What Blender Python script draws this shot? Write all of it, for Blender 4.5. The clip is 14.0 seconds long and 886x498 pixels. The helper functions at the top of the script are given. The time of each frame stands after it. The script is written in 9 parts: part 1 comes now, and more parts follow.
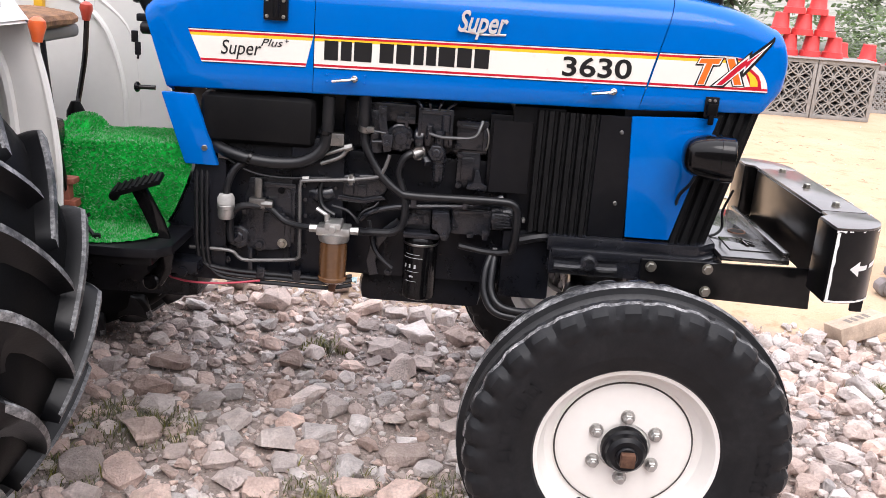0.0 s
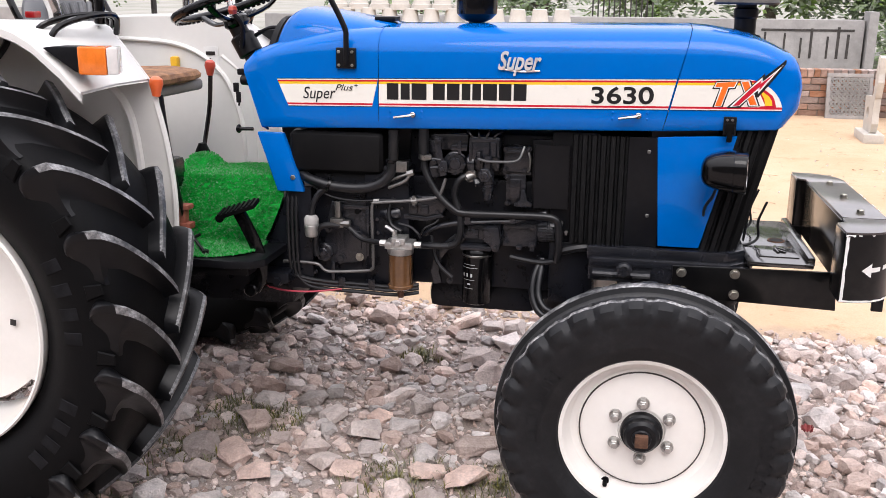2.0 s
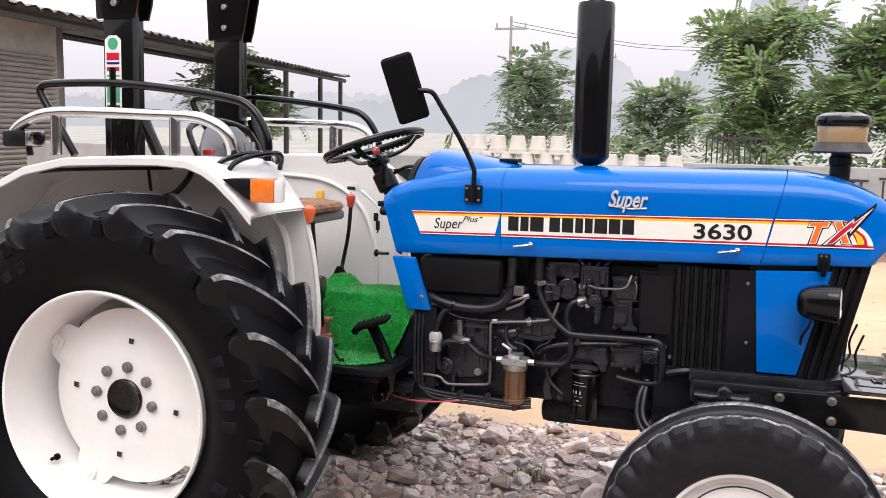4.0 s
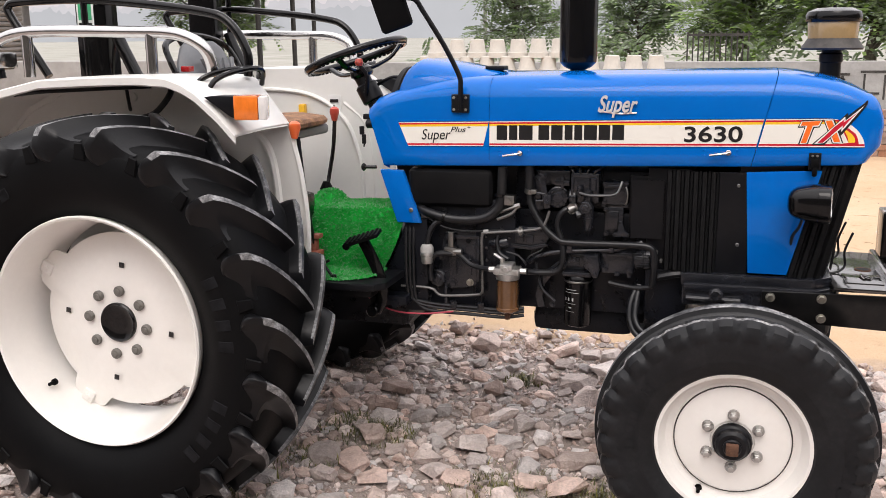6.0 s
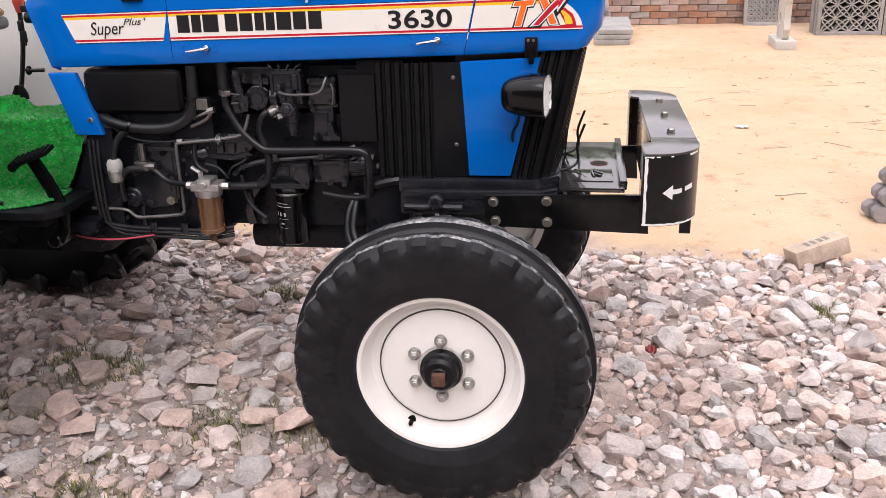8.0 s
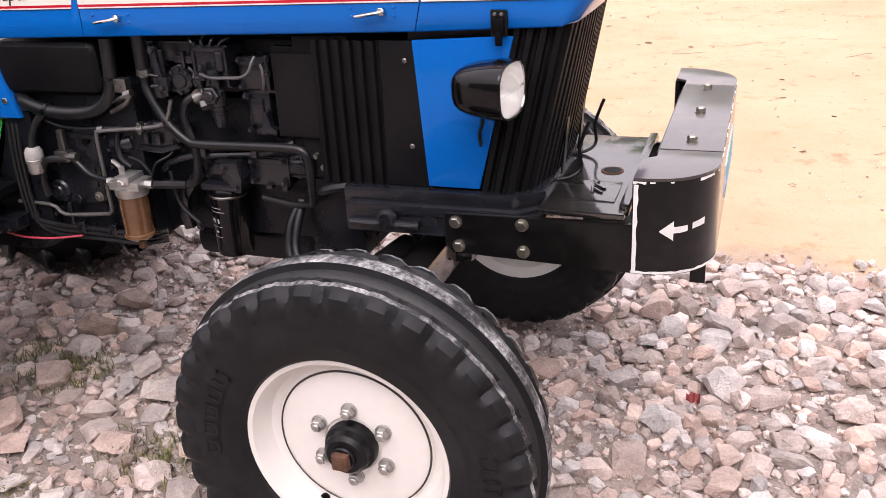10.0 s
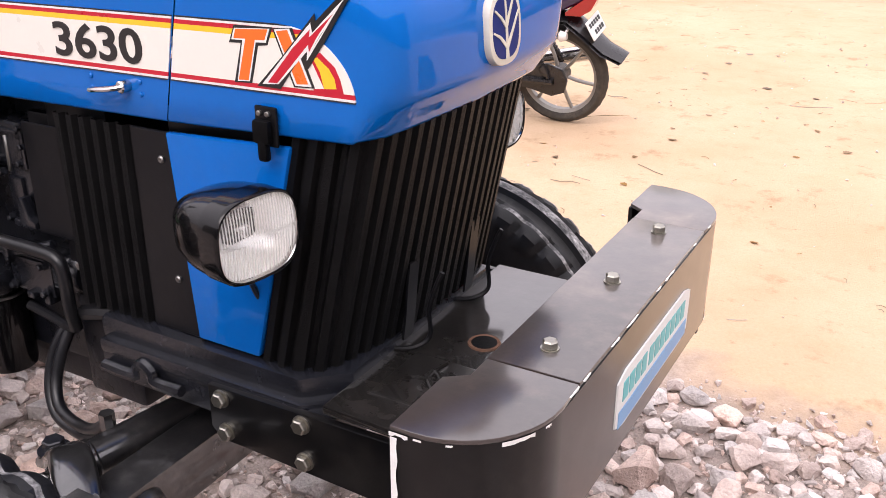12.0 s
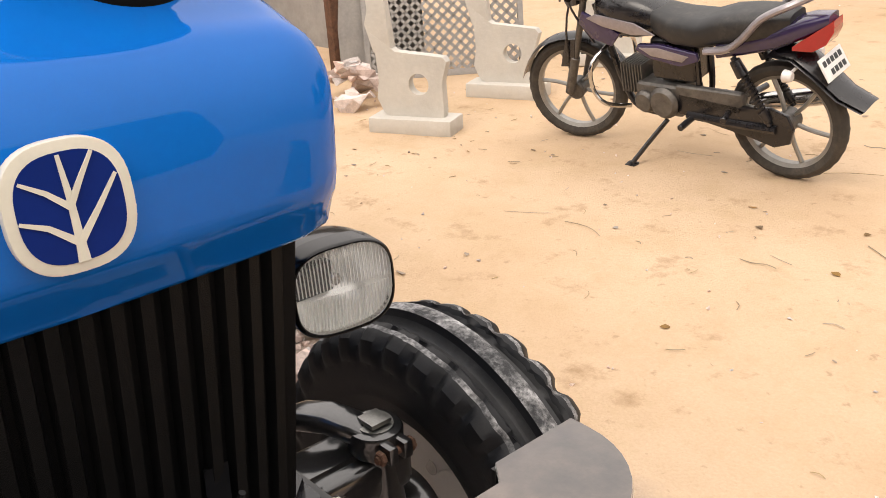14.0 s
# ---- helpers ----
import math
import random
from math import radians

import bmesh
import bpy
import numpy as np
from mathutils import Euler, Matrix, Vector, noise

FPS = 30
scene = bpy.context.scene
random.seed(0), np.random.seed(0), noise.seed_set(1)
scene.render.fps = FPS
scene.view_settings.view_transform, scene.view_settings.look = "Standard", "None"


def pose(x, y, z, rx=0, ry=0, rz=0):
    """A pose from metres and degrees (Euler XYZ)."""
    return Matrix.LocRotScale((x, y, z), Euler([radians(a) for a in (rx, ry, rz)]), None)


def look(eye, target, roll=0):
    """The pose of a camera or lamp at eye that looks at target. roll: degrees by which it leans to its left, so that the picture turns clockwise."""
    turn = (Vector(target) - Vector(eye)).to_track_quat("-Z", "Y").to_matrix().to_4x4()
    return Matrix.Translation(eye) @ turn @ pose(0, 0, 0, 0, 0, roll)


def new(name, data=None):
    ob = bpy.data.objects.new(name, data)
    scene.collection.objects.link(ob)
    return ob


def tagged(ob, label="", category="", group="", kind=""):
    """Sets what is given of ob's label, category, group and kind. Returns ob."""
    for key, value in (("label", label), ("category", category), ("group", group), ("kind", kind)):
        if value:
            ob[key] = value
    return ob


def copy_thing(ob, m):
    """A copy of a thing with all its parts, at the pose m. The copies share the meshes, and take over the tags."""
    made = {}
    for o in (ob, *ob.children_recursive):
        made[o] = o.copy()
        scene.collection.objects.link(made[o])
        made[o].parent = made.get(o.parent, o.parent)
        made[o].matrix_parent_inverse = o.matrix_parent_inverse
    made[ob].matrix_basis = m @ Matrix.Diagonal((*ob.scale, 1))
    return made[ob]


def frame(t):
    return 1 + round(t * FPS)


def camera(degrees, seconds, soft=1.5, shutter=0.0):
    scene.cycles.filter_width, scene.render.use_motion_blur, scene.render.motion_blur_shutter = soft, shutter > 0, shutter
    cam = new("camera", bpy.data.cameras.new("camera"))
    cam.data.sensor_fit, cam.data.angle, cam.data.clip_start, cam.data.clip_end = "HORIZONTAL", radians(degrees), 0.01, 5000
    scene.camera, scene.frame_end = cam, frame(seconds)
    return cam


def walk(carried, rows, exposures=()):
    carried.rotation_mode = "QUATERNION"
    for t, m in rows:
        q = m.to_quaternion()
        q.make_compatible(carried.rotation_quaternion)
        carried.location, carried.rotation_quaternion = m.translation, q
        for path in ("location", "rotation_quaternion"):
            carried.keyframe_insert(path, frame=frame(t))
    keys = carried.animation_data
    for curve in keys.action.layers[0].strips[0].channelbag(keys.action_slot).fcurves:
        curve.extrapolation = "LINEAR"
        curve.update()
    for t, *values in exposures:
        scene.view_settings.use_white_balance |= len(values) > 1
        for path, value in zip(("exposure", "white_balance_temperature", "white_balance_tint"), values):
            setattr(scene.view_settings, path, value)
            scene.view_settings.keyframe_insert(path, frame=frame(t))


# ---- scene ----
cam = camera(51.0, 14.0, soft=0.65)
PATH = [
    (0, (0.006, -0.008, 1.512), (0.0, 1.898, 0.904), 4.3),
    (0.5, (0.002, -0.119, 1.558), (-0.034, 1.802, 1.004), 3.9),
    (1, (0.125, -0.194, 1.559), (-0.05, 1.725, 1.023), 3.1),
    (1.5, (0.326, -0.255, 1.557), (0.05, 1.645, 0.997), 1.4),
    (2, (0.375, -0.339, 1.572), (0.003, 1.547, 1.018), 0.3),
    (2.5, (0.381, -0.484, 1.573), (-0.066, 1.394, 1.049), 0.1),
    (3, (0.403, -0.589, 1.545), (-0.102, 1.293, 1.094), 0.6),
    (3.5, (0.431, -0.643, 1.573), (-0.147, 1.245, 1.254), 1.2),
    (3.7, (0.432, -0.654, 1.576), (-0.178, 1.232, 1.312), 1.2),
    (5.8, (0.38, -0.666, 1.597), (-0.235, 1.192, 1.186), -0.4),
    (6, (0.394, -0.646, 1.59), (-0.174, 1.216, 1.131), -0.8),
    (6.5, (0.516, -0.582, 1.586), (0.047, 1.285, 1.044), -1.6),
    (7, (0.66, -0.484, 1.598), (0.303, 1.39, 0.997), -1.6),
    (7.5, (0.727, -0.397, 1.59), (0.445, 1.474, 0.943), -1.5),
    (7.7, (0.749, -0.301, 1.583), (0.484, 1.562, 0.907), -1.5),
    (9.8, (1.17, 0.496, 1.553), (0.556, 2.216, 0.738), -3.8),
    (10, (1.181, 0.572, 1.546), (0.559, 2.285, 0.721), -3.5),
    (10.5, (1.181, 0.869, 1.535), (0.55, 2.563, 0.681), -2.1),
    (11, (1.233, 1.038, 1.514), (0.579, 2.711, 0.635), -1.2),
    (11.5, (1.372, 1.254, 1.513), (0.581, 2.881, 0.661), -0.9),
    (12, (1.443, 1.51, 1.53), (0.538, 3.092, 0.707), -0.4),
    (12.5, (1.389, 1.802, 1.52), (0.35, 3.32, 0.734), -0.7),
    (13, (1.418, 2.014, 1.529), (0.239, 3.432, 0.755), -2.0),
    (13.3, (1.514, 2.188, 1.53), (0.235, 3.525, 0.772), -2.5),
    (13.5, (1.551, 2.283, 1.539), (0.227, 3.574, 0.778), -3.5),
    (14, (1.556, 2.476, 1.508), (0.144, 3.652, 0.717), -3.9),
]
walk(cam, [(t, look(eye, target, roll)) for t, eye, target, roll in PATH], [(0.0, 0.56, 6150, 15), (1.5, 0.42, 6200, 15.5), (3.0, 0.38, 6200, 14.5), (3.5, 0.40, 6200, 14.5), (6.0, 0.22, 6450, 13.5), (7.0, 0.24, 6300, 17), (7.5, 0.24, 6300, 17.5), (10.0, 0.40, 6450, 22.5), (11.5, 0.43, 6400, 23), (12.5, 0.36, 6350, 17.5), (13.5, 0.25, 6750, 12.5), (14.0, 0.20, 6950, 12)])

# ---- daylight: a bright hazy overcast ----
SUN_ELEV, SUN_AZ = radians(54), radians(-80)
world = bpy.data.worlds.new("hazy_sky")
scene.world = world
world.use_nodes = True
wn, wl = world.node_tree.nodes, world.node_tree.links
wn.clear()
w_out, w_bg = wn.new("ShaderNodeOutputWorld"), wn.new("ShaderNodeBackground")
w_sky = wn.new("ShaderNodeTexSky")
w_sky.sky_type = "NISHITA"
w_sky.sun_disc = False
w_sky.sun_elevation, w_sky.sun_rotation = SUN_ELEV, radians(90) - SUN_AZ
w_sky.air_density, w_sky.dust_density, w_sky.ozone_density = 1.5, 6.0, 1.0
w_geo, w_sep, w_ramp = wn.new("ShaderNodeTexCoord"), wn.new("ShaderNodeSeparateXYZ"), wn.new("ShaderNodeValToRGB")
wl.new(w_geo.outputs["Generated"], w_sep.inputs[0])
wl.new(w_sep.outputs["Z"], w_ramp.inputs["Fac"])
w_ramp.color_ramp.elements[0].position, w_ramp.color_ramp.elements[0].color = 0.0, (4.7, 4.4, 4.45, 1)
w_ramp.color_ramp.elements[1].position, w_ramp.color_ramp.elements[1].color = 0.75, (14.0, 13.7, 13.6, 1)
w_mix = wn.new("ShaderNodeMix")
w_mix.data_type = "RGBA"
w_mix.inputs["Factor"].default_value = 0.9
wl.new(w_sky.outputs["Color"], w_mix.inputs["A"])
wl.new(w_ramp.outputs["Color"], w_mix.inputs["B"])
wl.new(w_mix.outputs["Result"], w_bg.inputs["Color"])
w_bg.inputs["Strength"].default_value = 0.142
wl.new(w_bg.outputs["Background"], w_out.inputs["Surface"])
sun = new("sun", bpy.data.lights.new("sun", "SUN"))
sun.data.energy, sun.data.angle, sun.data.color = 1.25, radians(35), (1.0, 0.95, 0.88)
sun_dir = Vector((math.cos(SUN_ELEV) * math.cos(SUN_AZ), math.cos(SUN_ELEV) * math.sin(SUN_AZ), math.sin(SUN_ELEV)))
sun.matrix_world = look(sun_dir * 30, (0, 0, 0))


# ---- materials ----
def mat(name, color, rough=0.5, metal=0.0, var=0.0, scale=8.0, dark=None, bump=0.0, bscale=60.0, coat=0.0, dust=0.0,
        dustcol=(0.42, 0.37, 0.31), dscale=5.0, spec=0.5, rvar=0.1, per=0.0, detail=6.0, up=0.0, crough=0.06, cior=1.5, placed=False):
    """A surface: colour with stains at one scale, grain at a finer one, patches of dust and fine relief."""
    m = bpy.data.materials.new(name)
    m.use_nodes = True
    n, l = m.node_tree.nodes, m.node_tree.links
    b = n["Principled BSDF"]
    b.inputs["Metallic"].default_value = metal
    b.inputs["Roughness"].default_value = rough
    b.inputs["Specular IOR Level"].default_value = spec
    b.inputs["Coat Weight"].default_value = coat
    b.inputs["Coat Roughness"].default_value = crough
    b.inputs["Coat IOR"].default_value = cior
    tc = n.new("ShaderNodeTexCoord")
    src = n.new("ShaderNodeNewGeometry").outputs["Position"] if placed else tc.outputs["Object"]
    col = None

    def noise_tex(sc, det=detail, rg=0.6):
        t = n.new("ShaderNodeTexNoise")
        t.inputs["Scale"].default_value, t.inputs["Detail"].default_value, t.inputs["Roughness"].default_value = sc, det, rg
        l.new(src, t.inputs["Vector"])
        return t

    def mixer(fac, a, bb):
        x = n.new("ShaderNodeMix")
        x.data_type = "RGBA"
        for key, v in (("Factor", fac), ("A", a), ("B", bb)):
            if isinstance(v, (tuple, list)):
                x.inputs[key].default_value = (*v[:3], 1)
            elif isinstance(v, (int, float)):
                x.inputs[key].default_value = v
            else:
                l.new(v, x.inputs[key])
        return x.outputs["Result"]

    def ramp(value, lo, hi):
        r = n.new("ShaderNodeMapRange")
        r.inputs["From Min"].default_value, r.inputs["From Max"].default_value = lo, hi
        l.new(value, r.inputs["Value"])
        return r.outputs["Result"]

    col = tuple(color)
    if var > 0:
        dk = dark or tuple(c * (1 - var) for c in color)
        t1, t2 = noise_tex(scale), noise_tex(scale * 9)
        col = mixer(ramp(t1.outputs["Fac"], 0.35, 0.65), dk, color)
        fine = mixer(ramp(t2.outputs["Fac"], 0.3, 0.7), tuple(max(0, 1 - var * 0.6) for _ in range(3)), (1, 1, 1))
        mul = n.new("ShaderNodeMix")
        mul.data_type, mul.blend_type = "RGBA", "MULTIPLY"
        mul.inputs["Factor"].default_value = 1.0
        l.new(col, mul.inputs["A"])
        l.new(fine, mul.inputs["B"])
        col = mul.outputs["Result"]
        rr = n.new("ShaderNodeMapRange")
        rr.inputs["To Min"].default_value, rr.inputs["To Max"].default_value = max(0.02, rough - rvar), min(1, rough + rvar)
        l.new(t1.outputs["Fac"], rr.inputs["Value"])
        l.new(rr.outputs["Result"], b.inputs["Roughness"])
    if per > 0:
        info = n.new("ShaderNodeObjectInfo")
        geo = n.new("ShaderNodeNewGeometry")
        add = n.new("ShaderNodeMath")
        add.operation = "ADD"
        l.new(info.outputs["Random"], add.inputs[0])
        l.new(geo.outputs["Random Per Island"], add.inputs[1])
        fr = n.new("ShaderNodeMath")
        fr.operation = "FRACT"
        l.new(add.outputs[0], fr.inputs[0])
        hs = n.new("ShaderNodeHueSaturation")
        v = n.new("ShaderNodeMapRange")
        v.inputs["To Min"].default_value, v.inputs["To Max"].default_value = 1 - per, 1 + per
        l.new(fr.outputs[0], v.inputs["Value"])
        l.new(v.outputs["Result"], hs.inputs["Value"])
        s5 = n.new("ShaderNodeMath")
        s5.operation = "MULTIPLY_ADD"
        s5.inputs[1].default_value, s5.inputs[2].default_value = 7.13, 0.37
        l.new(fr.outputs[0], s5.inputs[0])
        f2 = n.new("ShaderNodeMath")
        f2.operation = "FRACT"
        l.new(s5.outputs[0], f2.inputs[0])
        v2 = n.new("ShaderNodeMapRange")
        v2.inputs["To Min"].default_value, v2.inputs["To Max"].default_value = 0.35, 1.5
        l.new(f2.outputs[0], v2.inputs["Value"])
        l.new(v2.outputs["Result"], hs.inputs["Saturation"])
        if isinstance(col, tuple):
            hs.inputs["Color"].default_value = (*col[:3], 1)
        else:
            l.new(col, hs.inputs["Color"])
        col = hs.outputs["Color"]
    if dust > 0:
        t3, t4 = noise_tex(dscale, 8, 0.7), noise_tex(dscale * 7, 4)
        s = n.new("ShaderNodeMath")
        s.operation = "MULTIPLY"
        l.new(ramp(t3.outputs["Fac"], 0.42, 0.72), s.inputs[0])
        l.new(ramp(t4.outputs["Fac"], 0.3, 0.7), s.inputs[1])
        s2 = n.new("ShaderNodeMath")
        s2.operation = "MULTIPLY"
        s2.inputs[1].default_value = dust
        l.new(s.outputs[0], s2.inputs[0])
        fac = s2.outputs[0]
        if up > 0:
            g = n.new("ShaderNodeNewGeometry")
            z = n.new("ShaderNodeSeparateXYZ")
            l.new(g.outputs["Normal"], z.inputs[0])
            u = ramp(z.outputs["Z"], 0.35, 0.95)
            uu = n.new("ShaderNodeMath")
            uu.operation = "MULTIPLY_ADD"
            uu.use_clamp = True
            uu.inputs[1].default_value = up
            l.new(u, uu.inputs[0])
            l.new(fac, uu.inputs[2])
            fac = uu.outputs[0]
        col = mixer(fac, col, dustcol)
    if isinstance(col, tuple):
        b.inputs["Base Color"].default_value = (*col[:3], 1)
    else:
        l.new(col, b.inputs["Base Color"])
    if bump > 0:
        t5 = noise_tex(bscale, 5)
        bp = n.new("ShaderNodeBump")
        bp.inputs["Strength"].default_value, bp.inputs["Distance"].default_value = bump, 0.01
        l.new(t5.outputs["Fac"], bp.inputs["Height"])
        l.new(bp.outputs["Normal"], b.inputs["Normal"])
    return m


BLUE = mat("blue_paint", (0.0, 0.125, 0.50), 0.5, 0, 0.05, 3, coat=1.0, crough=0.012, cior=1.34, spec=0.0, dust=0.008, dscale=9)
BLUE2 = mat("blue_panel_paint", (0.0, 0.125, 0.50), 0.5, 0, 0.08, 4, coat=0.8, crough=0.08, cior=1.32, spec=0.0, dust=0.02, dscale=12)
BLACK = mat("black_paint", (0.0058, 0.0062, 0.0082), 0.34, 0, 0.3, 6, dust=0.02, bump=0.03, bscale=90, spec=0.22)
BLACKG = mat("black_gloss_paint", (0.003, 0.003, 0.0035), 0.2, 0, 0.2, 6, dust=0.012, coat=0.7, crough=0.05, cior=1.33, spec=0.14)
ENGINE = mat("engine_black", (0.0085, 0.0095, 0.0135), 0.29, 0, 0.4, 14, dust=0.03, dscale=10, bump=0.12, bscale=160, dustcol=(0.08, 0.075, 0.07), spec=0.24)
ENGINE2 = mat("engine_dark_casting", (0.0110, 0.0122, 0.0170), 0.25, 0, 0.4, 14, dust=0.06, dscale=16, bump=0.10, bscale=120, dustcol=(0.11, 0.105, 0.10), spec=0.6)
RUBBER = mat("tyre_rubber", (0.0030, 0.0031, 0.0036), 0.5, 0, 0.25, 7, dust=0.02, dscale=6, bump=0.06, bscale=150, dustcol=(0.08, 0.075, 0.07), spec=0.09)
LUGTOP = mat("scuffed_rubber", (0.045, 0.046, 0.050), 0.45, 0, 0.5, 9, dust=1.0, dscale=12, bump=0.2, bscale=90, dustcol=(0.58, 0.58, 0.585), spec=0.5)
LUGSIDE = mat("lug_rubber", (0.0034, 0.0036, 0.0046), 0.36, 0, 0.3, 6, dust=0.02, dscale=9, bump=0.06, bscale=120, dustcol=(0.10, 0.10, 0.11), spec=0.26)
RIBTOP = mat("chalky_rib_rubber", (0.022, 0.023, 0.026), 0.65, 0, 0.5, 22, dust=1.0, dscale=15, bump=0.35, bscale=90, dustcol=(0.80, 0.785, 0.78))
GROOVE = mat("dusty_groove_rubber", (0.014, 0.0145, 0.016), 0.55, 0, 0.3, 9, dust=0.18, dscale=12, bump=0.1, bscale=120, dustcol=(0.17, 0.17, 0.17))
FRONTRUB = mat("front_tyre_rubber", (0.0085, 0.0090, 0.0108), 0.5, 0, 0.3, 7, dust=0.09, dscale=7, bump=0.06, bscale=150, dustcol=(0.15, 0.145, 0.14), spec=0.26)
HOSE = mat("hose_rubber", (0.0075, 0.008, 0.0100), 0.33, 0, 0.25, 20, dust=0.04, spec=0.38)
CREAM = mat("cream_wheel_paint", (0.82, 0.795, 0.755), 0.32, 0, 0.05, 5, coat=0.25, dust=0.12, dscale=5, dustcol=(0.60, 0.52, 0.44))
WHITE = mat("white_fender_paint", (0.72, 0.71, 0.68), 0.34, 0, 0.05, 4, coat=0.1, dust=0.10, dscale=4, dustcol=(0.5, 0.44, 0.36))
CHROME = mat("chrome", (0.60, 0.59, 0.58), 0.16, 1.0, 0.1, 20)
STEEL = mat("zinc_steel", (0.30, 0.295, 0.28), 0.4, 1.0, 0.3, 30, dust=0.15, dustcol=(0.2, 0.18, 0.16))
BOLTM = mat("bolt_steel", (0.50, 0.48, 0.42), 0.38, 1.0, 0.3, 40, dust=0.25, dustcol=(0.25, 0.2, 0.15))
ALU = mat("cast_aluminium", (0.58, 0.57, 0.55), 0.42, 0.9, 0.25, 30, bump=0.15, bscale=200, dust=0.2)
RUST = mat("rusty_steel", (0.20, 0.10, 0.06), 0.8, 0.3, 0.5, 25, bump=0.3, bscale=120)
BOWL = mat("amber_bowl", (0.15, 0.072, 0.03), 0.2, 0, 0.3, 9, coat=0.5)
GREEN = mat("green_turf", (0.030, 0.54, 0.085), 0.6, 0, 0.28, 40, bump=0.8, bscale=300, per=0.10, spec=0.3)
ORANGE = mat("orange_knob", (0.75, 0.13, 0.03), 0.35, 0, 0.1, 9, coat=0.3)
REDK = mat("red_knob", (0.48, 0.06, 0.035), 0.35, 0, 0.1, 9, coat=0.3)
AMBER = mat("amber_lens", (0.85, 0.20, 0.02), 0.15, 0, 0.15, 40, coat=0.6)
CLEARL = mat("clear_lens", (0.75, 0.72, 0.70), 0.12, 0, 0.1, 40, coat=0.6)
REDL = mat("red_lens", (0.36, 0.008, 0.010), 0.15, 0, 0.1, 40, coat=0.6)
D_CREAM = mat("decal_cream", (0.80, 0.77, 0.70), 0.3, 0, 0.03, 12, coat=0.3)
D_RED = mat("decal_red", (0.52, 0.004, 0.022), 0.3, 0, 0.05, 12, coat=0.3)
D_YEL = mat("decal_yellow", (0.86, 0.55, 0.02), 0.3, 0, 0.05, 12, coat=0.3)
D_ORA = mat("decal_orange", (0.90, 0.16, 0.012), 0.3, 0, 0.05, 12, coat=0.3)
D_BLK = mat("decal_black", (0.008, 0.008, 0.009), 0.3, 0, 0.05, 12, coat=0.3)
D_WHT = mat("decal_white", (0.78, 0.78, 0.76), 0.5, 0, 0.1, 30, dust=0.15)
D_NAVY = mat("emblem_navy", (0.001, 0.018, 0.16), 0.4, 0, 0.1, 20, spec=0.15)
D_BONE = mat("emblem_bone", (0.70, 0.66, 0.55), 0.4, 0, 0.08, 20, coat=0.2)
D_TEAL = mat("sign_teal", (0.10, 0.45, 0.48), 0.4, 0, 0.1, 20)
D_LBLUE = mat("sign_light_blue", (0.16, 0.36, 0.62), 0.4, 0, 0.1, 20)
D_GREEN = mat("sticker_green", (0.05, 0.35, 0.16), 0.4, 0, 0.1, 20)
GRILLE = mat("black_grille_mesh", (0.0040, 0.0040, 0.0046), 0.42, 0, 0.35, 12, dust=0.035, dscale=14, bump=0.4, bscale=700, spec=0.15, dustcol=(0.10, 0.09, 0.085))
AXLEM = mat("axle_gloss_paint", (0.010, 0.010, 0.011), 0.3, 0, 0.3, 9, dust=0.10, dscale=9, coat=1.0, crough=0.10, cior=1.75, spec=0.3, bump=0.05, bscale=60, dustcol=(0.25, 0.23, 0.21))
BUMPM = mat("bumper_black_paint", (0.0036, 0.0037, 0.0043), 0.3, 0, 0.3, 8, dust=0.03, coat=1.0, crough=0.16, cior=1.30, spec=0.12, rvar=0.06)
BUMPTOP = mat("dusty_glare_bumper_top", (0.040, 0.030, 0.027), 0.35, 0.0, 0.4, 8, dust=0.55, dscale=2.5, dustcol=(0.40, 0.295, 0.225), spec=0.3, coat=1.0, crough=0.15, cior=1.75, bump=0.05, bscale=30)
BUMPTOP.node_tree.nodes["Principled BSDF"].inputs["Sheen Weight"].default_value = 0.4  # sheen stands in for the sky's glare on the dusty top at a low angle
BUMPTOP.node_tree.nodes["Principled BSDF"].inputs["Sheen Roughness"].default_value = 0.35
TRAYM = mat("tray_black_paint", (0.009, 0.0085, 0.008), 0.35, 0, 0.3, 8, dust=0.14, dscale=3, dustcol=(0.26, 0.22, 0.20), spec=0.2, coat=1.0, crough=0.08, cior=1.9, bump=0.08, bscale=9)
SCRIPT = mat("silver_script", (0.74, 0.735, 0.72), 0.3, 0.35, 0.1, 20, coat=0.5)
TAN = mat("tan_bowl", (0.36, 0.24, 0.11), 0.22, 0, 0.15, 12, coat=0.5)
SEATG = mat("grey_seat_vinyl", (0.14, 0.145, 0.155), 0.5, 0, 0.15, 14, bump=0.08, bscale=150)
CUSH = mat("brown_printed_cloth", (0.42, 0.22, 0.11), 0.85, 0, 0.6, 22, dark=(0.16, 0.08, 0.05), bump=0.25, bscale=120)
YELL = mat("yellow_plastic", (0.75, 0.42, 0.02), 0.4)
MIRROR = mat("mirror_glass", (0.8, 0.8, 0.8), 0.03, 1.0)
CONC = mat("grey_concrete", (0.36, 0.345, 0.33), 0.9, 0, 0.25, 5, bump=0.35, bscale=70, dust=0.25)
PAVER = mat("grey_paver_cement", (0.30, 0.275, 0.275), 0.9, 0, 0.25, 9, bump=0.3, bscale=90, per=0.2, dust=0.2, dscale=14, dustcol=(0.40, 0.36, 0.34))
CONCW = mat("white_washed_concrete", (0.58, 0.55, 0.50), 0.85, 0, 0.15, 4, bump=0.25, bscale=70, dust=0.3, dustcol=(0.42, 0.36, 0.28))
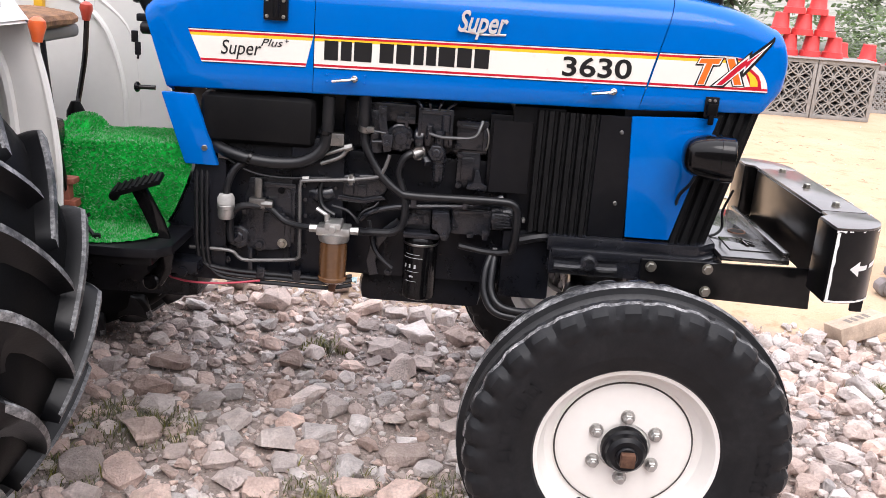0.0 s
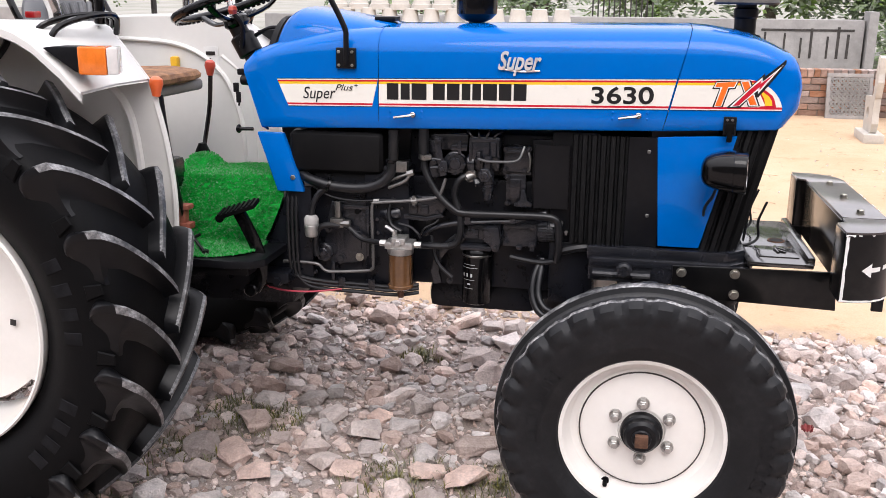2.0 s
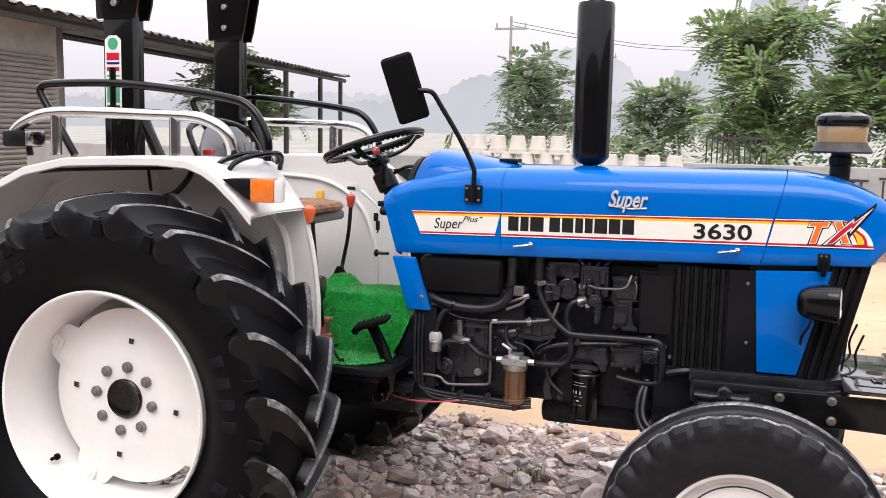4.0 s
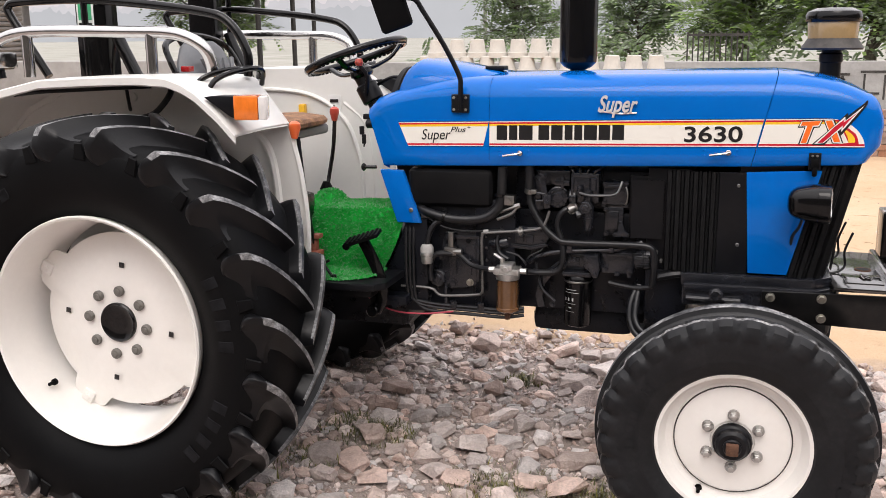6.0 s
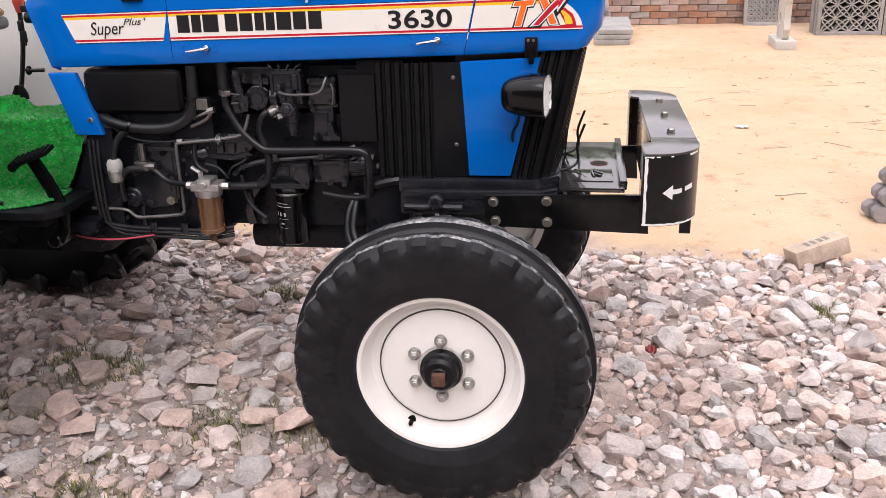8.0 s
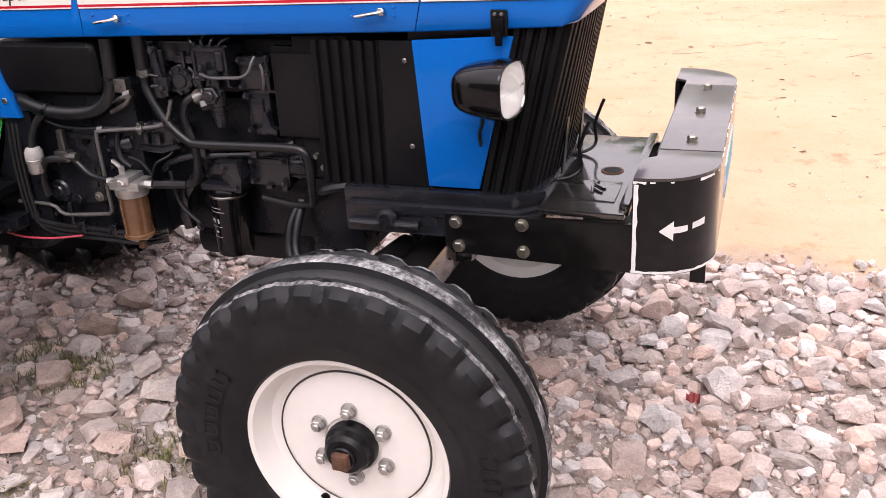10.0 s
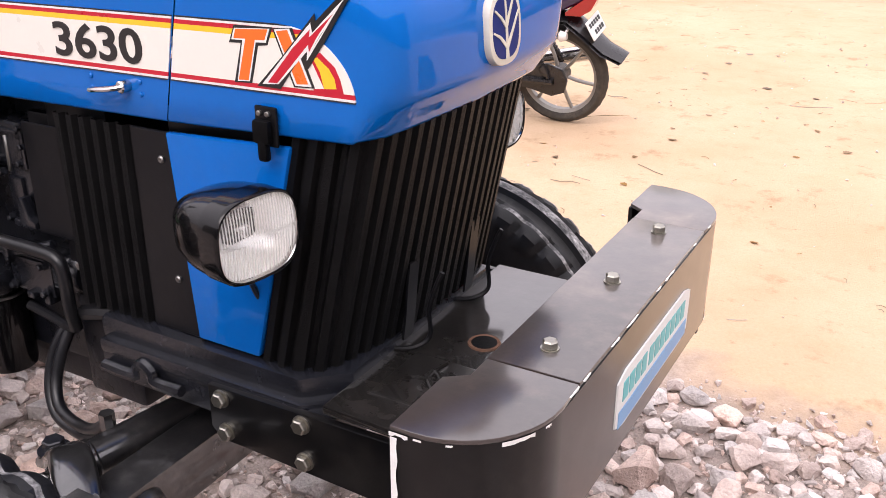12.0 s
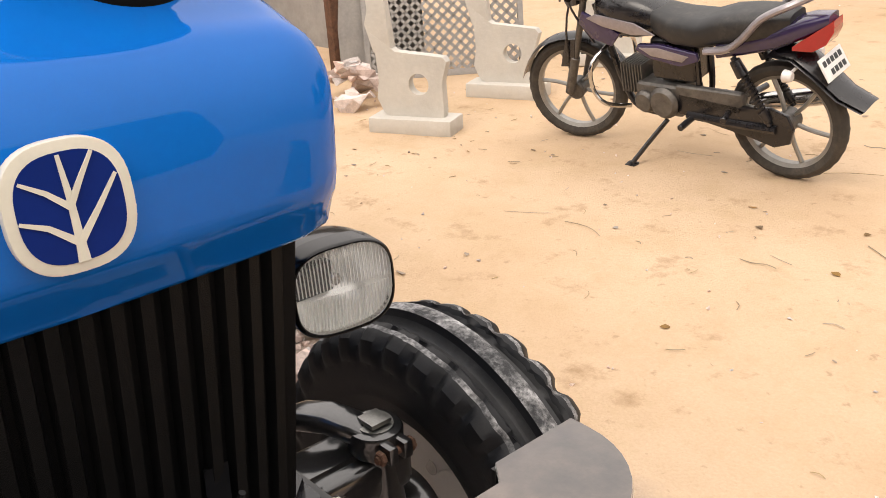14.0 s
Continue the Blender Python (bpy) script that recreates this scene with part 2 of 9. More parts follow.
PLASTER = mat("old_plaster", (0.40, 0.385, 0.37), 0.92, 0, 0.3, 1.4, bump=0.3, bscale=30, dust=0.4, dscale=1.2, dustcol=(0.28, 0.26, 0.24))
# dark tone for the unseen walls that shape the reflections
DARKWALL = mat("dark_reflection_wall", (0.15, 0.14, 0.125), 0.92, 0, 0.4, 1.4, bump=0.3, bscale=30, dust=0.3, dscale=1.2, dustcol=(0.10, 0.09, 0.08))
BRICK = mat("wall_brick", (0.40, 0.25, 0.19), 0.9, 0, 0.3, 9, bump=0.5, bscale=60, per=0.25, dust=0.35, dscale=6, dustcol=(0.42, 0.36, 0.31))
MORTAR = mat("mortar", (0.28, 0.245, 0.21), 0.95, 0, 0.3, 9, bump=0.4, bscale=60)
REDPOT = mat("red_pot_paint", (0.72, 0.055, 0.055), 0.5, 0, 0.12, 6, dust=0.12, dustcol=(0.6, 0.3, 0.25))
DARKM = mat("dark_steel", (0.05, 0.045, 0.042), 0.6, 0.2, 0.3, 8, dust=0.2)
STONE = mat("rubble_stone", (0.76, 0.630, 0.572), 0.93, 0, 0.45, 13, dark=(0.50, 0.405, 0.368), bump=0.9, bscale=130, per=0.36, dust=0.45, dscale=22, dustcol=(0.81, 0.685, 0.625), placed=True)
BIKEBLK = mat("bike_black", (0.009, 0.0085, 0.011), 0.28, 0, 0.2, 9, dust=0.04, dscale=12, coat=0.3, dustcol=(0.3, 0.26, 0.2))
BIKEPUR = mat("bike_violet", (0.030, 0.018, 0.075), 0.25, 0, 0.2, 9, dust=0.03, coat=0.6)
BIKESILV = mat("bike_silver_violet", (0.34, 0.31, 0.33), 0.3, 0.4, 0.25, 7, dust=0.1, coat=0.4)
BIKEALU = mat("bike_engine_alloy", (0.17, 0.16, 0.15), 0.5, 0.6, 0.4, 25, dust=0.45, bump=0.2, bscale=150, dustcol=(0.22, 0.19, 0.16))
BIKEWHL = mat("bike_wheel_alloy", (0.34, 0.33, 0.31), 0.4, 0.6, 0.2, 20, dust=0.3)
BIKESEAT = mat("bike_seat_vinyl", (0.018, 0.018, 0.019), 0.5, 0, 0.2, 20, dust=0.18, dscale=6, dustcol=(0.28, 0.24, 0.2))
BARK = mat("bark", (0.20, 0.165, 0.13), 0.9, 0, 0.4, 12, bump=0.5, bscale=40)
# leaf greens are paled, so that haze over distance sits in the colour
LEAF = mat("hazy_leaf_green", (0.31, 0.41, 0.18), 0.6, 0, 0.2, 2.0, per=0.3)
LEAFD = mat("hazy_leaf_dark_green", (0.29, 0.37, 0.21), 0.6, 0, 0.2, 2.0, per=0.3)


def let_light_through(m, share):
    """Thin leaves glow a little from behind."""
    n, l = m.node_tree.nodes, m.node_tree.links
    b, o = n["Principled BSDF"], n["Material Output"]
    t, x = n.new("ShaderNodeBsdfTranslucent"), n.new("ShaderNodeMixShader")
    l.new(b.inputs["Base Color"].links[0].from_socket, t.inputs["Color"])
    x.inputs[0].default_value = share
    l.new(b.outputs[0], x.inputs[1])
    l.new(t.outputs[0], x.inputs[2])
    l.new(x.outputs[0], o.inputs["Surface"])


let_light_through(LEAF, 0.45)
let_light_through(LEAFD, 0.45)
GRASS = mat("dry_grass", (0.25, 0.24, 0.10), 0.7, 0, 0.4, 5, per=0.4)
STRAW = mat("straw", (0.36, 0.28, 0.17), 0.8, 0, 0.3, 12, per=0.3)
SHEET = mat("corrugated_sheet", (0.16, 0.145, 0.135), 0.55, 0.4, 0.4, 2, dust=0.3)
SHUTTER = mat("grey_shutter", (0.26, 0.235, 0.215), 0.55, 0.2, 0.2, 3, dust=0.3)
PALE = mat("pale_paper", (0.66, 0.63, 0.58), 0.8, 0, 0.2, 30)
PAPER = mat("light_blue_litter", (0.45, 0.62, 0.66), 0.7, 0, 0.2, 30)
CLAMPR = mat("red_oxide_paint", (0.30, 0.085, 0.05), 0.6, 0, 0.35, 30, dust=0.2)
PINKL = mat("red_litter", (0.36, 0.07, 0.07), 0.6, 0, 0.2, 30)


def glass_mat(name, color=(1, 1, 1), rough=0.0):
    m = bpy.data.materials.new(name)
    m.use_nodes = True
    b = m.node_tree.nodes["Principled BSDF"]
    b.inputs["Base Color"].default_value = (*color, 1)
    b.inputs["Transmission Weight"].default_value = 1.0
    b.inputs["Roughness"].default_value = rough
    b.inputs["IOR"].default_value = 1.45
    return m


def thin_lens(name, share):
    """Thin pressed glass: mostly clear, with a milky, glossy skin."""
    m = bpy.data.materials.new(name)
    m.use_nodes = True
    n, l = m.node_tree.nodes, m.node_tree.links
    b, o = n["Principled BSDF"], n["Material Output"]
    b.inputs["Base Color"].default_value = (0.85, 0.85, 0.83, 1)
    b.inputs["Roughness"].default_value = 0.08
    t, x = n.new("ShaderNodeBsdfTransparent"), n.new("ShaderNodeMixShader")
    x.inputs[0].default_value = share
    l.new(t.outputs[0], x.inputs[1])
    l.new(b.outputs[0], x.inputs[2])
    l.new(x.outputs[0], o.inputs["Surface"])
    return m


LENS, LENSRIB = thin_lens("lamp_glass", 0.14), thin_lens("lamp_glass_rib", 0.42)
REFLECT = mat("bright_reflector", (0.93, 0.92, 0.88), 0.22, 0.45, 0.06, 30)
BIKETYRE = mat("dusty_bike_tyre", (0.045, 0.040, 0.035), 0.8, 0, 0.3, 12, dust=0.4, dustcol=(0.20, 0.165, 0.125))


def ground_mat():
    """Sand, with grey broken grit where the rubble was tipped."""
    m = bpy.data.materials.new("sand_and_grit")
    m.use_nodes = True
    n, l = m.node_tree.nodes, m.node_tree.links
    b = n["Principled BSDF"]
    b.inputs["Roughness"].default_value = 0.95
    b.inputs["Specular IOR Level"].default_value = 0.2
    tc = n.new("ShaderNodeTexCoord")

    def nz(sc, det=6, rg=0.6):
        t = n.new("ShaderNodeTexNoise")
        t.inputs["Scale"].default_value, t.inputs["Detail"].default_value, t.inputs["Roughness"].default_value = sc, det, rg
        l.new(tc.outputs["Object"], t.inputs["Vector"])
        return t.outputs["Fac"]

    def mr(v, a, c, lo=0.0, hi=1.0):
        r = n.new("ShaderNodeMapRange")
        for k, q in (("From Min", a), ("From Max", c), ("To Min", lo), ("To Max", hi)):
            r.inputs[k].default_value = q
        l.new(v, r.inputs["Value"])
        return r.outputs["Result"]

    def mx(f, a, c, blend="MIX"):
        x = n.new("ShaderNodeMix")
        x.data_type, x.blend_type = "RGBA", blend
        for k, q in (("Factor", f), ("A", a), ("B", c)):
            if isinstance(q, tuple):
                x.inputs[k].default_value = (*q, 1)
            elif isinstance(q, (int, float)):
                x.inputs[k].default_value = q
            else:
                l.new(q, x.inputs[k])
        return x.outputs["Result"]

    sand = mx(mr(nz(0.7), 0.35, 0.65), (0.535, 0.376, 0.242), (0.625, 0.460, 0.320))
    sand = mx(mr(nz(5, 8, 0.7), 0.5, 0.8, 0, 0.4), sand, (0.42, 0.285, 0.165))
    sand = mx(mr(nz(90, 3), 0.3, 0.7, 0, 0.22), sand, (0.36, 0.25, 0.14))
    sand = mx(mr(nz(2.3, 7, 0.75), 0.5, 0.75, 0, 0.45), sand, (0.44, 0.315, 0.175))
    sand = mx(mr(nz(3.6, 9, 0.72), 0.57, 0.69, 0, 0.6), sand, (0.27, 0.165, 0.085))
    sand = mx(mr(nz(17, 5, 0.6), 0.64, 0.72, 0, 0.45), sand, (0.25, 0.16, 0.09))
    grit = mx(mr(nz(14, 6, 0.7), 0.35, 0.65), (0.27, 0.222, 0.20), (0.46, 0.385, 0.345))
    grit = mx(mr(nz(140, 3), 0.35, 0.65, 0, 0.6), grit, (0.17, 0.138, 0.122))
    grit = mx(mr(nz(2.2), 0.5, 0.7, 0, 0.6), grit, (0.52, 0.42, 0.375))
    sep = n.new("ShaderNodeSeparateXYZ")
    l.new(tc.outputs["Object"], sep.inputs[0])
    wob = n.new("ShaderNodeMath")
    wob.operation = "MULTIPLY_ADD"
    wob.inputs[1].default_value = 1.0
    l.new(nz(1.6, 6, 0.65), wob.inputs[0])
    l.new(sep.outputs["Y"], wob.inputs[2])
    edge = mr(wob.outputs[0], 4.25, 4.6)
    col = mx(edge, grit, sand)
    road = mx(mr(nz(0.35), 0.35, 0.65), (0.25, 0.25, 0.21), (0.36, 0.345, 0.31))
    col = mx(mr(wob.outputs[0], 12.4, 13.4), col, road)
    l.new(col, b.inputs["Base Color"])
    bp = n.new("ShaderNodeBump")
    bp.inputs["Strength"].default_value, bp.inputs["Distance"].default_value = 0.6, 0.012
    ad = n.new("ShaderNodeMath")
    ad.operation = "ADD"
    l.new(nz(120, 4), ad.inputs[0])
    l.new(nz(22, 6, 0.7), ad.inputs[1])
    l.new(ad.outputs[0], bp.inputs["Height"])
    l.new(bp.outputs["Normal"], b.inputs["Normal"])
    return m


GROUND = ground_mat()


# ---- shaping helpers ----
class Shape:
    """A bmesh with a few ways to add forms to it."""

    def __init__(self):
        self.bm = bmesh.new()

    def add(self, verts, faces):
        vs = [self.bm.verts.new(v) for v in verts]
        for f in faces:
            try:
                self.bm.faces.new([vs[i] for i in f])
            except ValueError:
                pass
        return vs

    def box(self, lo, hi, bevel=0.0, seg=2, M=None):
        b = bmesh.new()
        bmesh.ops.create_cube(b, size=1.0)
        lo, hi = Vector(lo), Vector(hi)
        for v in b.verts:
            v.co = Vector(((v.co[i] + 0.5) * (hi[i] - lo[i]) + lo[i] for i in range(3)))
        if bevel > 0:
            bmesh.ops.bevel(b, geom=b.edges[:], offset=bevel, segments=seg, affect="EDGES", profile=0.6)
        return self.join(b, M)

    def join(self, b, M=None):
        if M is not None:
            bmesh.ops.transform(b, matrix=M, verts=b.verts)
        b.verts.index_update()
        self.add([v.co.copy() for v in b.verts], [[v.index for v in f.verts] for f in b.faces])
        b.free()
        return self

    def cyl(self, p0, p1, r0, r1=None, seg=20, bevel=0.0):
        """A rod or disc from p0 to p1, with optional bevelled ends."""
        r1 = r0 if r1 is None else r1
        L = (Vector(p1) - Vector(p0)).length
        if bevel > 0:
            prof = [(0, 0), (r0 - bevel, 0), (r0, bevel), (r1, L - bevel), (r1 - bevel, L), (0, L)]
        else:
            prof = [(0, 0), (r0, 0), (r1, L), (0, L)]
        return self.lathe(prof, p0, Vector(p1) - Vector(p0), seg)

    def lathe(self, prof, origin, axis, seg=32, phase=0.0):
        """Turn a profile of (radius, height) pairs round an axis."""
        axis = Vector(axis).normalized()
        q = axis.to_track_quat("Z", "Y").to_matrix()
        o = Vector(origin)
        rings = []
        for r, h in prof:
            if r < 1e-6:
                rings.append([self.bm.verts.new(o + axis * h)])
            else:
                rings.append([self.bm.verts.new(o + q @ Vector((r * math.cos(phase + 2 * math.pi * i / seg), r * math.sin(phase + 2 * math.pi * i / seg), h))) for i in range(seg)])
        for a, b in zip(rings, rings[1:]):
            for i in range(seg):
                j = (i + 1) % seg
                if len(a) == 1 and len(b) == 1:
                    continue
                if len(a) == 1:
                    self.bm.faces.new((a[0], b[j], b[i]))
                elif len(b) == 1:
                    self.bm.faces.new((a[i], a[j], b[0]))
                else:
                    self.bm.faces.new((a[i], a[j], b[j], b[i]))
        return self

    def tube(self, pts, r, seg=10, smooth=4, closed=False, flat=1.0, taper=None):
        """A bent bar or hose along points, rounded between them."""
        P = [Vector(p) for p in pts]
        if smooth > 1 and len(P) > 2:
            Q = []
            n = len(P)
            for i in range(n if closed else n - 1):
                p0, p1, p2, p3 = (P[(i - 1) % n], P[i], P[(i + 1) % n], P[(i + 2) % n]) if closed else (P[max(i - 1, 0)], P[i], P[i + 1], P[min(i + 2, n - 1)])
                for k in range(smooth):
                    t = k / smooth
                    Q.append(0.5 * ((2 * p1) + (p2 - p0) * t + (2 * p0 - 5 * p1 + 4 * p2 - p3) * t * t + (3 * p1 - p0 - 3 * p2 + p3) * t ** 3))
            if not closed:
                Q.append(P[-1])
            P = Q
        n = len(P)
        rings, up = [], None
        for i in range(n):
            d = (P[(i + 1) % n] - P[i - 1]) if closed else (P[min(i + 1, n - 1)] - P[max(i - 1, 0)])
            d.normalize()
            if up is None:
                up = Vector((0, 0, 1)) if abs(d.z) < 0.9 else Vector((1, 0, 0))
            up = (up - d * up.dot(d)).normalized()
            side = d.cross(up)
            rr = r if taper is None else r + (taper - r) * i / (n - 1)
            rings.append([self.bm.verts.new(P[i] + rr * (math.cos(2 * math.pi * k / seg) * side + flat * math.sin(2 * math.pi * k / seg) * up)) for k in range(seg)])
        for i in range(n if closed else n - 1):
            a, b = rings[i], rings[(i + 1) % n]
            for k in range(seg):
                self.bm.faces.new((a[k], a[(k + 1) % seg], b[(k + 1) % seg], b[k]))
        if not closed:
            self.bm.faces.new(rings[0][::-1])
            self.bm.faces.new(rings[-1])
        return self

    def prism(self, poly, y0, y1, axis="y", bevel=0.0, seg=2):
        """Push a polygon out along an axis; the polygon lies in the other two axes, in their order."""
        def put(p, d):
            return {"y": (p[0], d, p[1]), "x": (d, p[0], p[1]), "z": (p[0], p[1], d)}[axis]
        b = bmesh.new()
        n = len(poly)
        v0, v1 = [b.verts.new(put(p, y0)) for p in poly], [b.verts.new(put(p, y1)) for p in poly]
        b.faces.new(v0)
        b.faces.new(v1[::-1])
        for i in range(n):
            b.faces.new((v0[i], v1[i], v1[(i + 1) % n], v0[(i + 1) % n]))
        bmesh.ops.recalc_face_normals(b, faces=b.faces)
        if bevel > 0:
            bmesh.ops.bevel(b, geom=b.edges[:], offset=bevel, segments=seg, affect="EDGES", profile=0.6)
        return self.join(b)

    def loft(self, rings, closed=True, caps=(True, True)):
        """Skin through rings of equal length."""
        R = [[self.bm.verts.new(p) for p in r] for r in rings]
        m = len(R[0])
        for a, b in zip(R, R[1:]):
            for k in range(m if closed else m - 1):
                self.bm.faces.new((a[k], a[(k + 1) % m], b[(k + 1) % m], b[k]))
        if closed and caps[0]:
            self.bm.faces.new(R[0][::-1])
        if closed and caps[1]:
            self.bm.faces.new(R[-1])
        return self

    def hull(self, pts):
        b = bmesh.new()
        vs = [b.verts.new(p) for p in pts]
        out = bmesh.ops.convex_hull(b, input=vs)
        bmesh.ops.delete(b, geom=list({v for v in out["geom_interior"] + out["geom_unused"] if isinstance(v, bmesh.types.BMVert)}), context="VERTS")
        return self.join(b)


def mesh_of(shape, name, material, angle=35, flat=False):
    bm = shape.bm
    bmesh.ops.recalc_face_normals(bm, faces=bm.faces)
    me = bpy.data.meshes.new(name)
    bm.to_mesh(me)
    bm.free()
    me.materials.append(material)
    if not flat:
        me.shade_smooth()
        me.set_sharp_from_angle(angle=radians(angle))
    return me


BASE = {}


def thing(name, at, label, category, group="", kind=""):
    """An empty at a thing's base; its parts hang under it."""
    e = tagged(new(name), label, category, group, kind)
    e.empty_display_size = 0.1
    e.location = at
    BASE[e] = Vector(at)
    return e


def child(name, me, parent, M=None, label=""):
    ob = new(name, me)
    ob.parent = parent
    ob.matrix_parent_inverse = Matrix.Translation(-BASE[parent]) if parent in BASE else Matrix()
    if M is not None:
        ob.matrix_basis = M
    return tagged(ob, label)


def part(name, shape, material, parent, label="", angle=35, flat=False, M=None):
    """Link a shape as one mesh under a thing or a part."""
    return child(name, mesh_of(shape, name, material, angle, flat), parent, M, label)


def solo(name, shape, material, label, category, group="", kind="", angle=35, flat=False):
    return tagged(new(name, mesh_of(shape, name, material, angle, flat)), label, category, group, kind)


def lettering(name, text, size, M, material, parent, depth=0.0008, shear=0.0, bold=0.0, spacing=1.0, label="", width=1.0):
    """Words in the built-in font, turned into a mesh."""
    cu = bpy.data.curves.new(name, "FONT")
    cu.body, cu.size, cu.extrude, cu.shear, cu.offset, cu.space_character = text, size, depth, shear, bold, spacing
    cu.resolution_u = 4
    tmp = new("tmp_letters", cu)
    me = bpy.data.meshes.new_from_object(tmp.evaluated_get(bpy.context.evaluated_depsgraph_get()))
    bpy.data.objects.remove(tmp)
    bpy.data.curves.remove(cu)
    me.name = name
    me.materials.clear()
    me.materials.append(material)
    xs = [v.co.x for v in me.vertices]
    x0, x1 = min(xs), max(xs)
    for v in me.vertices:
        v.co.x = (v.co.x - x0) * (width / (x1 - x0) if width != 1.0 else 1.0)
    return child(name, me, parent, M, label)


rng = random.Random(7)


# ---- ground: one sheet to the horizon ----
def ground_height(x, y):
    """Lumpy where the rubble lies, gently uneven on the sand."""
    e = max(0.0, min(1.0, (4.15 - y + 0.5 * noise.noise(Vector((x * 0.8, y * 0.8, 5)))) / 0.6))
    z = 0.012 * noise.noise(Vector((x * 0.5, y * 0.5, 1)))
    z += e * (0.014 * noise.noise(Vector((x * 3.2, y * 3.2, 2))) + 0.010 * noise.noise(Vector((x * 11, y * 11, 3))))
    z += (1 - e) * 0.004 * noise.noise(Vector((x * 6, y * 6, 4)))
    z -= 0.030 * math.exp(-(((y - 3.45) / 0.45) ** 2)) * math.exp(-((x / 2.6) ** 4))
    return z


def spaced(lo, hi, near_lo, near_hi, step):
    vals, v, st = [], near_lo, step
    while v > lo:
        vals.append(v)
        st *= 1.35
        v -= st
    vals = [lo] + vals[::-1]
    k = near_lo + step
    while k < near_hi:
        vals.append(k)
        k += step
    st = step
    while k < hi:
        vals.append(k)
        st *= 1.35
        k += st
    vals.append(hi)
    return vals


XS, YSG = spaced(-2500, 2500, -5.0, 6.0, 0.05), spaced(-2500, 2500, -0.5, 13.0, 0.05)
GV = []
for y in YSG:
    near = -1 < y < 14
    GV.extend([(x, y, ground_height(x, y) if near and -7 < x < 9 else 0.0) for x in XS])
nx = len(XS)
GF = [(j * nx + i, j * nx + i + 1, (j + 1) * nx + i + 1, (j + 1) * nx + i) for j in range(len(YSG) - 1) for i in range(nx - 1)]
gme = bpy.data.meshes.new("ground")
gme.from_pydata(GV, [], GF)
gme.materials.append(GROUND)
gme.shade_smooth()
ground = tagged(new("ground", gme), "beige sand ground with tipped grey stone rubble", "ground", kind="structure")


# ---- the tractor ----
CY = 2.680  # its middle line
tractor = thing("tractor", (-0.5, CY, 0), "blue farm tractor with cream wheels standing on stone rubble", "tractor")


def mirror_y(y):
    return 2 * CY - y


W = 0.271  # half width of the bonnet
HC = 2.689  # middle line of the bonnet


def section(x, w, zb, zt, rv=0.08, rh=0.09, crown=0.010, slant=0.0, lip=0.014):
    """Half ring of the bonnet, from its lower edge on one side over the top to the other; slant leans it with height."""
    half = [(w - lip, zb + 0.02), (w - lip, zb), (w - 0.003, zb), (w, zb + 0.004)]
    zs = zt - crown - rv
    for k in range(1, 7):
        half.append((w, zb + 0.004 + (zs - zb - 0.004) * k / 6))
    for k in range(1, 9):
        a = math.pi / 2 * k / 8
        half.append((w - rh * (1 - math.cos(a)), zs + rv * math.sin(a)))
    for k in range(1, 5):
        u = (w - rh) * (1 - k / 5)
        half.append((u, zt - crown * (u / (w - rh)) ** 2))
    ring = [(HC - d, z) for d, z in half] + [(HC, zt)] + [(HC + d, z) for d, z in half[::-1]]
    return [Vector((x + slant * (z - zb), y, z)) for y, z in ring]


def lerp_table(tab, x):
    for (a, va), (b, vb) in zip(tab, tab[1:]):
        if x <= b:
            return va + (vb - va) * (x - a) / (b - a)
    return tab[-1][1]


def hood_bottom(x):
    return 1.127 + (x + 0.754) * 0.0245


SEAM = 0.233
# main bonnet
s = Shape()
rings = []
for i in range(15):
    f = i / 14
    x = -0.371 + f * (0.4762 + 0.371)
    rings.append(section(x, W, hood_bottom(x), 1.448 + 0.010 * f, slant=SEAM * max(0, (f - 0.6) / 0.4)))
s.loft(rings, closed=False)
part("hood", s, BLUE, tractor, angle=60)
# nose
s = Shape()
TOPS = [(0.47, 1.458), (0.58, 1.455), (0.65, 1.446), (0.72, 1.431), (0.77, 1.413), (0.80, 1.398)]
first = section(0.4785, W, hood_bottom(0.4785), 1.458, slant=SEAM)
rings = [first]
for f in (0.25, 0.5, 0.7, 0.85, 0.95, 1.0):
    x = 0.4785 + (0.80 - 0.4785) * f
    rings.append(section(x, W, hood_bottom(x) + 0.006 * f, lerp_table(TOPS, x + 0.05 * (1 - f)), rv=0.08 - 0.026 * f, rh=0.09 - 0.032 * f, slant=SEAM * (1 - f)))
for x, d, zt in ((0.815, 0.002, 1.390), (0.83, 0.006, 1.379), (0.842, 0.014, 1.364), (0.851, 0.025, 1.347), (0.857, 0.039, 1.329), (0.860, 0.056, 1.310)):
    rings.append(section(x + (0.003 if x > 0.84 else 0.0), W - d, 1.174, zt, rv=0.052, rh=0.056, crown=0.006, slant=-0.02 if x > 0.84 else 0.0))
for ring in rings:
    for p in ring:  # the lower edge of the front is folded in
        p.x -= (0.034 * max(0.0, min(1.0, (1.228 - p.z) / 0.054)) + 0.011 * max(0.0, min(1.0, (1.290 - p.z) / 0.100))) * max(0.0, min(1.0, (p.x - 0.79) / 0.06))
last = rings[-1]
s.loft(rings, closed=False)
m = len(last)
cols = []
for k in range(0, m // 2 + 1):
    a, b = last[k], last[m - 1 - k]
    drop = max(0.0, min(1.0, (last[m // 2].z - a.z) / 0.11))
    swell = 0.011 * math.sin(drop * math.pi / 2) * (1.0 if a.z > 1.2 else 0.8)
    cols.append([a + (b - a) * (j / 10) + Vector((swell * (1 - (2 * j / 10 - 1) ** 2), 0, 0)) for j in range(11)])
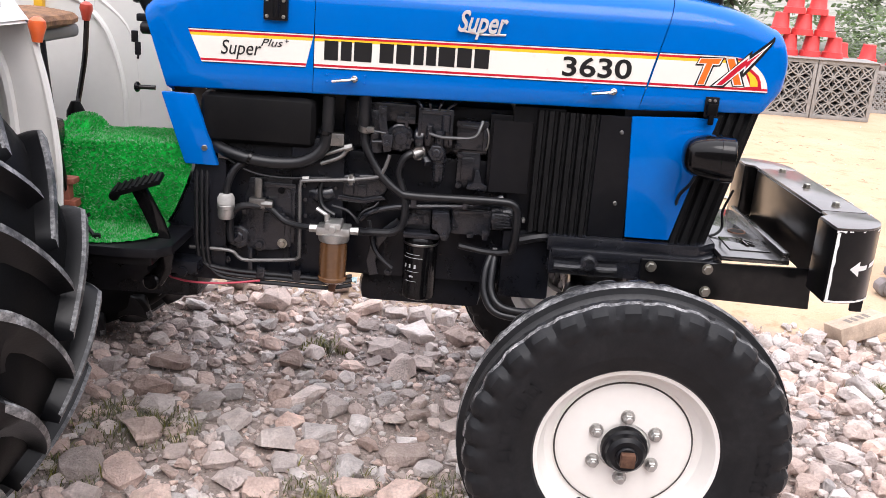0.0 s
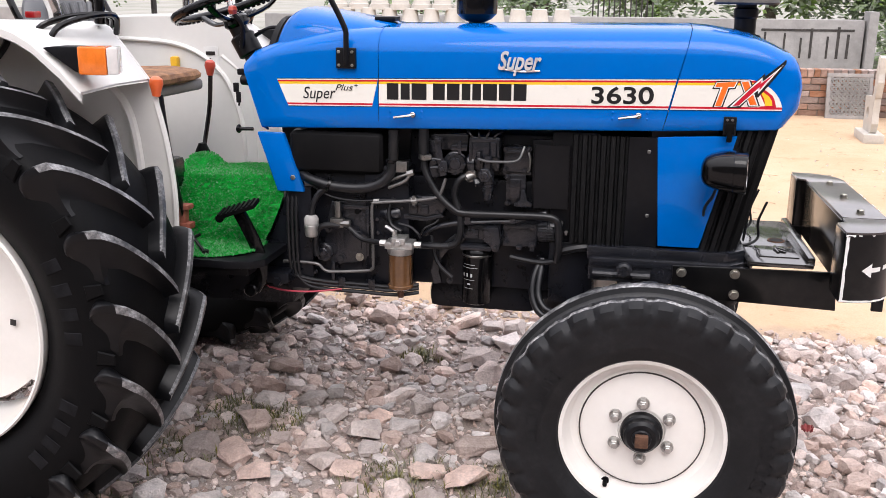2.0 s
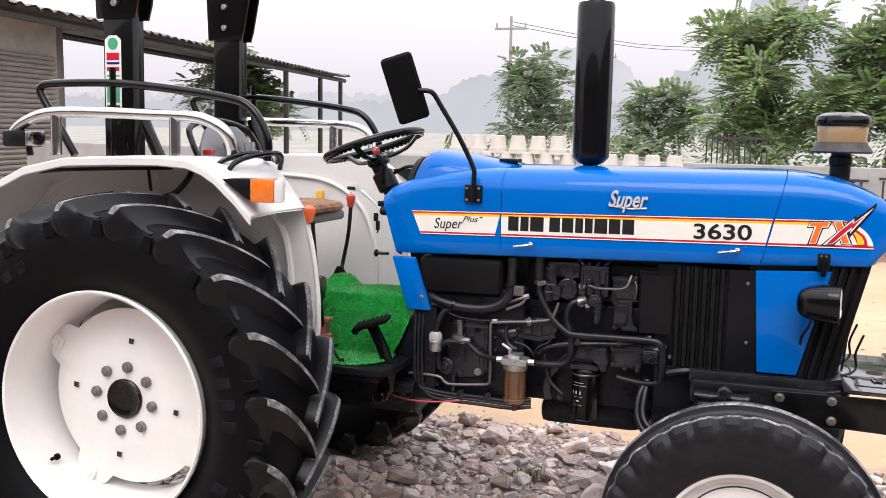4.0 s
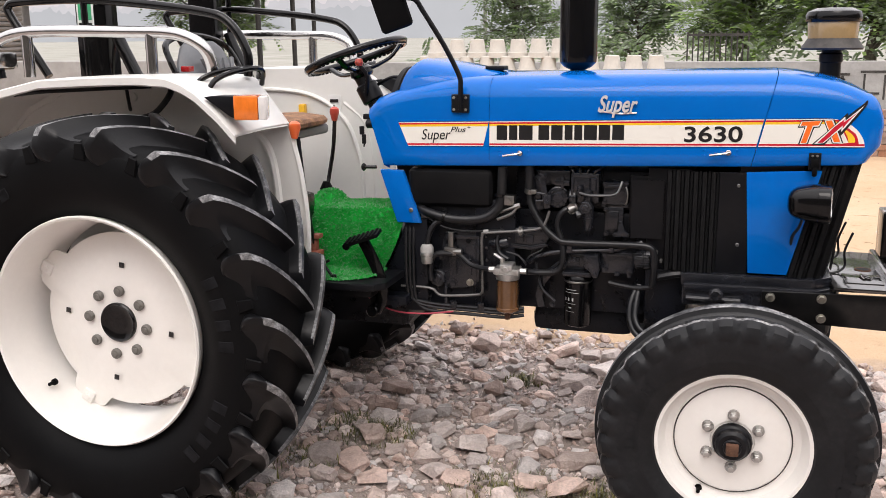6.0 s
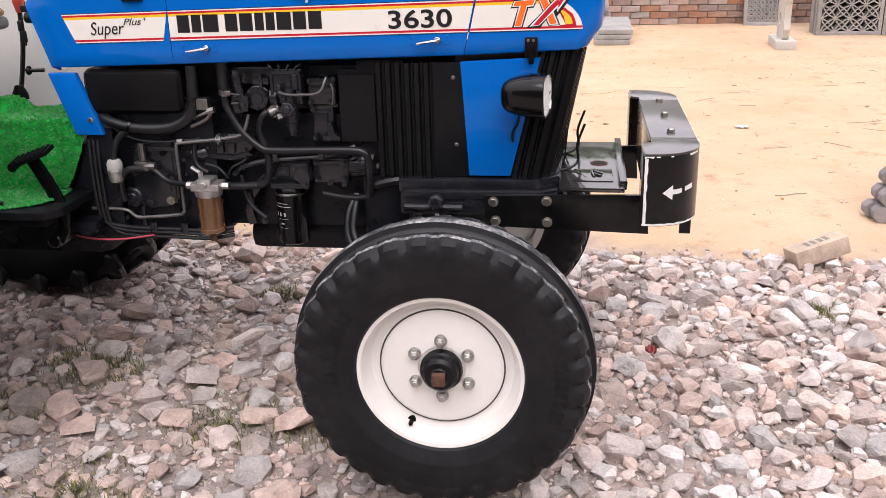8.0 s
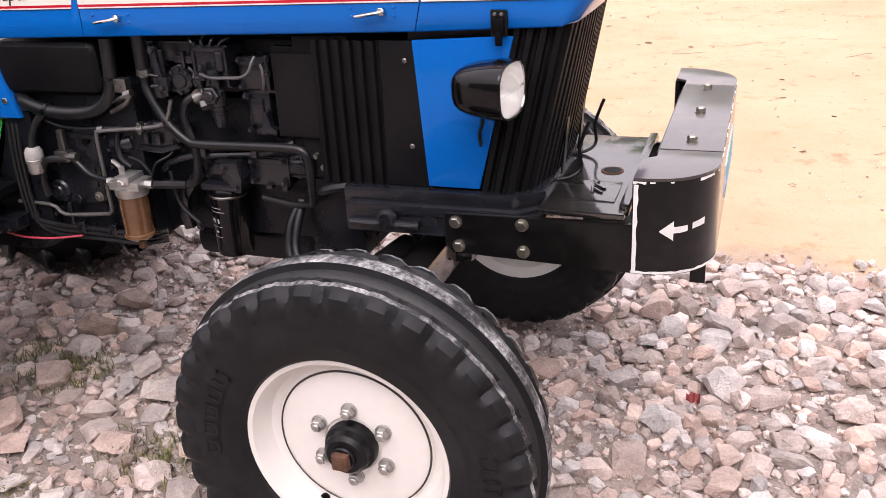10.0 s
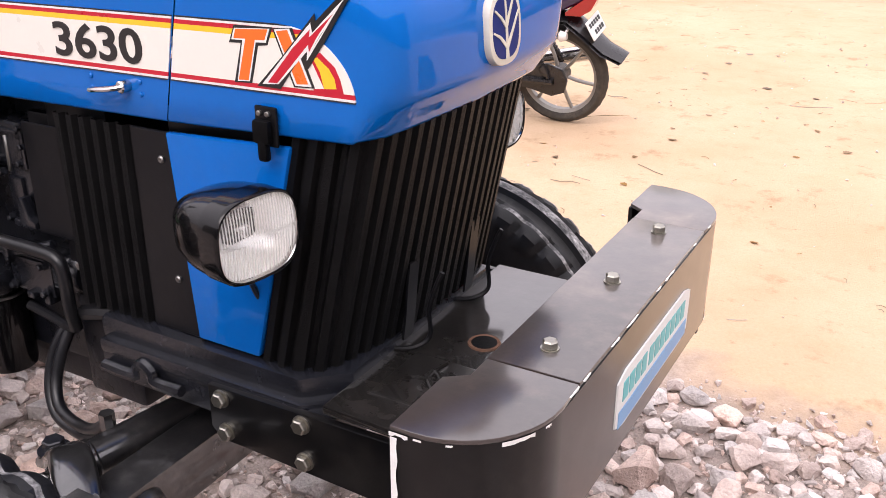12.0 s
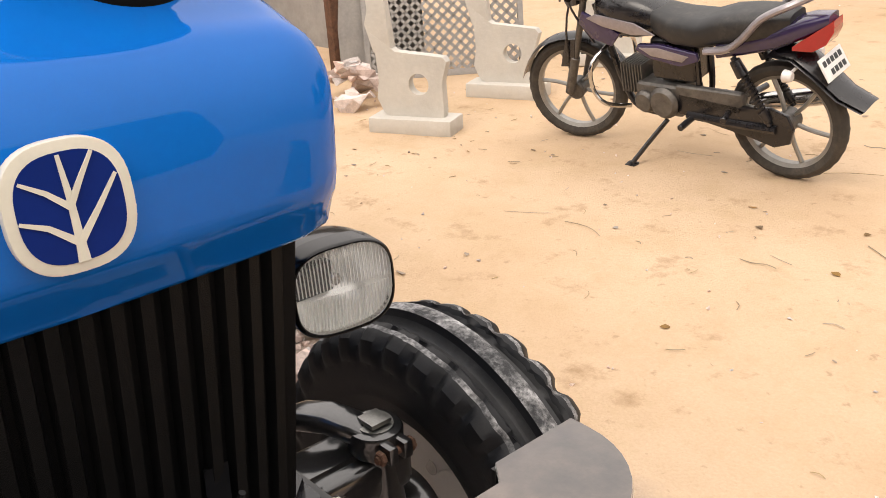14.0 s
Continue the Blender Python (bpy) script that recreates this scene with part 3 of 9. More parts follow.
s.loft([c for c in cols[1:]], closed=False)
bmesh.ops.remove_doubles(s.bm, verts=s.bm.verts, dist=0.0008)
part("nose_cone", s, BLUE, tractor, angle=60)
# rear cowl
s = Shape()
TOPC = [(-0.83, 1.352), (-0.78, 1.378), (-0.70, 1.408), (-0.60, 1.430), (-0.50, 1.443), (-0.36, 1.448)]
rings = []
for i in range(13):
    f = i / 12
    x = -0.758 + f * (-0.3728 + 0.758)
    top = lerp_table(TOPC, x - 0.065 * (1 - f))
    rv = 0.04 + 0.04 * f
    w = W - (0.010 if i == 0 else 0.003 if i == 1 else 0)
    rings.append(section(x, w, hood_bottom(x), top - (0.012 if i == 0 else 0), rv=rv, rh=0.09, slant=-0.30 * (1 - f) ** 2))
inner = [Vector((p.x + 0.012, HC + (p.y - HC) * 0.93, p.z - 0.012)) for p in rings[0]]
s.loft([inner] + rings, closed=False)
part("rear_cowl", s, BLUE, tractor, angle=60)
# instrument hump on the cowl
s = Shape()
rings = []
for x, hw, zt, lean in ((-0.722, 0.185, 1.470, 0.30), (-0.712, 0.20, 1.485, 0.30), (-0.69, 0.207, 1.494, 0.25), (-0.66, 0.207, 1.496, 0.1), (-0.60, 0.203, 1.490, 0), (-0.52, 0.195, 1.477, 0), (-0.44, 0.18, 1.462, 0), (-0.38, 0.165, 1.452, 0), (-0.33, 0.15, 1.442, 0)):
    ring = []
    for k in range(17):
        a = math.pi * k / 16
        yy, zz = -math.cos(a), math.sin(a)
        yy = math.copysign(abs(yy) ** 0.55, yy)
        zz = zz ** 0.5
        z = 1.36 + (zt - 1.36) * zz
        ring.append(Vector((x + lean * (z - 1.36), CY + hw * yy * (1.12 - 0.12 * zz), z)))
    rings.append(ring)
s.loft(rings, closed=False)
part("dash_hump", s, BLUE, tractor, angle=50)
s = Shape()
s.loft([[Vector((p.x - 0.004, CY + (p.y - CY) * q, 1.36 + (p.z - 1.36) * q)) for p in rings[0]] for q in (1.03, 0.6)], closed=False)
s.loft([[Vector((p.x - 0.026, CY + (p.y - CY) * q, 1.36 + (p.z - 1.36) * q)) for p in rings[0]] for q in (1.0, 0.3)], closed=False)
s.loft([[Vector((p.x - d, CY + (p.y - CY) * q, 1.36 + (p.z - 1.36) * q)) for p in rings[0]] for d, q in ((-0.008, 1.02), (0.026, 1.0))], closed=False)
part("instrument_panel", s, BLACK, tractor)
s = Shape().box((-0.43, CY - 0.09, 1.452), (-0.36, CY - 0.02, 1.468), 0.006).box((-0.41, CY - 0.07, 1.44), (-0.38, CY - 0.04, 1.455))
part("fuel_cap", s, BLACK, tractor)

# ---- decals along the bonnet's side ----
def stripe_bounds(x):
    """Lower and upper edge of the cream band."""
    return 1.198 + (x + 0.662) * 0.0190, 1.281 + (x + 0.697) * 0.0222


def band_right(f):
    """Where the band ends at the pointed tail, by its height from 0 to 1."""
    return 0.690 + 0.112 * math.sqrt(max(0.0, 1 - f ** 1.8)) if f > 0.02 else 0.802


def band_piece(f0, f1, x0, x1, y, left_slant, right_curve):
    def pt(x, f):
        lo, hi = stripe_bounds(x)
        return (x, lo + (hi - lo) * f)
    poly = []
    xl0, xl1 = (x0 - 0.035 * f0, x0 - 0.035 * f1) if left_slant == 1 else ((x0 + 0.0195 * f0, x0 + 0.0195 * f1) if left_slant == 2 else (x0, x0))
    for k in range(9):
        xr = band_right(f0) if right_curve else x1 + 0.0195 * f0
        poly.append(pt(xl0 + (xr - xl0) * k / 8, f0))
    if right_curve:
        for k in range(1, 12):
            f = f0 + (f1 - f0) * k / 12
            poly.append(pt(band_right(f), f))
    for k in range(9):
        xr = band_right(f1) if right_curve else x1 + 0.0195 * f1
        poly.append(pt(xr + (xl1 - xr) * k / 8, f1))
    return poly


BANDS = ((-0.012, 0.008, D_BLK), (0.008, 0.045, D_WHT), (0.045, 0.115, D_RED), (0.115, 0.80, D_CREAM), (0.80, 0.885, D_YEL), (0.885, 0.95, D_RED), (0.95, 0.985, D_WHT), (0.985, 1.008, D_BLK))
YS = HC - W


def decal_band(x0, x1, slant, curve, flip):
    for f0, f1, mt in BANDS:
        y0 = YS - 0.0015 if not flip else mirror_y(YS) + 0.0015
        y1 = YS + 0.001 if not flip else mirror_y(YS) - 0.001
        part("stripe", Shape().prism(band_piece(f0, f1, x0, x1, y0, slant, curve), y0, y1), mt, tractor)


decal_band(-0.662, -0.3925, 1, False, False)
decal_band(-0.3705, 0.4895, 0, False, False)
decal_band(0.4953, 0.80, 2, True, False)
UP = Matrix(((1, 0, 0, 0), (0, 0, -1, 0), (0, 1, 0, 0), (0, 0, 0, 1)))  # lays letters upright, facing -y


def on_side(x, z, y=YS - 0.0022, turn=1.2):
    return Matrix.Translation((x, y, z)) @ Matrix.Rotation(radians(-turn), 4, "Y") @ UP


lettering("model_word", "Super", 0.052, on_side(-0.612, 1.222), D_BLK, tractor, shear=0.25, width=0.105)
lettering("model_word", "Plus", 0.027, on_side(-0.508, 1.249), D_BLK, tractor, shear=0.35, width=0.056)
lettering("model_word", "+", 0.022, on_side(-0.447, 1.258), D_BLK, tractor)
# the maker's name stays a row of plain dark bars
x = -0.345
for wd, gap in ((0.036, 0.007), (0.028, 0.006), (0.046, 0.020), (0.036, 0.007), (0.038, 0.007), (0.026, 0.006), (0.026, 0.006), (0.042, 0.006), (0.037, 0.007), (0.038, 0.0)):
    lo, hi = stripe_bounds(x)
    part("name_bar", Shape().prism([(x, lo + 0.022), (x + wd, lo + 0.022), (x + wd, lo + 0.071), (x, lo + 0.071)], YS - 0.0024, YS), D_BLK, tractor)
    x += wd + gap
lettering("model_number", "3630", 0.068, on_side(0.270, 1.2325, turn=1.2), D_BLK, tractor, bold=0.0012, width=0.178)
lettering("chrome_script", "Super", 0.075, on_side(-0.006, 1.324, YS - 0.006, 0.5), SCRIPT, tractor, depth=0.004, shear=0.35, bold=0.0015, width=0.128)
part("script_bar", Shape().tube([(0.008, YS - 0.003, 1.325), (0.06, YS - 0.004, 1.319), (0.118, YS - 0.003, 1.322)], 0.003, 6), SCRIPT, tractor)


def flat(poly, mt, lift, name="emblem_shape", thick=0.0002):
    fine = [(a[0] + (b[0] - a[0]) * k / 5, a[1] + (b[1] - a[1]) * k / 5) for a, b in zip(poly, poly[1:] + poly[:1]) for k in range(5)]
    s = Shape().prism(fine, YS - 0.0018 - lift - thick, YS - 0.0012)
    for v in s.bm.verts:  # follows the bonnet's rounding at its upper and front edges
        x, z = v.co.x, v.co.z
        f = min(1.0, (x - 0.4785) / 0.3215)
        rv, rh = 0.08 - 0.026 * f, 0.09 - 0.032 * f
        k = max(0.0, min(1.0, (z - (lerp_table(TOPS, x) - 0.63 * max(0.0, x - 0.80) - 0.008 - rv)) / rv))
        v.co.y += rh * (1 - math.sqrt(1 - k * k)) + 5.0 * max(0.0, x - 0.798) ** 2 - 0.0008 * k
    part(name, s, mt, tractor)


def TX(u, v):
    """From the tail emblem's own grid, in 1/100 of its width, to the bonnet's side."""
    return (0.598 + 0.00208 * u, 1.2225 + 0.00202 * v)


for layer, (mt, shape_pts) in enumerate((
        (D_RED, [(71.5, 29), (74, 30), (84.5, 22), (88, 14.5), (90, 6.5), (68.5, 5.5), (68, 7), (76, 8), (67.5, 24.5)]),
        (D_YEL, [(69, 25.5), (72, 27), (80, 21), (84, 15), (85, 9), (76, 8), (73.5, 18)]),
        (D_BLK, [(9.5, 41), (39.5, 42), (35, 30.5), (27.5, 29.5), (20.5, 5), (6.5, 4), (14, 30), (4.5, 29.5)]),
        (D_WHT, [(9.5, 39), (37.5, 41), (34, 32), (26, 31.5), (19, 6), (9, 5), (15.5, 32), (6.5, 31.5)]),
        (D_ORA, [(10.5, 38.5), (36, 40.5), (33, 33.5), (25.5, 33), (18, 6.5), (10, 6), (18, 33), (8.5, 32.5)]),
        (D_BLK, [(39.5, 41.5), (54.5, 43), (69, 7.5), (53.5, 6.5)]),
        (D_WHT, [(41, 41), (52.5, 42.5), (67, 8), (54.5, 7.5)]),
        (D_ORA, [(42.5, 40), (51, 41.5), (64.5, 9.5), (56, 8.5)]),
        (D_BLK, [(25, 4), (43, 4), (59.5, 25.5), (65, 19), (77.5, 36), (92, 57.5), (97.5, 66), (98.5, 70.5), (97, 71.5), (92.5, 67), (72, 48.5), (71.5, 53), (57.5, 37.5), (47, 26)]),
        (D_WHT, [(29, 5.5), (42, 7), (65, 30), (64.5, 24), (74, 37), (85, 52.5), (94, 64.5), (69.5, 41.5), (68.5, 47.5), (56, 34.5)]),
        (D_RED, [(33.5, 7), (41, 7.5), (66, 34), (66.5, 29.5), (73, 39.5), (85, 54), (67, 38.5), (68, 43.5), (54.5, 31)]))):
    flat([TX(*q) for q in shape_pts], mt, 0.00009 * layer)


# ---- fittings on the bonnet ----
def pull_handle(x, z):
    h = part("handle", Shape().tube([(x - 0.030, YS - 0.018, z - 0.003), (x - 0.012, YS - 0.021, z), (x + 0.016, YS - 0.019, z + 0.004), (x + 0.030, YS - 0.010, z + 0.007)], 0.0065, 10, flat=0.7).cyl((x + 0.026, YS + 0.004, z + 0.006), (x + 0.026, YS - 0.016, z + 0.006), 0.009, bevel=0.002, seg=14), CHROME, tractor)
    for dx, dz in ((-0.047, 0.012), (-0.047, -0.006), (0.052, 0.014), (0.052, -0.004)):
        part("rivet", Shape().cyl((x + dx, YS + 0.002, z + dz), (x + dx, YS - 0.003, z + dz), 0.004, bevel=0.0015, seg=10), BLUE, tractor)


pull_handle(-0.289, 1.177)
pull_handle(0.381, 1.195)
# rubber latch at the nose
s = Shape().box((0.646, YS - 0.009, 1.152), (0.682, YS - 0.004, 1.206), 0.003)
part("latch_plate", s, BLACK, tractor)
s = Shape().box((0.650, YS - 0.022, 1.158), (0.677, YS - 0.010, 1.190), 0.005).box((0.657, YS - 0.022, 1.134), (0.672, YS - 0.010, 1.168), 0.005)
latch = part("latch", s, RUBBER, tractor)
for dx in (0.656, 0.670):
    part("rivet", Shape().cyl((dx, YS - 0.008, 1.197), (dx, YS - 0.014, 1.197), 0.004, bevel=0.001, seg=8), STEEL, tractor)
# cowl flap
s = Shape().prism([(-0.770, 1.113), (-0.684, 1.112), (-0.618, 0.925), (-0.708, 0.925)], YS - 0.004, YS + 0.02, bevel=0.006)
flap = part("cowl_flap", s, BLUE2, tractor)
part("bolt", Shape().cyl((-0.654, YS - 0.004, 0.972), (-0.654, YS - 0.009, 0.972), 0.009, seg=6, bevel=0.002), BOLTM, tractor)
s = Shape().cyl((-0.79, YS + 0.02, 1.118), (-0.835, YS + 0.012, 1.118), 0.006).cyl((-0.83, YS + 0.012, 1.118), (-0.842, YS + 0.012, 1.118), 0.014, bevel=0.004)
part("pull_knob", s, BLACKG, tractor)
s = Shape().cyl((-0.80, YS + 0.03, 1.27), (-0.828, YS + 0.03, 1.27), 0.016, bevel=0.004)
lock = part("ignition_switch", s, BLACK, tractor)
s = Shape().box((-0.852, YS + 0.018, 1.232), (-0.836, YS + 0.030, 1.262), 0.003).box((-0.842, YS + 0.014, 1.200), (-0.826, YS + 0.020, 1.234), 0.003, M=None).tube([(-0.838, YS + 0.02, 1.236), (-0.832, YS + 0.02, 1.215), (-0.836, YS + 0.02, 1.19)], 0.003, 6)
part("key", s, BLACK, lock)
part("cowl_knob", Shape().box((-0.842, YS + 0.03, 1.285), (-0.815, YS + 0.05, 1.305), 0.005), BLACK, tractor)

# ---- mirror on its arm ----
s = Shape().box((-0.502, YS - 0.012, 1.316), (-0.440, YS + 0.004, 1.378), 0.004)
br = part("mirror_bracket", s, BLACK, tractor)
for dx in (-0.492, -0.450):
    for dz in (1.326, 1.366):
        part("bolt", Shape().cyl((dx, YS - 0.011, dz), (dx, YS - 0.018, dz), 0.005, seg=6, bevel=0.001), BOLTM, tractor)
s = Shape().tube([(-0.468, YS - 0.014, 1.325), (-0.468, YS - 0.014, 1.40), (-0.472, YS - 0.016, 1.440), (-0.52, YS - 0.03, 1.54), (-0.585, YS - 0.06, 1.655), (-0.600, YS - 0.07, 1.682), (-0.615, YS - 0.08, 1.692), (-0.65, YS - 0.085, 1.694)], 0.0085, 10)
part("mirror_arm", s, BLACK, tractor)
s = Shape().box((-0.055, -0.016, -0.115), (0.055, 0.016, 0.115), 0.018, 3)
mir_pose = Matrix.Translation((-0.697, YS - 0.09, 1.700)) @ Euler((radians(6), radians(-19), radians(24))).to_matrix().to_4x4()
mirror_head = part("mirror", s, RUBBER, tractor, M=mir_pose)
mg = part("mirror_glass", Shape().box((-0.047, 0.0165, -0.106), (0.047, 0.0185, 0.106), 0.0008, 1), MIRROR, mirror_head)

# ---- exhaust and air intake ----
s = Shape().lathe([(0.0, 1.40), (0.026, 1.40), (0.026, 1.452), (0.048, 1.462), (0.064, 1.478), (0.066, 1.50), (0.066, 2.005), (0.062, 2.02), (0.03, 2.028), (0.028, 2.06), (0.0, 2.06)], (-0.115, CY, 0), (0, 0, 1), 40)
part("exhaust_muffler", s, BLACKG, tractor)
s = Shape().lathe([(0.022, 2.04), (0.024, 2.04), (0.024, 2.16), (0.020, 2.16), (0.020, 2.05)], (-0.115, CY, 0), (0, 0, 1), 24)
part("exhaust_pipe", s, BLACKG, tractor)
PX, PY = 0.725, 2.812
s = Shape().lathe([(0.034, 1.38), (0.034, 1.47), (0.038, 1.475), (0.038, 1.50), (0.032, 1.505), (0.032, 1.53), (0, 1.53)], (PX, PY, 0), (0, 0, 1), 28)
part("intake_stem", s, BLACK, tractor)
s = Shape().lathe([(0.0, 1.514), (0.096, 1.514), (0.101, 1.520), (0.096, 1.527), (0.083, 1.546), (0.081, 1.552), (0.0, 1.552)], (PX, PY, 0), (0, 0, 1), 40)
precleaner = part("precleaner_base", s, DARKM, tractor)
s = Shape().lathe([(0.079, 1.550), (0.083, 1.606), (0.081, 1.610), (0.0, 1.610)], (PX, PY, 0), (0, 0, 1), 40)
part("precleaner_bowl", s, TAN, tractor)
s = Shape().lathe([(0.087, 1.606), (0.090, 1.612), (0.090, 1.628), (0.085, 1.640), (0.060, 1.651), (0.0, 1.654)], (PX, PY, 0), (0, 0, 1), 40).cyl((PX, PY, 1.65), (PX, PY, 1.662), 0.006, seg=8)
part("precleaner_cap", s, BLACKG, tractor)
# black disc laid on the nose stands in for the stem's dark hole
part("stem_grommet", Shape().lathe([(0.0, 0.002), (0.049, 0.002), (0.054, 0.0015), (0.056, -0.002), (0.056, -0.02)], (0.722, PY + 0.002, 1.4285), (0.24, 0.03, 1), 48), RUBBER, tractor)

# ---- front emblem ----
def plaque(rx, rz, n=48, p=2.7):
    return [(math.copysign(abs(math.cos(2 * math.pi * k / n)) ** (2 / p), math.cos(2 * math.pi * k / n)) * rx, math.copysign(abs(math.sin(2 * math.pi * k / n)) ** (2 / p), math.sin(2 * math.pi * k / n)) * rz) for k in range(n)]


EMB = Matrix.Translation((0.8665, CY + 0.004, 1.2835)) @ Matrix.Rotation(radians(-4), 4, "Y")


def emb(poly, x0, x1, mt, name, bevel=0.0):
    return part(name, Shape().prism(poly, x0, x1, axis="x", bevel=bevel), mt, tractor, M=EMB)


emb(plaque(0.0495, 0.0518), -0.006, 0.007, D_BONE, "emblem_plate", 0.002)
emb(plaque(0.0405, 0.0428), 0.006, 0.0078, D_NAVY, "emblem_field")
for vein, ((a0, b0), (a1, b1), w0, w1) in enumerate((((0.000, -0.046), (0.000, -0.024), 0.0052, 0.0036), ((0.000, -0.024), (-0.0005, 0.010), 0.0036, 0.0028), ((-0.0005, 0.010), (-0.003, 0.044), 0.0028, 0.0016), ((0.000, -0.030), (-0.022, -0.012), 0.0034, 0.0024), ((-0.022, -0.012), (-0.043, -0.003), 0.0024, 0.0014), ((0.000, -0.030), (0.020, -0.006), 0.0034, 0.0024), ((0.020, -0.006), (0.040, 0.020), 0.0024, 0.0014), ((-0.0005, 0.000), (-0.018, 0.016), 0.0030, 0.0022), ((-0.018, 0.016), (-0.037, 0.028), 0.0022, 0.0014), ((-0.0005, 0.003), (0.011, 0.022), 0.0030, 0.0022), ((0.011, 0.022), (0.024, 0.042), 0.0022, 0.0014))):
    d = Vector((a1 - a0, b1 - b0)).normalized()
    nx_, nz_ = -d.y, d.x
    quad = [(a0 + nx_ * w0, b0 + nz_ * w0), (a0 - nx_ * w0, b0 - nz_ * w0), (a1 - nx_ * w1, b1 - nz_ * w1), (a1 + nx_ * w1, b1 + nz_ * w1)]
    part("emblem_vein", Shape().prism(quad, 0.0070, 0.0090 + 0.00006 * vein, axis="x"), D_BONE, tractor, M=EMB @ Matrix.Diagonal((1, 0.93, 0.93, 1)))

# ---- grille, side panels and lamps ----
def corrugated(plan_bottom, plan_top, z0, z1, pitch, depth, name, top_rise=0.0):
    """A folded sheet between a lower and an upper line in plan."""
    def walk_line(line, t):
        total = sum((Vector(b) - Vector(a)).length for a, b in zip(line, line[1:]))
        d = t * total
        for a, b in zip(line, line[1:]):
            a, b = Vector(a), Vector(b)
            L = (b - a).length
            if d <= L + 1e-9:
                tdir = (b - a).normalized()
                return a + tdir * d, Vector((tdir.y, -tdir.x))
            d -= L
        return b, Vector((tdir.y, -tdir.x))
    total = sum((Vector(b) - Vector(a)).length for a, b in zip(plan_bottom, plan_bottom[1:]))
    n = max(2, round(total / pitch))
    shape = Shape()
    rows = []
    for zi in range(2):
        row = []
        for k in range(n):
            for fr, dd in ((0.0, 0.0), (0.16, 1.0), (0.60, 1.0), (0.74, 0.0), (0.99, 0.0)):
                p, nrm = walk_line(plan_top if zi else plan_bottom, (k + fr) / n)
                q = p + nrm * dd * depth
                row.append(Vector((q.x, q.y, z1 + top_rise * (q.x - plan_top[0][0]) if zi else z0)))
        rows.append(row)
    shape.loft(rows, closed=False)
    return part(name, shape, GRILLE, tractor, angle=20)


GB = [(0.606, CY - 0.243), (0.668, CY - 0.246), (0.706, CY - 0.226), (0.728, CY - 0.12), (0.738, CY), (0.736, CY + 0.12), (0.722, CY + 0.226), (0.680, CY + 0.250), (0.612, CY + 0.256)]
GT = [(0.690, CY - 0.240), (0.770, CY - 0.238), (0.796, CY - 0.226), (0.808, CY - 0.15), (0.814, CY), (0.808, CY + 0.15), (0.796, CY + 0.226), (0.770, CY + 0.238), (0.690, CY + 0.240)]
corrugated(GB, GT, 0.806, 1.182, 0.0285, 0.011, "front_grille")
s = Shape().prism([(0.45, CY - 0.235), (0.64, CY - 0.225), (0.68, CY - 0.18), (0.68, CY + 0.18), (0.64, CY + 0.225), (0.45, CY + 0.235)], 0.80, 1.16, axis="z")
part("radiator_core", s, BLACK, tractor)
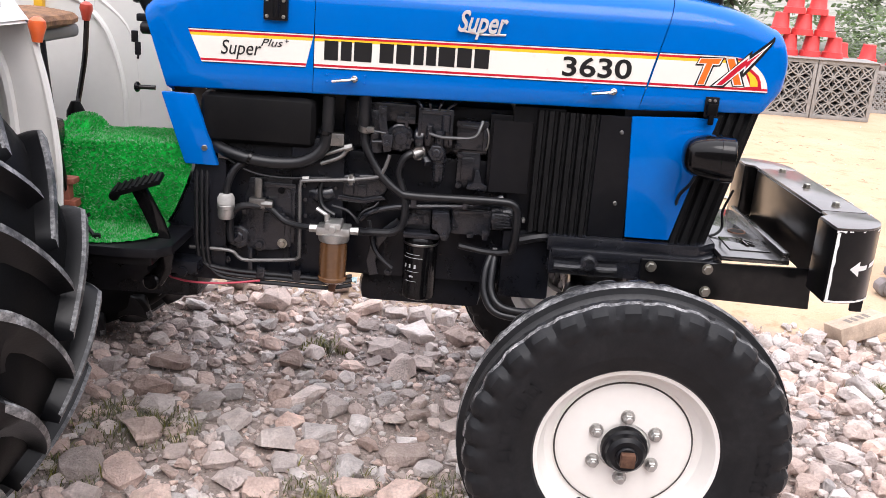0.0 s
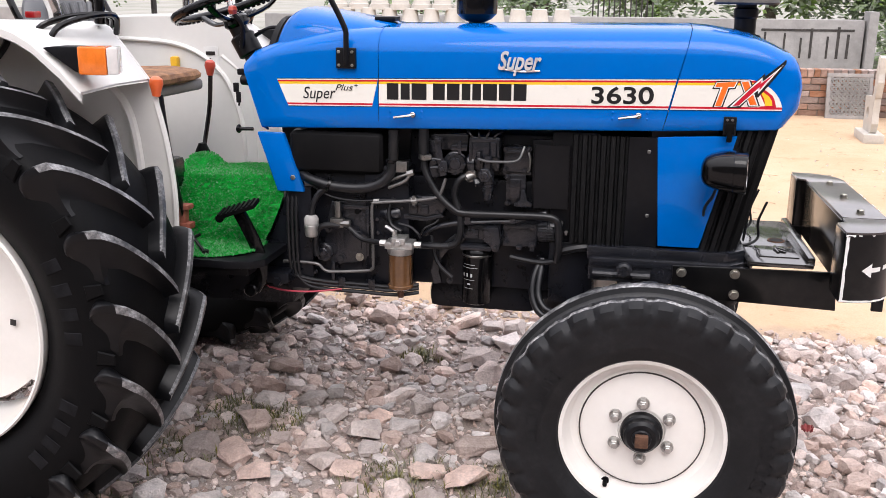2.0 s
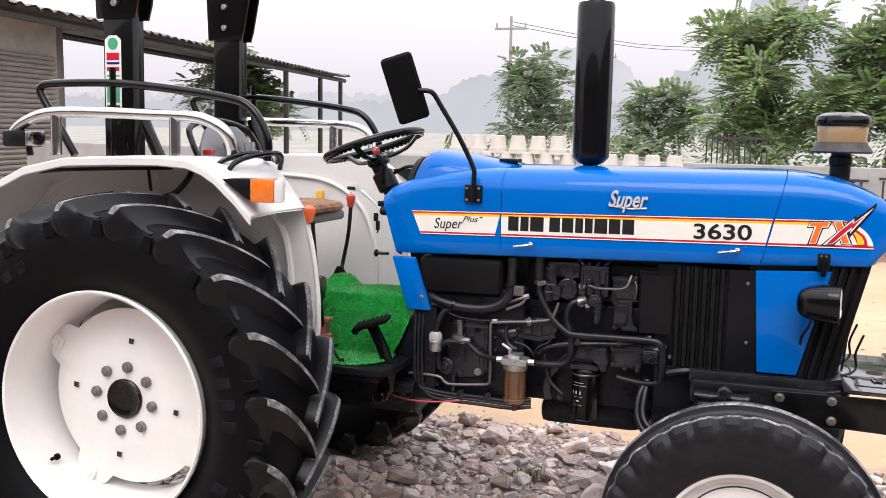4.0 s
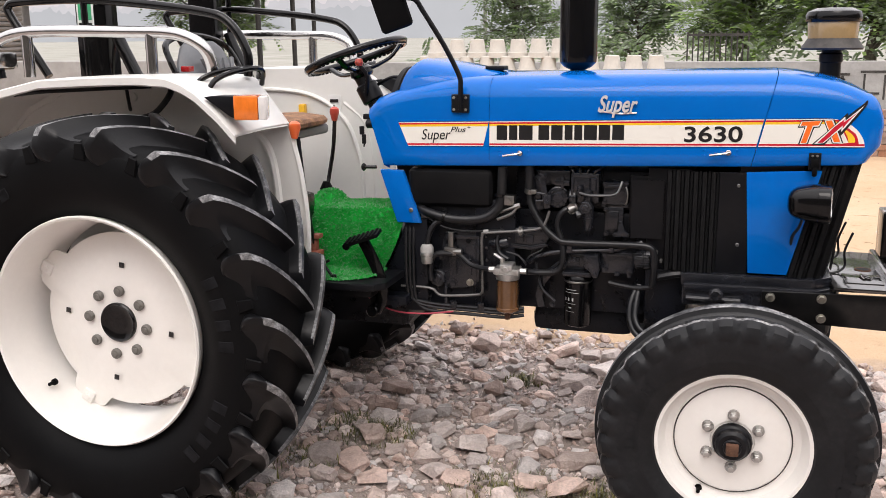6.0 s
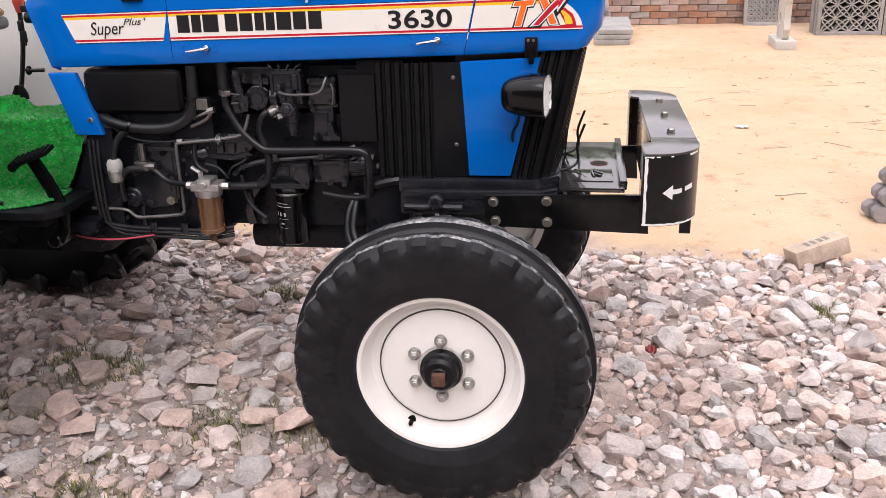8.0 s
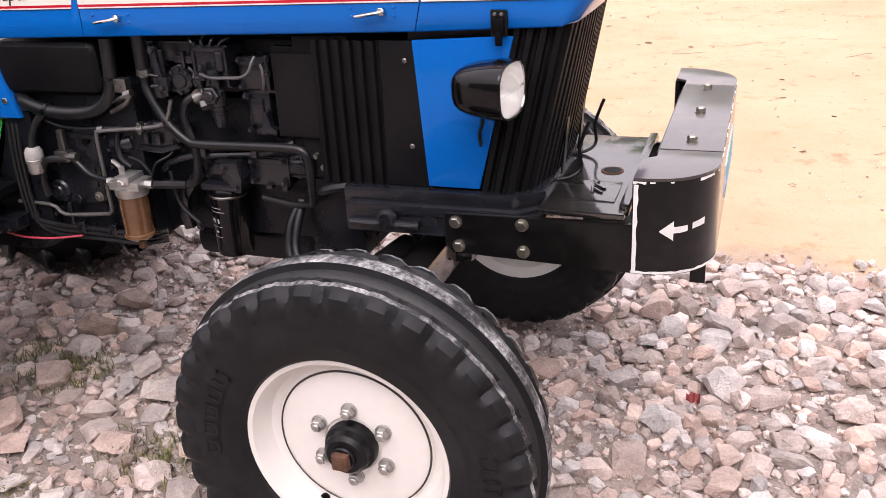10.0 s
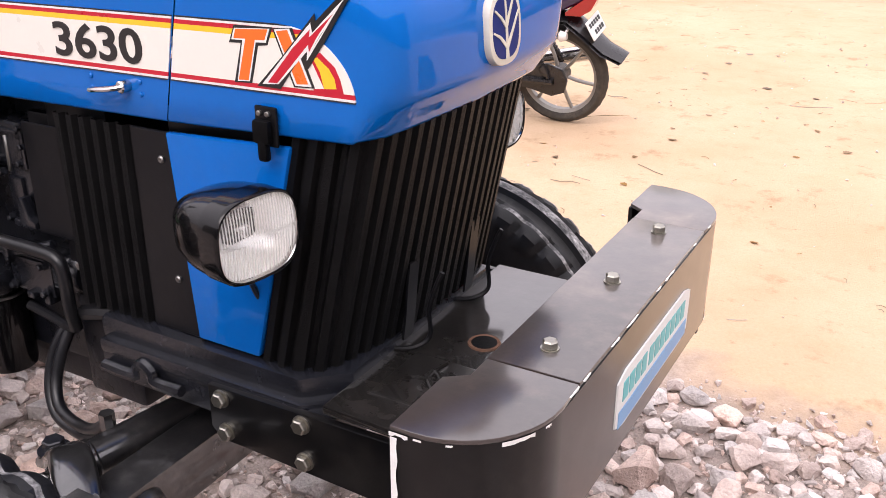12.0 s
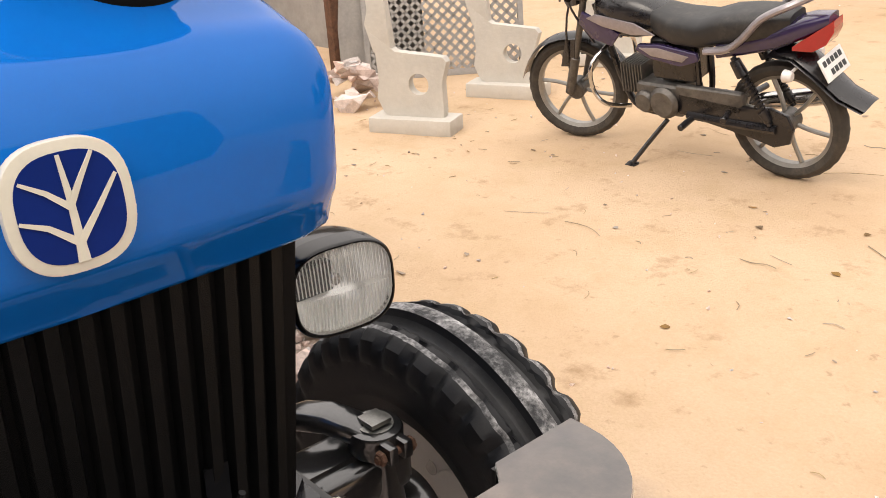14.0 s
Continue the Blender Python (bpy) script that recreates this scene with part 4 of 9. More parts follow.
for side in (1, -1):
    def sy(y):
        return y if side == 1 else mirror_y(y)
    s = Shape().prism([(0.466, 1.139), (0.690, 1.150), (0.606, 0.812), (0.487, 0.812)], sy(YS + 0.004), sy(YS + 0.016), bevel=0.003)
    part("side_panel", s, BLUE2, tractor)
    louvers = [(0.220, sy(YS + 0.018)), (0.385, sy(YS + 0.018))]
    if side == -1:
        louvers = louvers[::-1]
    corrugated(louvers, louvers, 0.806, 1.136, 0.028, 0.010, "side_screen")
    s = Shape().box((0.385, sy(YS + 0.012), 0.806), (0.484, sy(YS + 0.020), 1.136), 0.002, 1)
    part("screen_plate", s, BLACK, tractor)
    for zz, xx in ((1.094, 0.445), (0.902, 0.451)):
        part("screw", Shape().cyl((xx, sy(YS + 0.014), zz), (xx, sy(YS + 0.007), zz), 0.006, seg=10, bevel=0.002), STEEL, tractor)
    # headlamp on the panel: a round-backed shell that faces forward
    cx, cz, yl = (0.652, 1.063, 2.334) if side == 1 else (0.652, 1.046, 2.326)
    AY, AZ = 0.0690, 0.0580  # half width and half height of the shell
    outward = Matrix.Translation((cx, sy(yl), cz)) @ Matrix.Rotation(radians(-8), 4, "Z") @ Matrix.Translation((-cx, -sy(yl), -cz))
    rings = []
    for dx, q in ((-0.068, 0.10), (-0.0665, 0.32), (-0.062, 0.53), (-0.054, 0.69), (-0.042, 0.80), (-0.026, 0.88), (-0.008, 0.938), (0.008, 0.967), (0.0225, 0.985), (0.0235, 1.0), (0.052, 1.0), (0.056, 0.992), (0.058, 0.972), (0.0585, 0.945), (0.054, 0.93)):
        rings.append([outward @ Vector((cx + dx + 0.004 - 0.001 * pz / AZ * (q if dx > 0.02 else q * 0.4), sy(yl + py), cz + pz)) for py, pz in plaque(AY * q, AZ * q, 44, 3.0)])
    lamp = part("headlamp", Shape().loft(rings, caps=(True, False)), BLACKG, tractor)
    lean = outward @ Matrix.Translation((cx, sy(yl), cz)) @ Matrix.Rotation(radians(-1), 4, "Y")

    def in_lamp(dx, dy, dz):
        return lean @ Vector((dx, dy * (1 if side == 1 else -1), dz))
    rim_rings = [[in_lamp(dx, py, pz) for py, pz in plaque(AY * q, AZ * q, 44, 3.0)] for dx, q in ((0.054, 0.952), (0.0605, 0.95), (0.0615, 0.925), (0.0590, 0.905), (0.054, 0.90))]
    part("lamp_rim", Shape().loft(rim_rings, caps=(False, False)), CHROME, lamp)
    bowl = [[in_lamp(dx, py, pz) for py, pz in plaque(AY * 0.915 * q, AZ * 0.915 * q, 44, 2.2 + 0.8 * q)] for dx, q in ((0.056, 1.0), (0.042, 0.96), (0.026, 0.84), (0.012, 0.66), (0.003, 0.44), (-0.002, 0.24))]
    part("reflector", Shape().loft(bowl, caps=(False, True)), REFLECT, lamp)
    s = Shape()
    for k in range(27):  # ribbed glass, with a plain strip above the middle
        u = -0.059 + 0.118 * k / 26
        h = AZ * 0.88 * (1 - abs(u / (AY * 0.92)) ** 3.0) ** (1 / 3.0)
        for lo, hi in ((-1.0, -0.10), (0.06, 1.0)):
            s.tube([in_lamp(0.0575 + 0.003 * (1 - lo * lo), u, h * lo), in_lamp(0.0595, u, h * (lo + hi) / 2), in_lamp(0.0575 + 0.003 * (1 - hi * hi), u, h * hi)], 0.00085, 5, 1)
    part("lens_rib", s, LENSRIB, lamp).visible_shadow = False
    lens = [[in_lamp(dx, py, pz) for py, pz in plaque(AY * 0.93 * q, AZ * 0.93 * q, 44, 3.0)] for dx, q in ((0.054, 1.0), (0.058, 0.97), (0.0605, 0.8), (0.0615, 0.3))]
    part("lamp_lens", Shape().loft(lens, caps=(False, True)), LENS, lamp).visible_shadow = False
    s = Shape().cyl(in_lamp(-0.002, 0, 0.002), in_lamp(0.030, 0, 0.002), 0.007, 0.006, seg=16, bevel=0.002).cyl(in_lamp(0.030, 0, 0.002), in_lamp(0.038, 0, 0.002), 0.009, seg=16, bevel=0.003)
    part("bulb", s, CHROME, lamp)
    s = Shape().box((cx - 0.02, sy(2.37) - 0.05, cz - 0.02), (cx + 0.015, sy(2.37) + 0.05, cz + 0.02), 0.004)
    part("lamp_bracket", s, BLACK, tractor)
    s = Shape().tube([in_lamp(-0.02, 0.02, -0.052), in_lamp(-0.03, 0.045, -0.085), in_lamp(-0.05, 0.07, -0.12), in_lamp(-0.055, 0.09, -0.16)], 0.0045, 8)
    part("lamp_cable", s, HOSE, tractor)

part("fan_plate", Shape().box((0.108, 2.4495, 0.903), (0.214, 2.4535, 1.100), 0.001, 1), BLACK, tractor)

# ---- front casting, bolted rails, tray and bumper ----
s = Shape()
s.box((0.285, CY - 0.283, 0.70), (0.76, CY + 0.283, 0.765), 0.008)
s.prism([(0.278, CY - 0.272), (0.690, CY - 0.272), (0.748, CY - 0.215), (0.748, CY + 0.215), (0.690, CY + 0.272), (0.278, CY + 0.272)], 0.76, 0.806, axis="z", bevel=0.012)
s.prism([(0.290, CY - 0.290), (0.700, CY - 0.288), (0.770, CY - 0.225), (0.770, CY + 0.225), (0.700, CY + 0.288), (0.290, CY + 0.290)], 0.748, 0.774, axis="z", bevel=0.008)
for yy in (CY - 0.292, CY + 0.292):
    s.tube([(0.30, yy, 0.728), (0.372, yy, 0.728), (0.378, yy, 0.745), (0.392, yy, 0.755), (0.408, yy, 0.745), (0.414, yy, 0.728), (0.47, yy, 0.728)], 0.010, 8)
    s.cyl((0.392, yy - 0.006, 0.735), (0.392, yy + 0.006, 0.735), 0.018, bevel=0.004)
part("front_casting", s, ENGINE2, tractor)
for side in (1, -1):
    def sy(y):
        return y if side == 1 else mirror_y(y)
    s = Shape().prism([(0.534, 0.765), (0.992, 0.772), (1.000, 0.658), (0.552, 0.672), (0.534, 0.69)], sy(2.382), sy(2.396), bevel=0.002)
    part("side_rail", s, BUMPM, tractor)
    for bx, bz in ((0.560, 0.747), (0.712, 0.751), (0.566, 0.690), (0.714, 0.688)):
        part("bolt", Shape().cyl((bx, sy(2.383), bz), (bx, sy(2.379), bz), 0.0150, seg=20).cyl((bx, sy(2.379), bz), (bx, sy(2.370), bz), 0.0125, seg=6, bevel=0.002), BOLTM, tractor)
# tray over the rails
s = Shape().box((0.745, CY - 0.292, 0.776), (0.930, CY + 0.270, 0.790), 0.004).box((0.915, CY - 0.27, 0.776), (0.938, CY + 0.265, 0.806), 0.008)
s.prism([(0.785, CY - 0.23), (0.900, CY - 0.23), (0.900, CY - 0.10), (0.785, CY - 0.10)], 0.788, 0.794, axis="z", bevel=0.003)
s.tube([(0.845, CY - 0.19, 0.795), (0.84, CY - 0.15, 0.797), (0.845, CY - 0.11, 0.795)], 0.004, 6).tube([(0.865, CY - 0.185, 0.795), (0.845, CY - 0.165, 0.797)], 0.004, 6).tube([(0.868, CY - 0.16, 0.795), (0.845, CY - 0.14, 0.797)], 0.004, 6)
part("weight_tray", s, TRAYM, tractor)
# no opening is cut: a black disc paints the hole's dark inside
part("tray_hole", Shape().cyl((0.862, CY - 0.018, 0.788), (0.862, CY - 0.018, 0.7925), 0.021, seg=20), RUBBER, tractor)
part("tray_hole_ring", Shape().lathe([(0.019, 0.792), (0.026, 0.7925), (0.027, 0.790)], (0.862, CY - 0.018, 0), (0, 0, 1), 20), RUST, tractor)
# bumper: bent plate with a top plate
outer = [(0.968, 2.222)]
for k in range(11):
    a = math.pi / 2 * k / 10
    outer.append((0.995 + 0.125 * math.sin(a), 2.222 + 0.130 * (1 - math.cos(a))))
outer_full = outer + [(x, mirror_y(y)) for x, y in outer[::-1]]


def inset(line, d):
    out = []
    for i, p in enumerate(line):
        a, b = Vector(line[max(i - 1, 0)]), Vector(line[min(i + 1, len(line) - 1)])
        t = (b - a).normalized()
        out.append((p[0] - t.y * d, p[1] + t.x * d))
    return out


inn = inset(outer_full, 0.008)
s = Shape()
for zz0, zz1 in ((0.735, 0.925),):
    s.loft([[Vector((x, y, z)) for x, y in ln] for ln, z in ((inn, zz0), (outer_full, zz0), (outer_full, zz1), (inn, zz1), (inn, zz0))], closed=False)
part("bumper_plate", s, BUMPM, tractor)
s = Shape()
near_cap = [p for p in outer] + [(1.118, 2.405), (0.995, 2.405), (0.995, 2.36), (0.968, 2.34)]
s.prism(near_cap, 0.924, 0.931, axis="z", bevel=0.002)
s.prism([(x, mirror_y(y)) for x, y in near_cap], 0.924, 0.931, axis="z", bevel=0.002)
s.prism([(0.995, 2.407), (1.118, 2.407), (1.118, mirror_y(2.407)), (0.995, mirror_y(2.407))], 0.924, 0.932, axis="z", bevel=0.002)
part("bumper_top", s, BUMPTOP, tractor)
part("bumper_web", Shape().box((0.990, 2.40, 0.745), (0.998, mirror_y(2.40), 0.925), 0.002), BUMPM, tractor)
for y0, y1 in ((2.226, 2.345), (mirror_y(2.345), mirror_y(2.226))):
    part("end_plate", Shape().box((0.966, y0, 0.735), (0.974, y1, 0.925), 0.002), BUMPM, tractor)
for y0, y1 in ((2.30, 2.312), (mirror_y(2.312), mirror_y(2.30))):
    part("bumper_tongue", Shape().box((1.075, y0, 0.69), (1.105, y1, 0.80), 0.002), BUMPM, tractor)
for by in (2.464, 2.69, 2.909):
    part("bolt", Shape().cyl((1.054, by, 0.931), (1.054, by, 0.934), 0.0125, seg=16).cyl((1.054, by, 0.933), (1.054, by, 0.945), 0.0105, seg=6, bevel=0.002), BOLTM, tractor)
# white paint marks on the bumper's ends
for side in (1, -1):
    def sy(y):
        return y if side == 1 else mirror_y(y)
    rg = random.Random(3)
    edge = [[Vector((0.9695, sy(2.222) - 0.0015 * side, 0.738 + 0.180 * k / 12)), Vector((0.9775 + rg.uniform(-0.0015, 0.0015), sy(2.222) - 0.0015 * side, 0.738 + 0.180 * k / 12))] for k in range(13)]
    part("paint_line", Shape().loft(edge, closed=False), D_WHT, tractor)
    P = [Vector((x, sy(y), 0)) for x, y in outer]

    def on_plate(i, f, z, d=0.0013):
        a, b = P[i], P[i + 1]
        nrm = Vector((b.y - a.y, -(b.x - a.x), 0)).normalized() * d * side
        return a + (b - a) * f + nrm + Vector((0, 0, z))
    low = [[on_plate(i, f, 0.7365), on_plate(i, f, 0.7415 + rg.uniform(-0.001, 0.0015))] for i in range(len(P) - 1) for f in (0.0, 0.5)]
    part("paint_line", Shape().loft(low, closed=False), D_WHT, tractor)
    for i0, f0, i1, f1, hgt in ((0, 0.0, 0, 0.9, 0.006), (1, 0.2, 1, 0.7, 0.004), (3, 0.1, 3, 0.5, 0.003), (6, 0.2, 8, 0.3, 0.006), (9, 0.1, 9, 0.6, 0.004)):
        chip = []
        for k in range(7):
            u = (i0 + f0) + (i1 + f1 - i0 - f0) * k / 6
            i = min(int(u), len(P) - 2)
            chip.append([on_plate(i, u - i, 0.9245), on_plate(i, u - i, 0.9245 - hgt * rg.uniform(0.5, 1.0))])
        part("paint_chip", Shape().loft(chip, closed=False), D_WHT, tractor)

    def wrap(u, z):
        """A point on the bent plate, u metres along it from its rear edge."""
        L = 0.0
        for a, b in zip(outer_full, outer_full[1:]):
            d = math.dist(a, b)
            if L + d >= u:
                f = (u - L) / d
                x, y = a[0] + (b[0] - a[0]) * f, a[1] + (b[1] - a[1]) * f
                t = Vector((b[0] - a[0], b[1] - a[1])).normalized()
                return Vector((x + t.y * 0.0014, sy(y - t.x * 0.0014), z))
            L += d
    s = Shape()
    for poly in ([(0.050, 0.826), (0.078, 0.846), (0.078, 0.834), (0.092, 0.834), (0.106, 0.835), (0.106, 0.823), (0.092, 0.821), (0.078, 0.821), (0.078, 0.806)], [(0.117, 0.837), (0.132, 0.840), (0.147, 0.843), (0.147, 0.829), (0.132, 0.827), (0.117, 0.825)]):
        if len(poly) == 9:
            s.add([wrap(*poly[i]) for i in (0, 1, 8)], [(0, 1, 2)])
            s.add([wrap(*poly[i]) for i in (2, 3, 6, 7)], [(0, 1, 2, 3)])
            s.add([wrap(*poly[i]) for i in (3, 4, 5, 6)], [(0, 1, 2, 3)])
        else:
            s.add([wrap(*poly[i]) for i in (0, 1, 4, 5)], [(0, 1, 2, 3)])
            s.add([wrap(*poly[i]) for i in (1, 2, 3, 4)], [(0, 1, 2, 3)])
    part("arrow_mark", s, D_WHT, tractor)
# dealer's sign on the bumper's front
SG0, SG1 = 2.545, 2.885
sign_poly = [(SG0, 0.855), (SG0, 0.785), (SG0 + 0.03, 0.775), (SG1 - 0.03, 0.775), (SG1, 0.785), (SG1, 0.855), (SG1 - 0.03, 0.865), (SG0 + 0.03, 0.865)]
sign = part("front_sign", Shape().prism(sign_poly, 1.119, 1.1225, axis="x"), D_WHT, tractor)
part("sign_bar", Shape().prism([(SG0 + 0.01, 0.779), (SG1 - 0.01, 0.779), (SG1 - 0.01, 0.806), (SG0 + 0.01, 0.806)], 1.1225, 1.1235, axis="x"), D_LBLUE, sign)
for k in range(11):
    yk = SG0 + 0.022 + (SG1 - SG0 - 0.05) / 11 * k + (0.006 if k > 3 else 0)
    part("sign_bar", Shape().prism([(yk, 0.818), (yk + 0.020, 0.818), (yk + 0.020, 0.848), (yk, 0.848)], 1.1225, 1.1235, axis="x"), D_TEAL, sign)
# chipped paint along the bumper's front edge
rg = random.Random(12)
yk = 2.37
while yk < 3.0:
    L = rg.uniform(0.008, 0.05)
    part("paint_chip", Shape().prism([(yk, 0.9325), (yk + L, 0.9325), (yk + L * 0.85, 0.9325 - rg.uniform(0.001, 0.004)), (yk + L * 0.5, 0.9325 - rg.uniform(0.0005, 0.003)), (yk + L * 0.2, 0.9325 - rg.uniform(0.001, 0.004))], 1.1195, 1.1212, axis="x"), D_WHT, tractor)
    yk += L + rg.uniform(0.012, 0.11)
# tension hooks by the grille
for dy in (-0.075, 0.125):
    s = Shape().tube([(0.735, CY + dy - 0.03, 0.79), (0.775, CY + dy - 0.02, 0.796), (0.798, CY + dy - 0.005, 0.815), (0.794, CY + dy, 0.86), (0.808, CY + dy, 0.905), (0.816, CY + dy + 0.003, 0.925)], 0.004, 6)
    s.loft([[Vector((x, CY + dy + w, z)) for w in (-0.014, 0.014)] + [Vector((x + 0.004, CY + dy + w, z)) for w in (0.014, -0.014)] for x, z in ((0.752, 0.80), (0.757, 0.84), (0.762, 0.90), (0.766, 0.935))])
    part("tension_hook", s, BLACK, tractor)


# ---- wheels ----
def lathe_mod(prof, seg, mod):
    """A turned form about y whose radius and height may change with the angle: mod(k, i) gives (dr, dy)."""
    s = Shape()
    rings = []
    for k in range(seg):
        a = 2 * math.pi * k / seg
        ring = []
        for i, (r, y) in enumerate(prof):
            dr, dy = mod(k, i)
            ring.append(Vector(((r + dr) * math.sin(a), y + dy, (r + dr) * math.cos(a))))
        rings.append(ring)
    R = [[s.bm.verts.new(p) for p in r] for r in rings]
    m = len(prof)
    for k in range(seg):
        a, b = R[k], R[(k + 1) % seg]
        for i in range(m - 1):
            s.bm.faces.new((a[i], b[i], b[i + 1], a[i + 1]))
    return s


# front tyre: three ribs, notched shoulders with blocks down the side; y runs from the outer side (negative) inwards
FT = [(0.212, -0.066), (0.222, -0.080), (0.240, -0.088), (0.258, -0.094), (0.262, -0.0955), (0.266, -0.0950), (0.285, -0.0995), (0.310, -0.101), (0.322, -0.100), (0.326, -0.0985), (0.340, -0.0965), (0.352, -0.0935), (0.366, -0.0905), (0.376, -0.086), (0.382, -0.078), (0.385, -0.068), (0.3855, -0.056), (0.378, -0.051), (0.370, -0.047), (0.367, -0.040), (0.367, -0.031), (0.371, -0.026), (0.383, -0.021), (0.396, -0.017), (0.398, -0.008)]
FTP = FT + [(r, -y) for r, y in FT[::-1]]
NF, PERF = 32, 8
SEGF = NF * PERF
wear = random.Random(31)
ragged = [(wear.uniform(0, 0.0025), wear.uniform(-0.0025, 0.0025)) for _ in range(SEGF)]


def front_mod(k, i):
    """Every eighth of a pitch: a cut at the shoulder, then a block that stands out on the side."""
    j = min(i, len(FTP) - 1 - i)
    sgn = -1 if i < len(FTP) / 2 else 1
    cutw = (1.0, 0.65, 0.12, 0.0, 0.0, 0.0, 0.12, 0.65)[(k + (4 if sgn > 0 else 0)) % PERF]
    dr, dy = 0.0, 0.0
    if 9 <= j <= 12:
        dy = sgn * 0.0075 * (1 - cutw) * (0.45 if j == 9 else 1.0)
    if 12 <= j <= 15:
        dr, dy = -0.0070 * cutw, dy - sgn * 0.0085 * cutw
    if j in (16, 17):
        dy += sgn * ragged[(k * 3 + j) % SEGF][1] * 1.4
    if j in (14, 15, 16):
        dr -= ragged[k][0]
    return (dr, dy)


front_tyre_mesh = mesh_of(lathe_mod(FTP, SEGF, front_mod), "front_tyre", FRONTRUB, 29)
front_tyre_mesh.materials.append(RIBTOP)
front_tyre_mesh.materials.append(GROOVE)
M_ = len(FTP) - 1
for idx, p in enumerate(front_tyre_mesh.polygons):
    j = idx % M_
    j = min(j, M_ - 1 - j)
    if j == 14 or j >= 23:
        p.material_index = 1
    elif 17 <= j <= 21:
        p.material_index = 2
s = Shape()
s.lathe([(0.216, 0.058), (0.222, 0.064), (0.2225, 0.070), (0.216, 0.073), (0.207, 0.071), (0.203, 0.062), (0.198, 0.040), (0.188, 0.024), (0.174, 0.018), (0.170, 0.018), (0.166, 0.022), (0.158, 0.026), (0.120, 0.030), (0.062, 0.034), (0.060, 0.030), (0.0, 0.030)], (0, 0, 0), (0, -1, 0), 72)
s.lathe([(0.200, 0.03), (0.198, -0.05), (0.216, -0.062), (0.2225, -0.070), (0.216, -0.073), (0.19, -0.05), (0.19, 0.02)], (0, 0, 0), (0, -1, 0), 72)
front_rim_mesh = mesh_of(s, "front_rim", CREAM, 30)
s = Shape().lathe([(0.1615, 0.0255), (0.1625, 0.0268), (0.1645, 0.0262), (0.1655, 0.0235)], (0, 0, 0), (0, -1, 0), 72)
rim_groove_mesh = mesh_of(s, "rim_groove", DARKM)
s = Shape().lathe([(0.054, 0.030), (0.056, 0.040), (0.054, 0.052), (0.048, 0.056), (0.046, 0.072), (0.038, 0.080), (0.0, 0.080)], (0, 0, 0), (0, -1, 0), 36)
s.cyl((0, -0.078, 0), (0, -0.088, 0), 0.026, seg=24, bevel=0.003)
front_hub_mesh = mesh_of(s, "front_hub", BLACK)
front_stub_mesh = mesh_of(Shape().box((-0.017, -0.104, -0.017), (0.017, -0.086, 0.017), 0.004), "hub_plug", RUST)
nut_mesh = mesh_of(Shape().cyl((0, -0.032, 0), (0, -0.038, 0), 0.017, seg=18).cyl((0, -0.036, 0), (0, -0.052, 0), 0.0135, seg=6, bevel=0.002).cyl((0, -0.05, 0), (0, -0.058, 0), 0.009, seg=12, bevel=0.002), "wheel_nut", ALU)
valve_mesh = mesh_of(Shape().cyl((0, -0.018, 0), (0, -0.045, 0), 0.006, seg=10, bevel=0.001).cyl((0, -0.012, 0), (0, -0.022, 0), 0.011, seg=12), "valve", RUBBER)
# raised marks on the tyre's side wall, the maker's name as plain blocks
front_letters = []
for a0, n, r in ((80, 4, 0.310), (168, 4, 0.305), (268, 5, 0.285)):
    for k in range(n):
        a = radians(a0 + k * 9.0)
        s = Shape()
        c = Vector((math.sin(a) * r, -0.1022, math.cos(a) * r))
        t, u = Vector((math.cos(a), 0, -math.sin(a))), Vector((math.sin(a), 0, math.cos(a)))
        for h0, h1, w in ((-0.017, -0.012, 0.015), (0.012, 0.017, 0.015)):
            s.add([c + t * -w + u * h0, c + t * w + u * h0, c + t * w + u * h1, c + t * -w + u * h1], [(0, 1, 2, 3)])
        for w0 in (-0.015, 0.010):
            s.add([c + t * w0 + u * -0.017, c + t * (w0 + 0.005) + u * -0.017, c + t * (w0 + 0.005) + u * 0.017, c + t * w0 + u * 0.017], [(0, 1, 2, 3)])
        front_letters.append(mesh_of(s, "side_letter", FRONTRUB))
FW = (0.461, 2.003, 0.422)


def front_wheel(y, flip):
    M = Matrix.Translation((FW[0], y, FW[2] - (0.022 if flip else 0.0))) @ (Matrix.Rotation(math.pi, 4, "Z") if flip else Matrix()) @ Matrix.Rotation(radians(1.5), 4, "X")
    rim = child("front_wheel", front_rim_mesh, tractor, M)
    child("tyre", front_tyre_mesh, rim)
    for me in front_letters:
        child("side_letter", me, rim)
    child("rim_groove", rim_groove_mesh, rim)
    child("hub", front_hub_mesh, rim)
    child("hub_plug", front_stub_mesh, rim)
    for k in range(6):
        a = radians(60 * k)
        child("wheel_nut", nut_mesh, rim, Matrix.Translation((0.080 * math.sin(a), 0, 0.080 * math.cos(a))))
    child("valve", valve_mesh, rim, Matrix.Translation((-0.087, -0.003, -0.165)))


front_wheel(FW[1], False)
front_wheel(mirror_y(FW[1]), True)

# rear tyre carcass and lugs
RT = [(0.366, -0.115), (0.375, -0.135), (0.395, -0.150), (0.430, -0.172), (0.470, -0.186), (0.510, -0.192), (0.550, -0.190), (0.580, -0.184), (0.602, -0.176), (0.618, -0.160), (0.628, -0.125), (0.634, -0.06), (0.636, 0.0)]
RT = [(r, y * 1.12) for r, y in RT]
RTP = RT + [(r, -y) for r, y in RT[-2::-1]]
rear_tyre_mesh = mesh_of(lathe_mod(RTP, 112, lambda k, i: (0, 0)), "rear_tyre", RUBBER, 40)


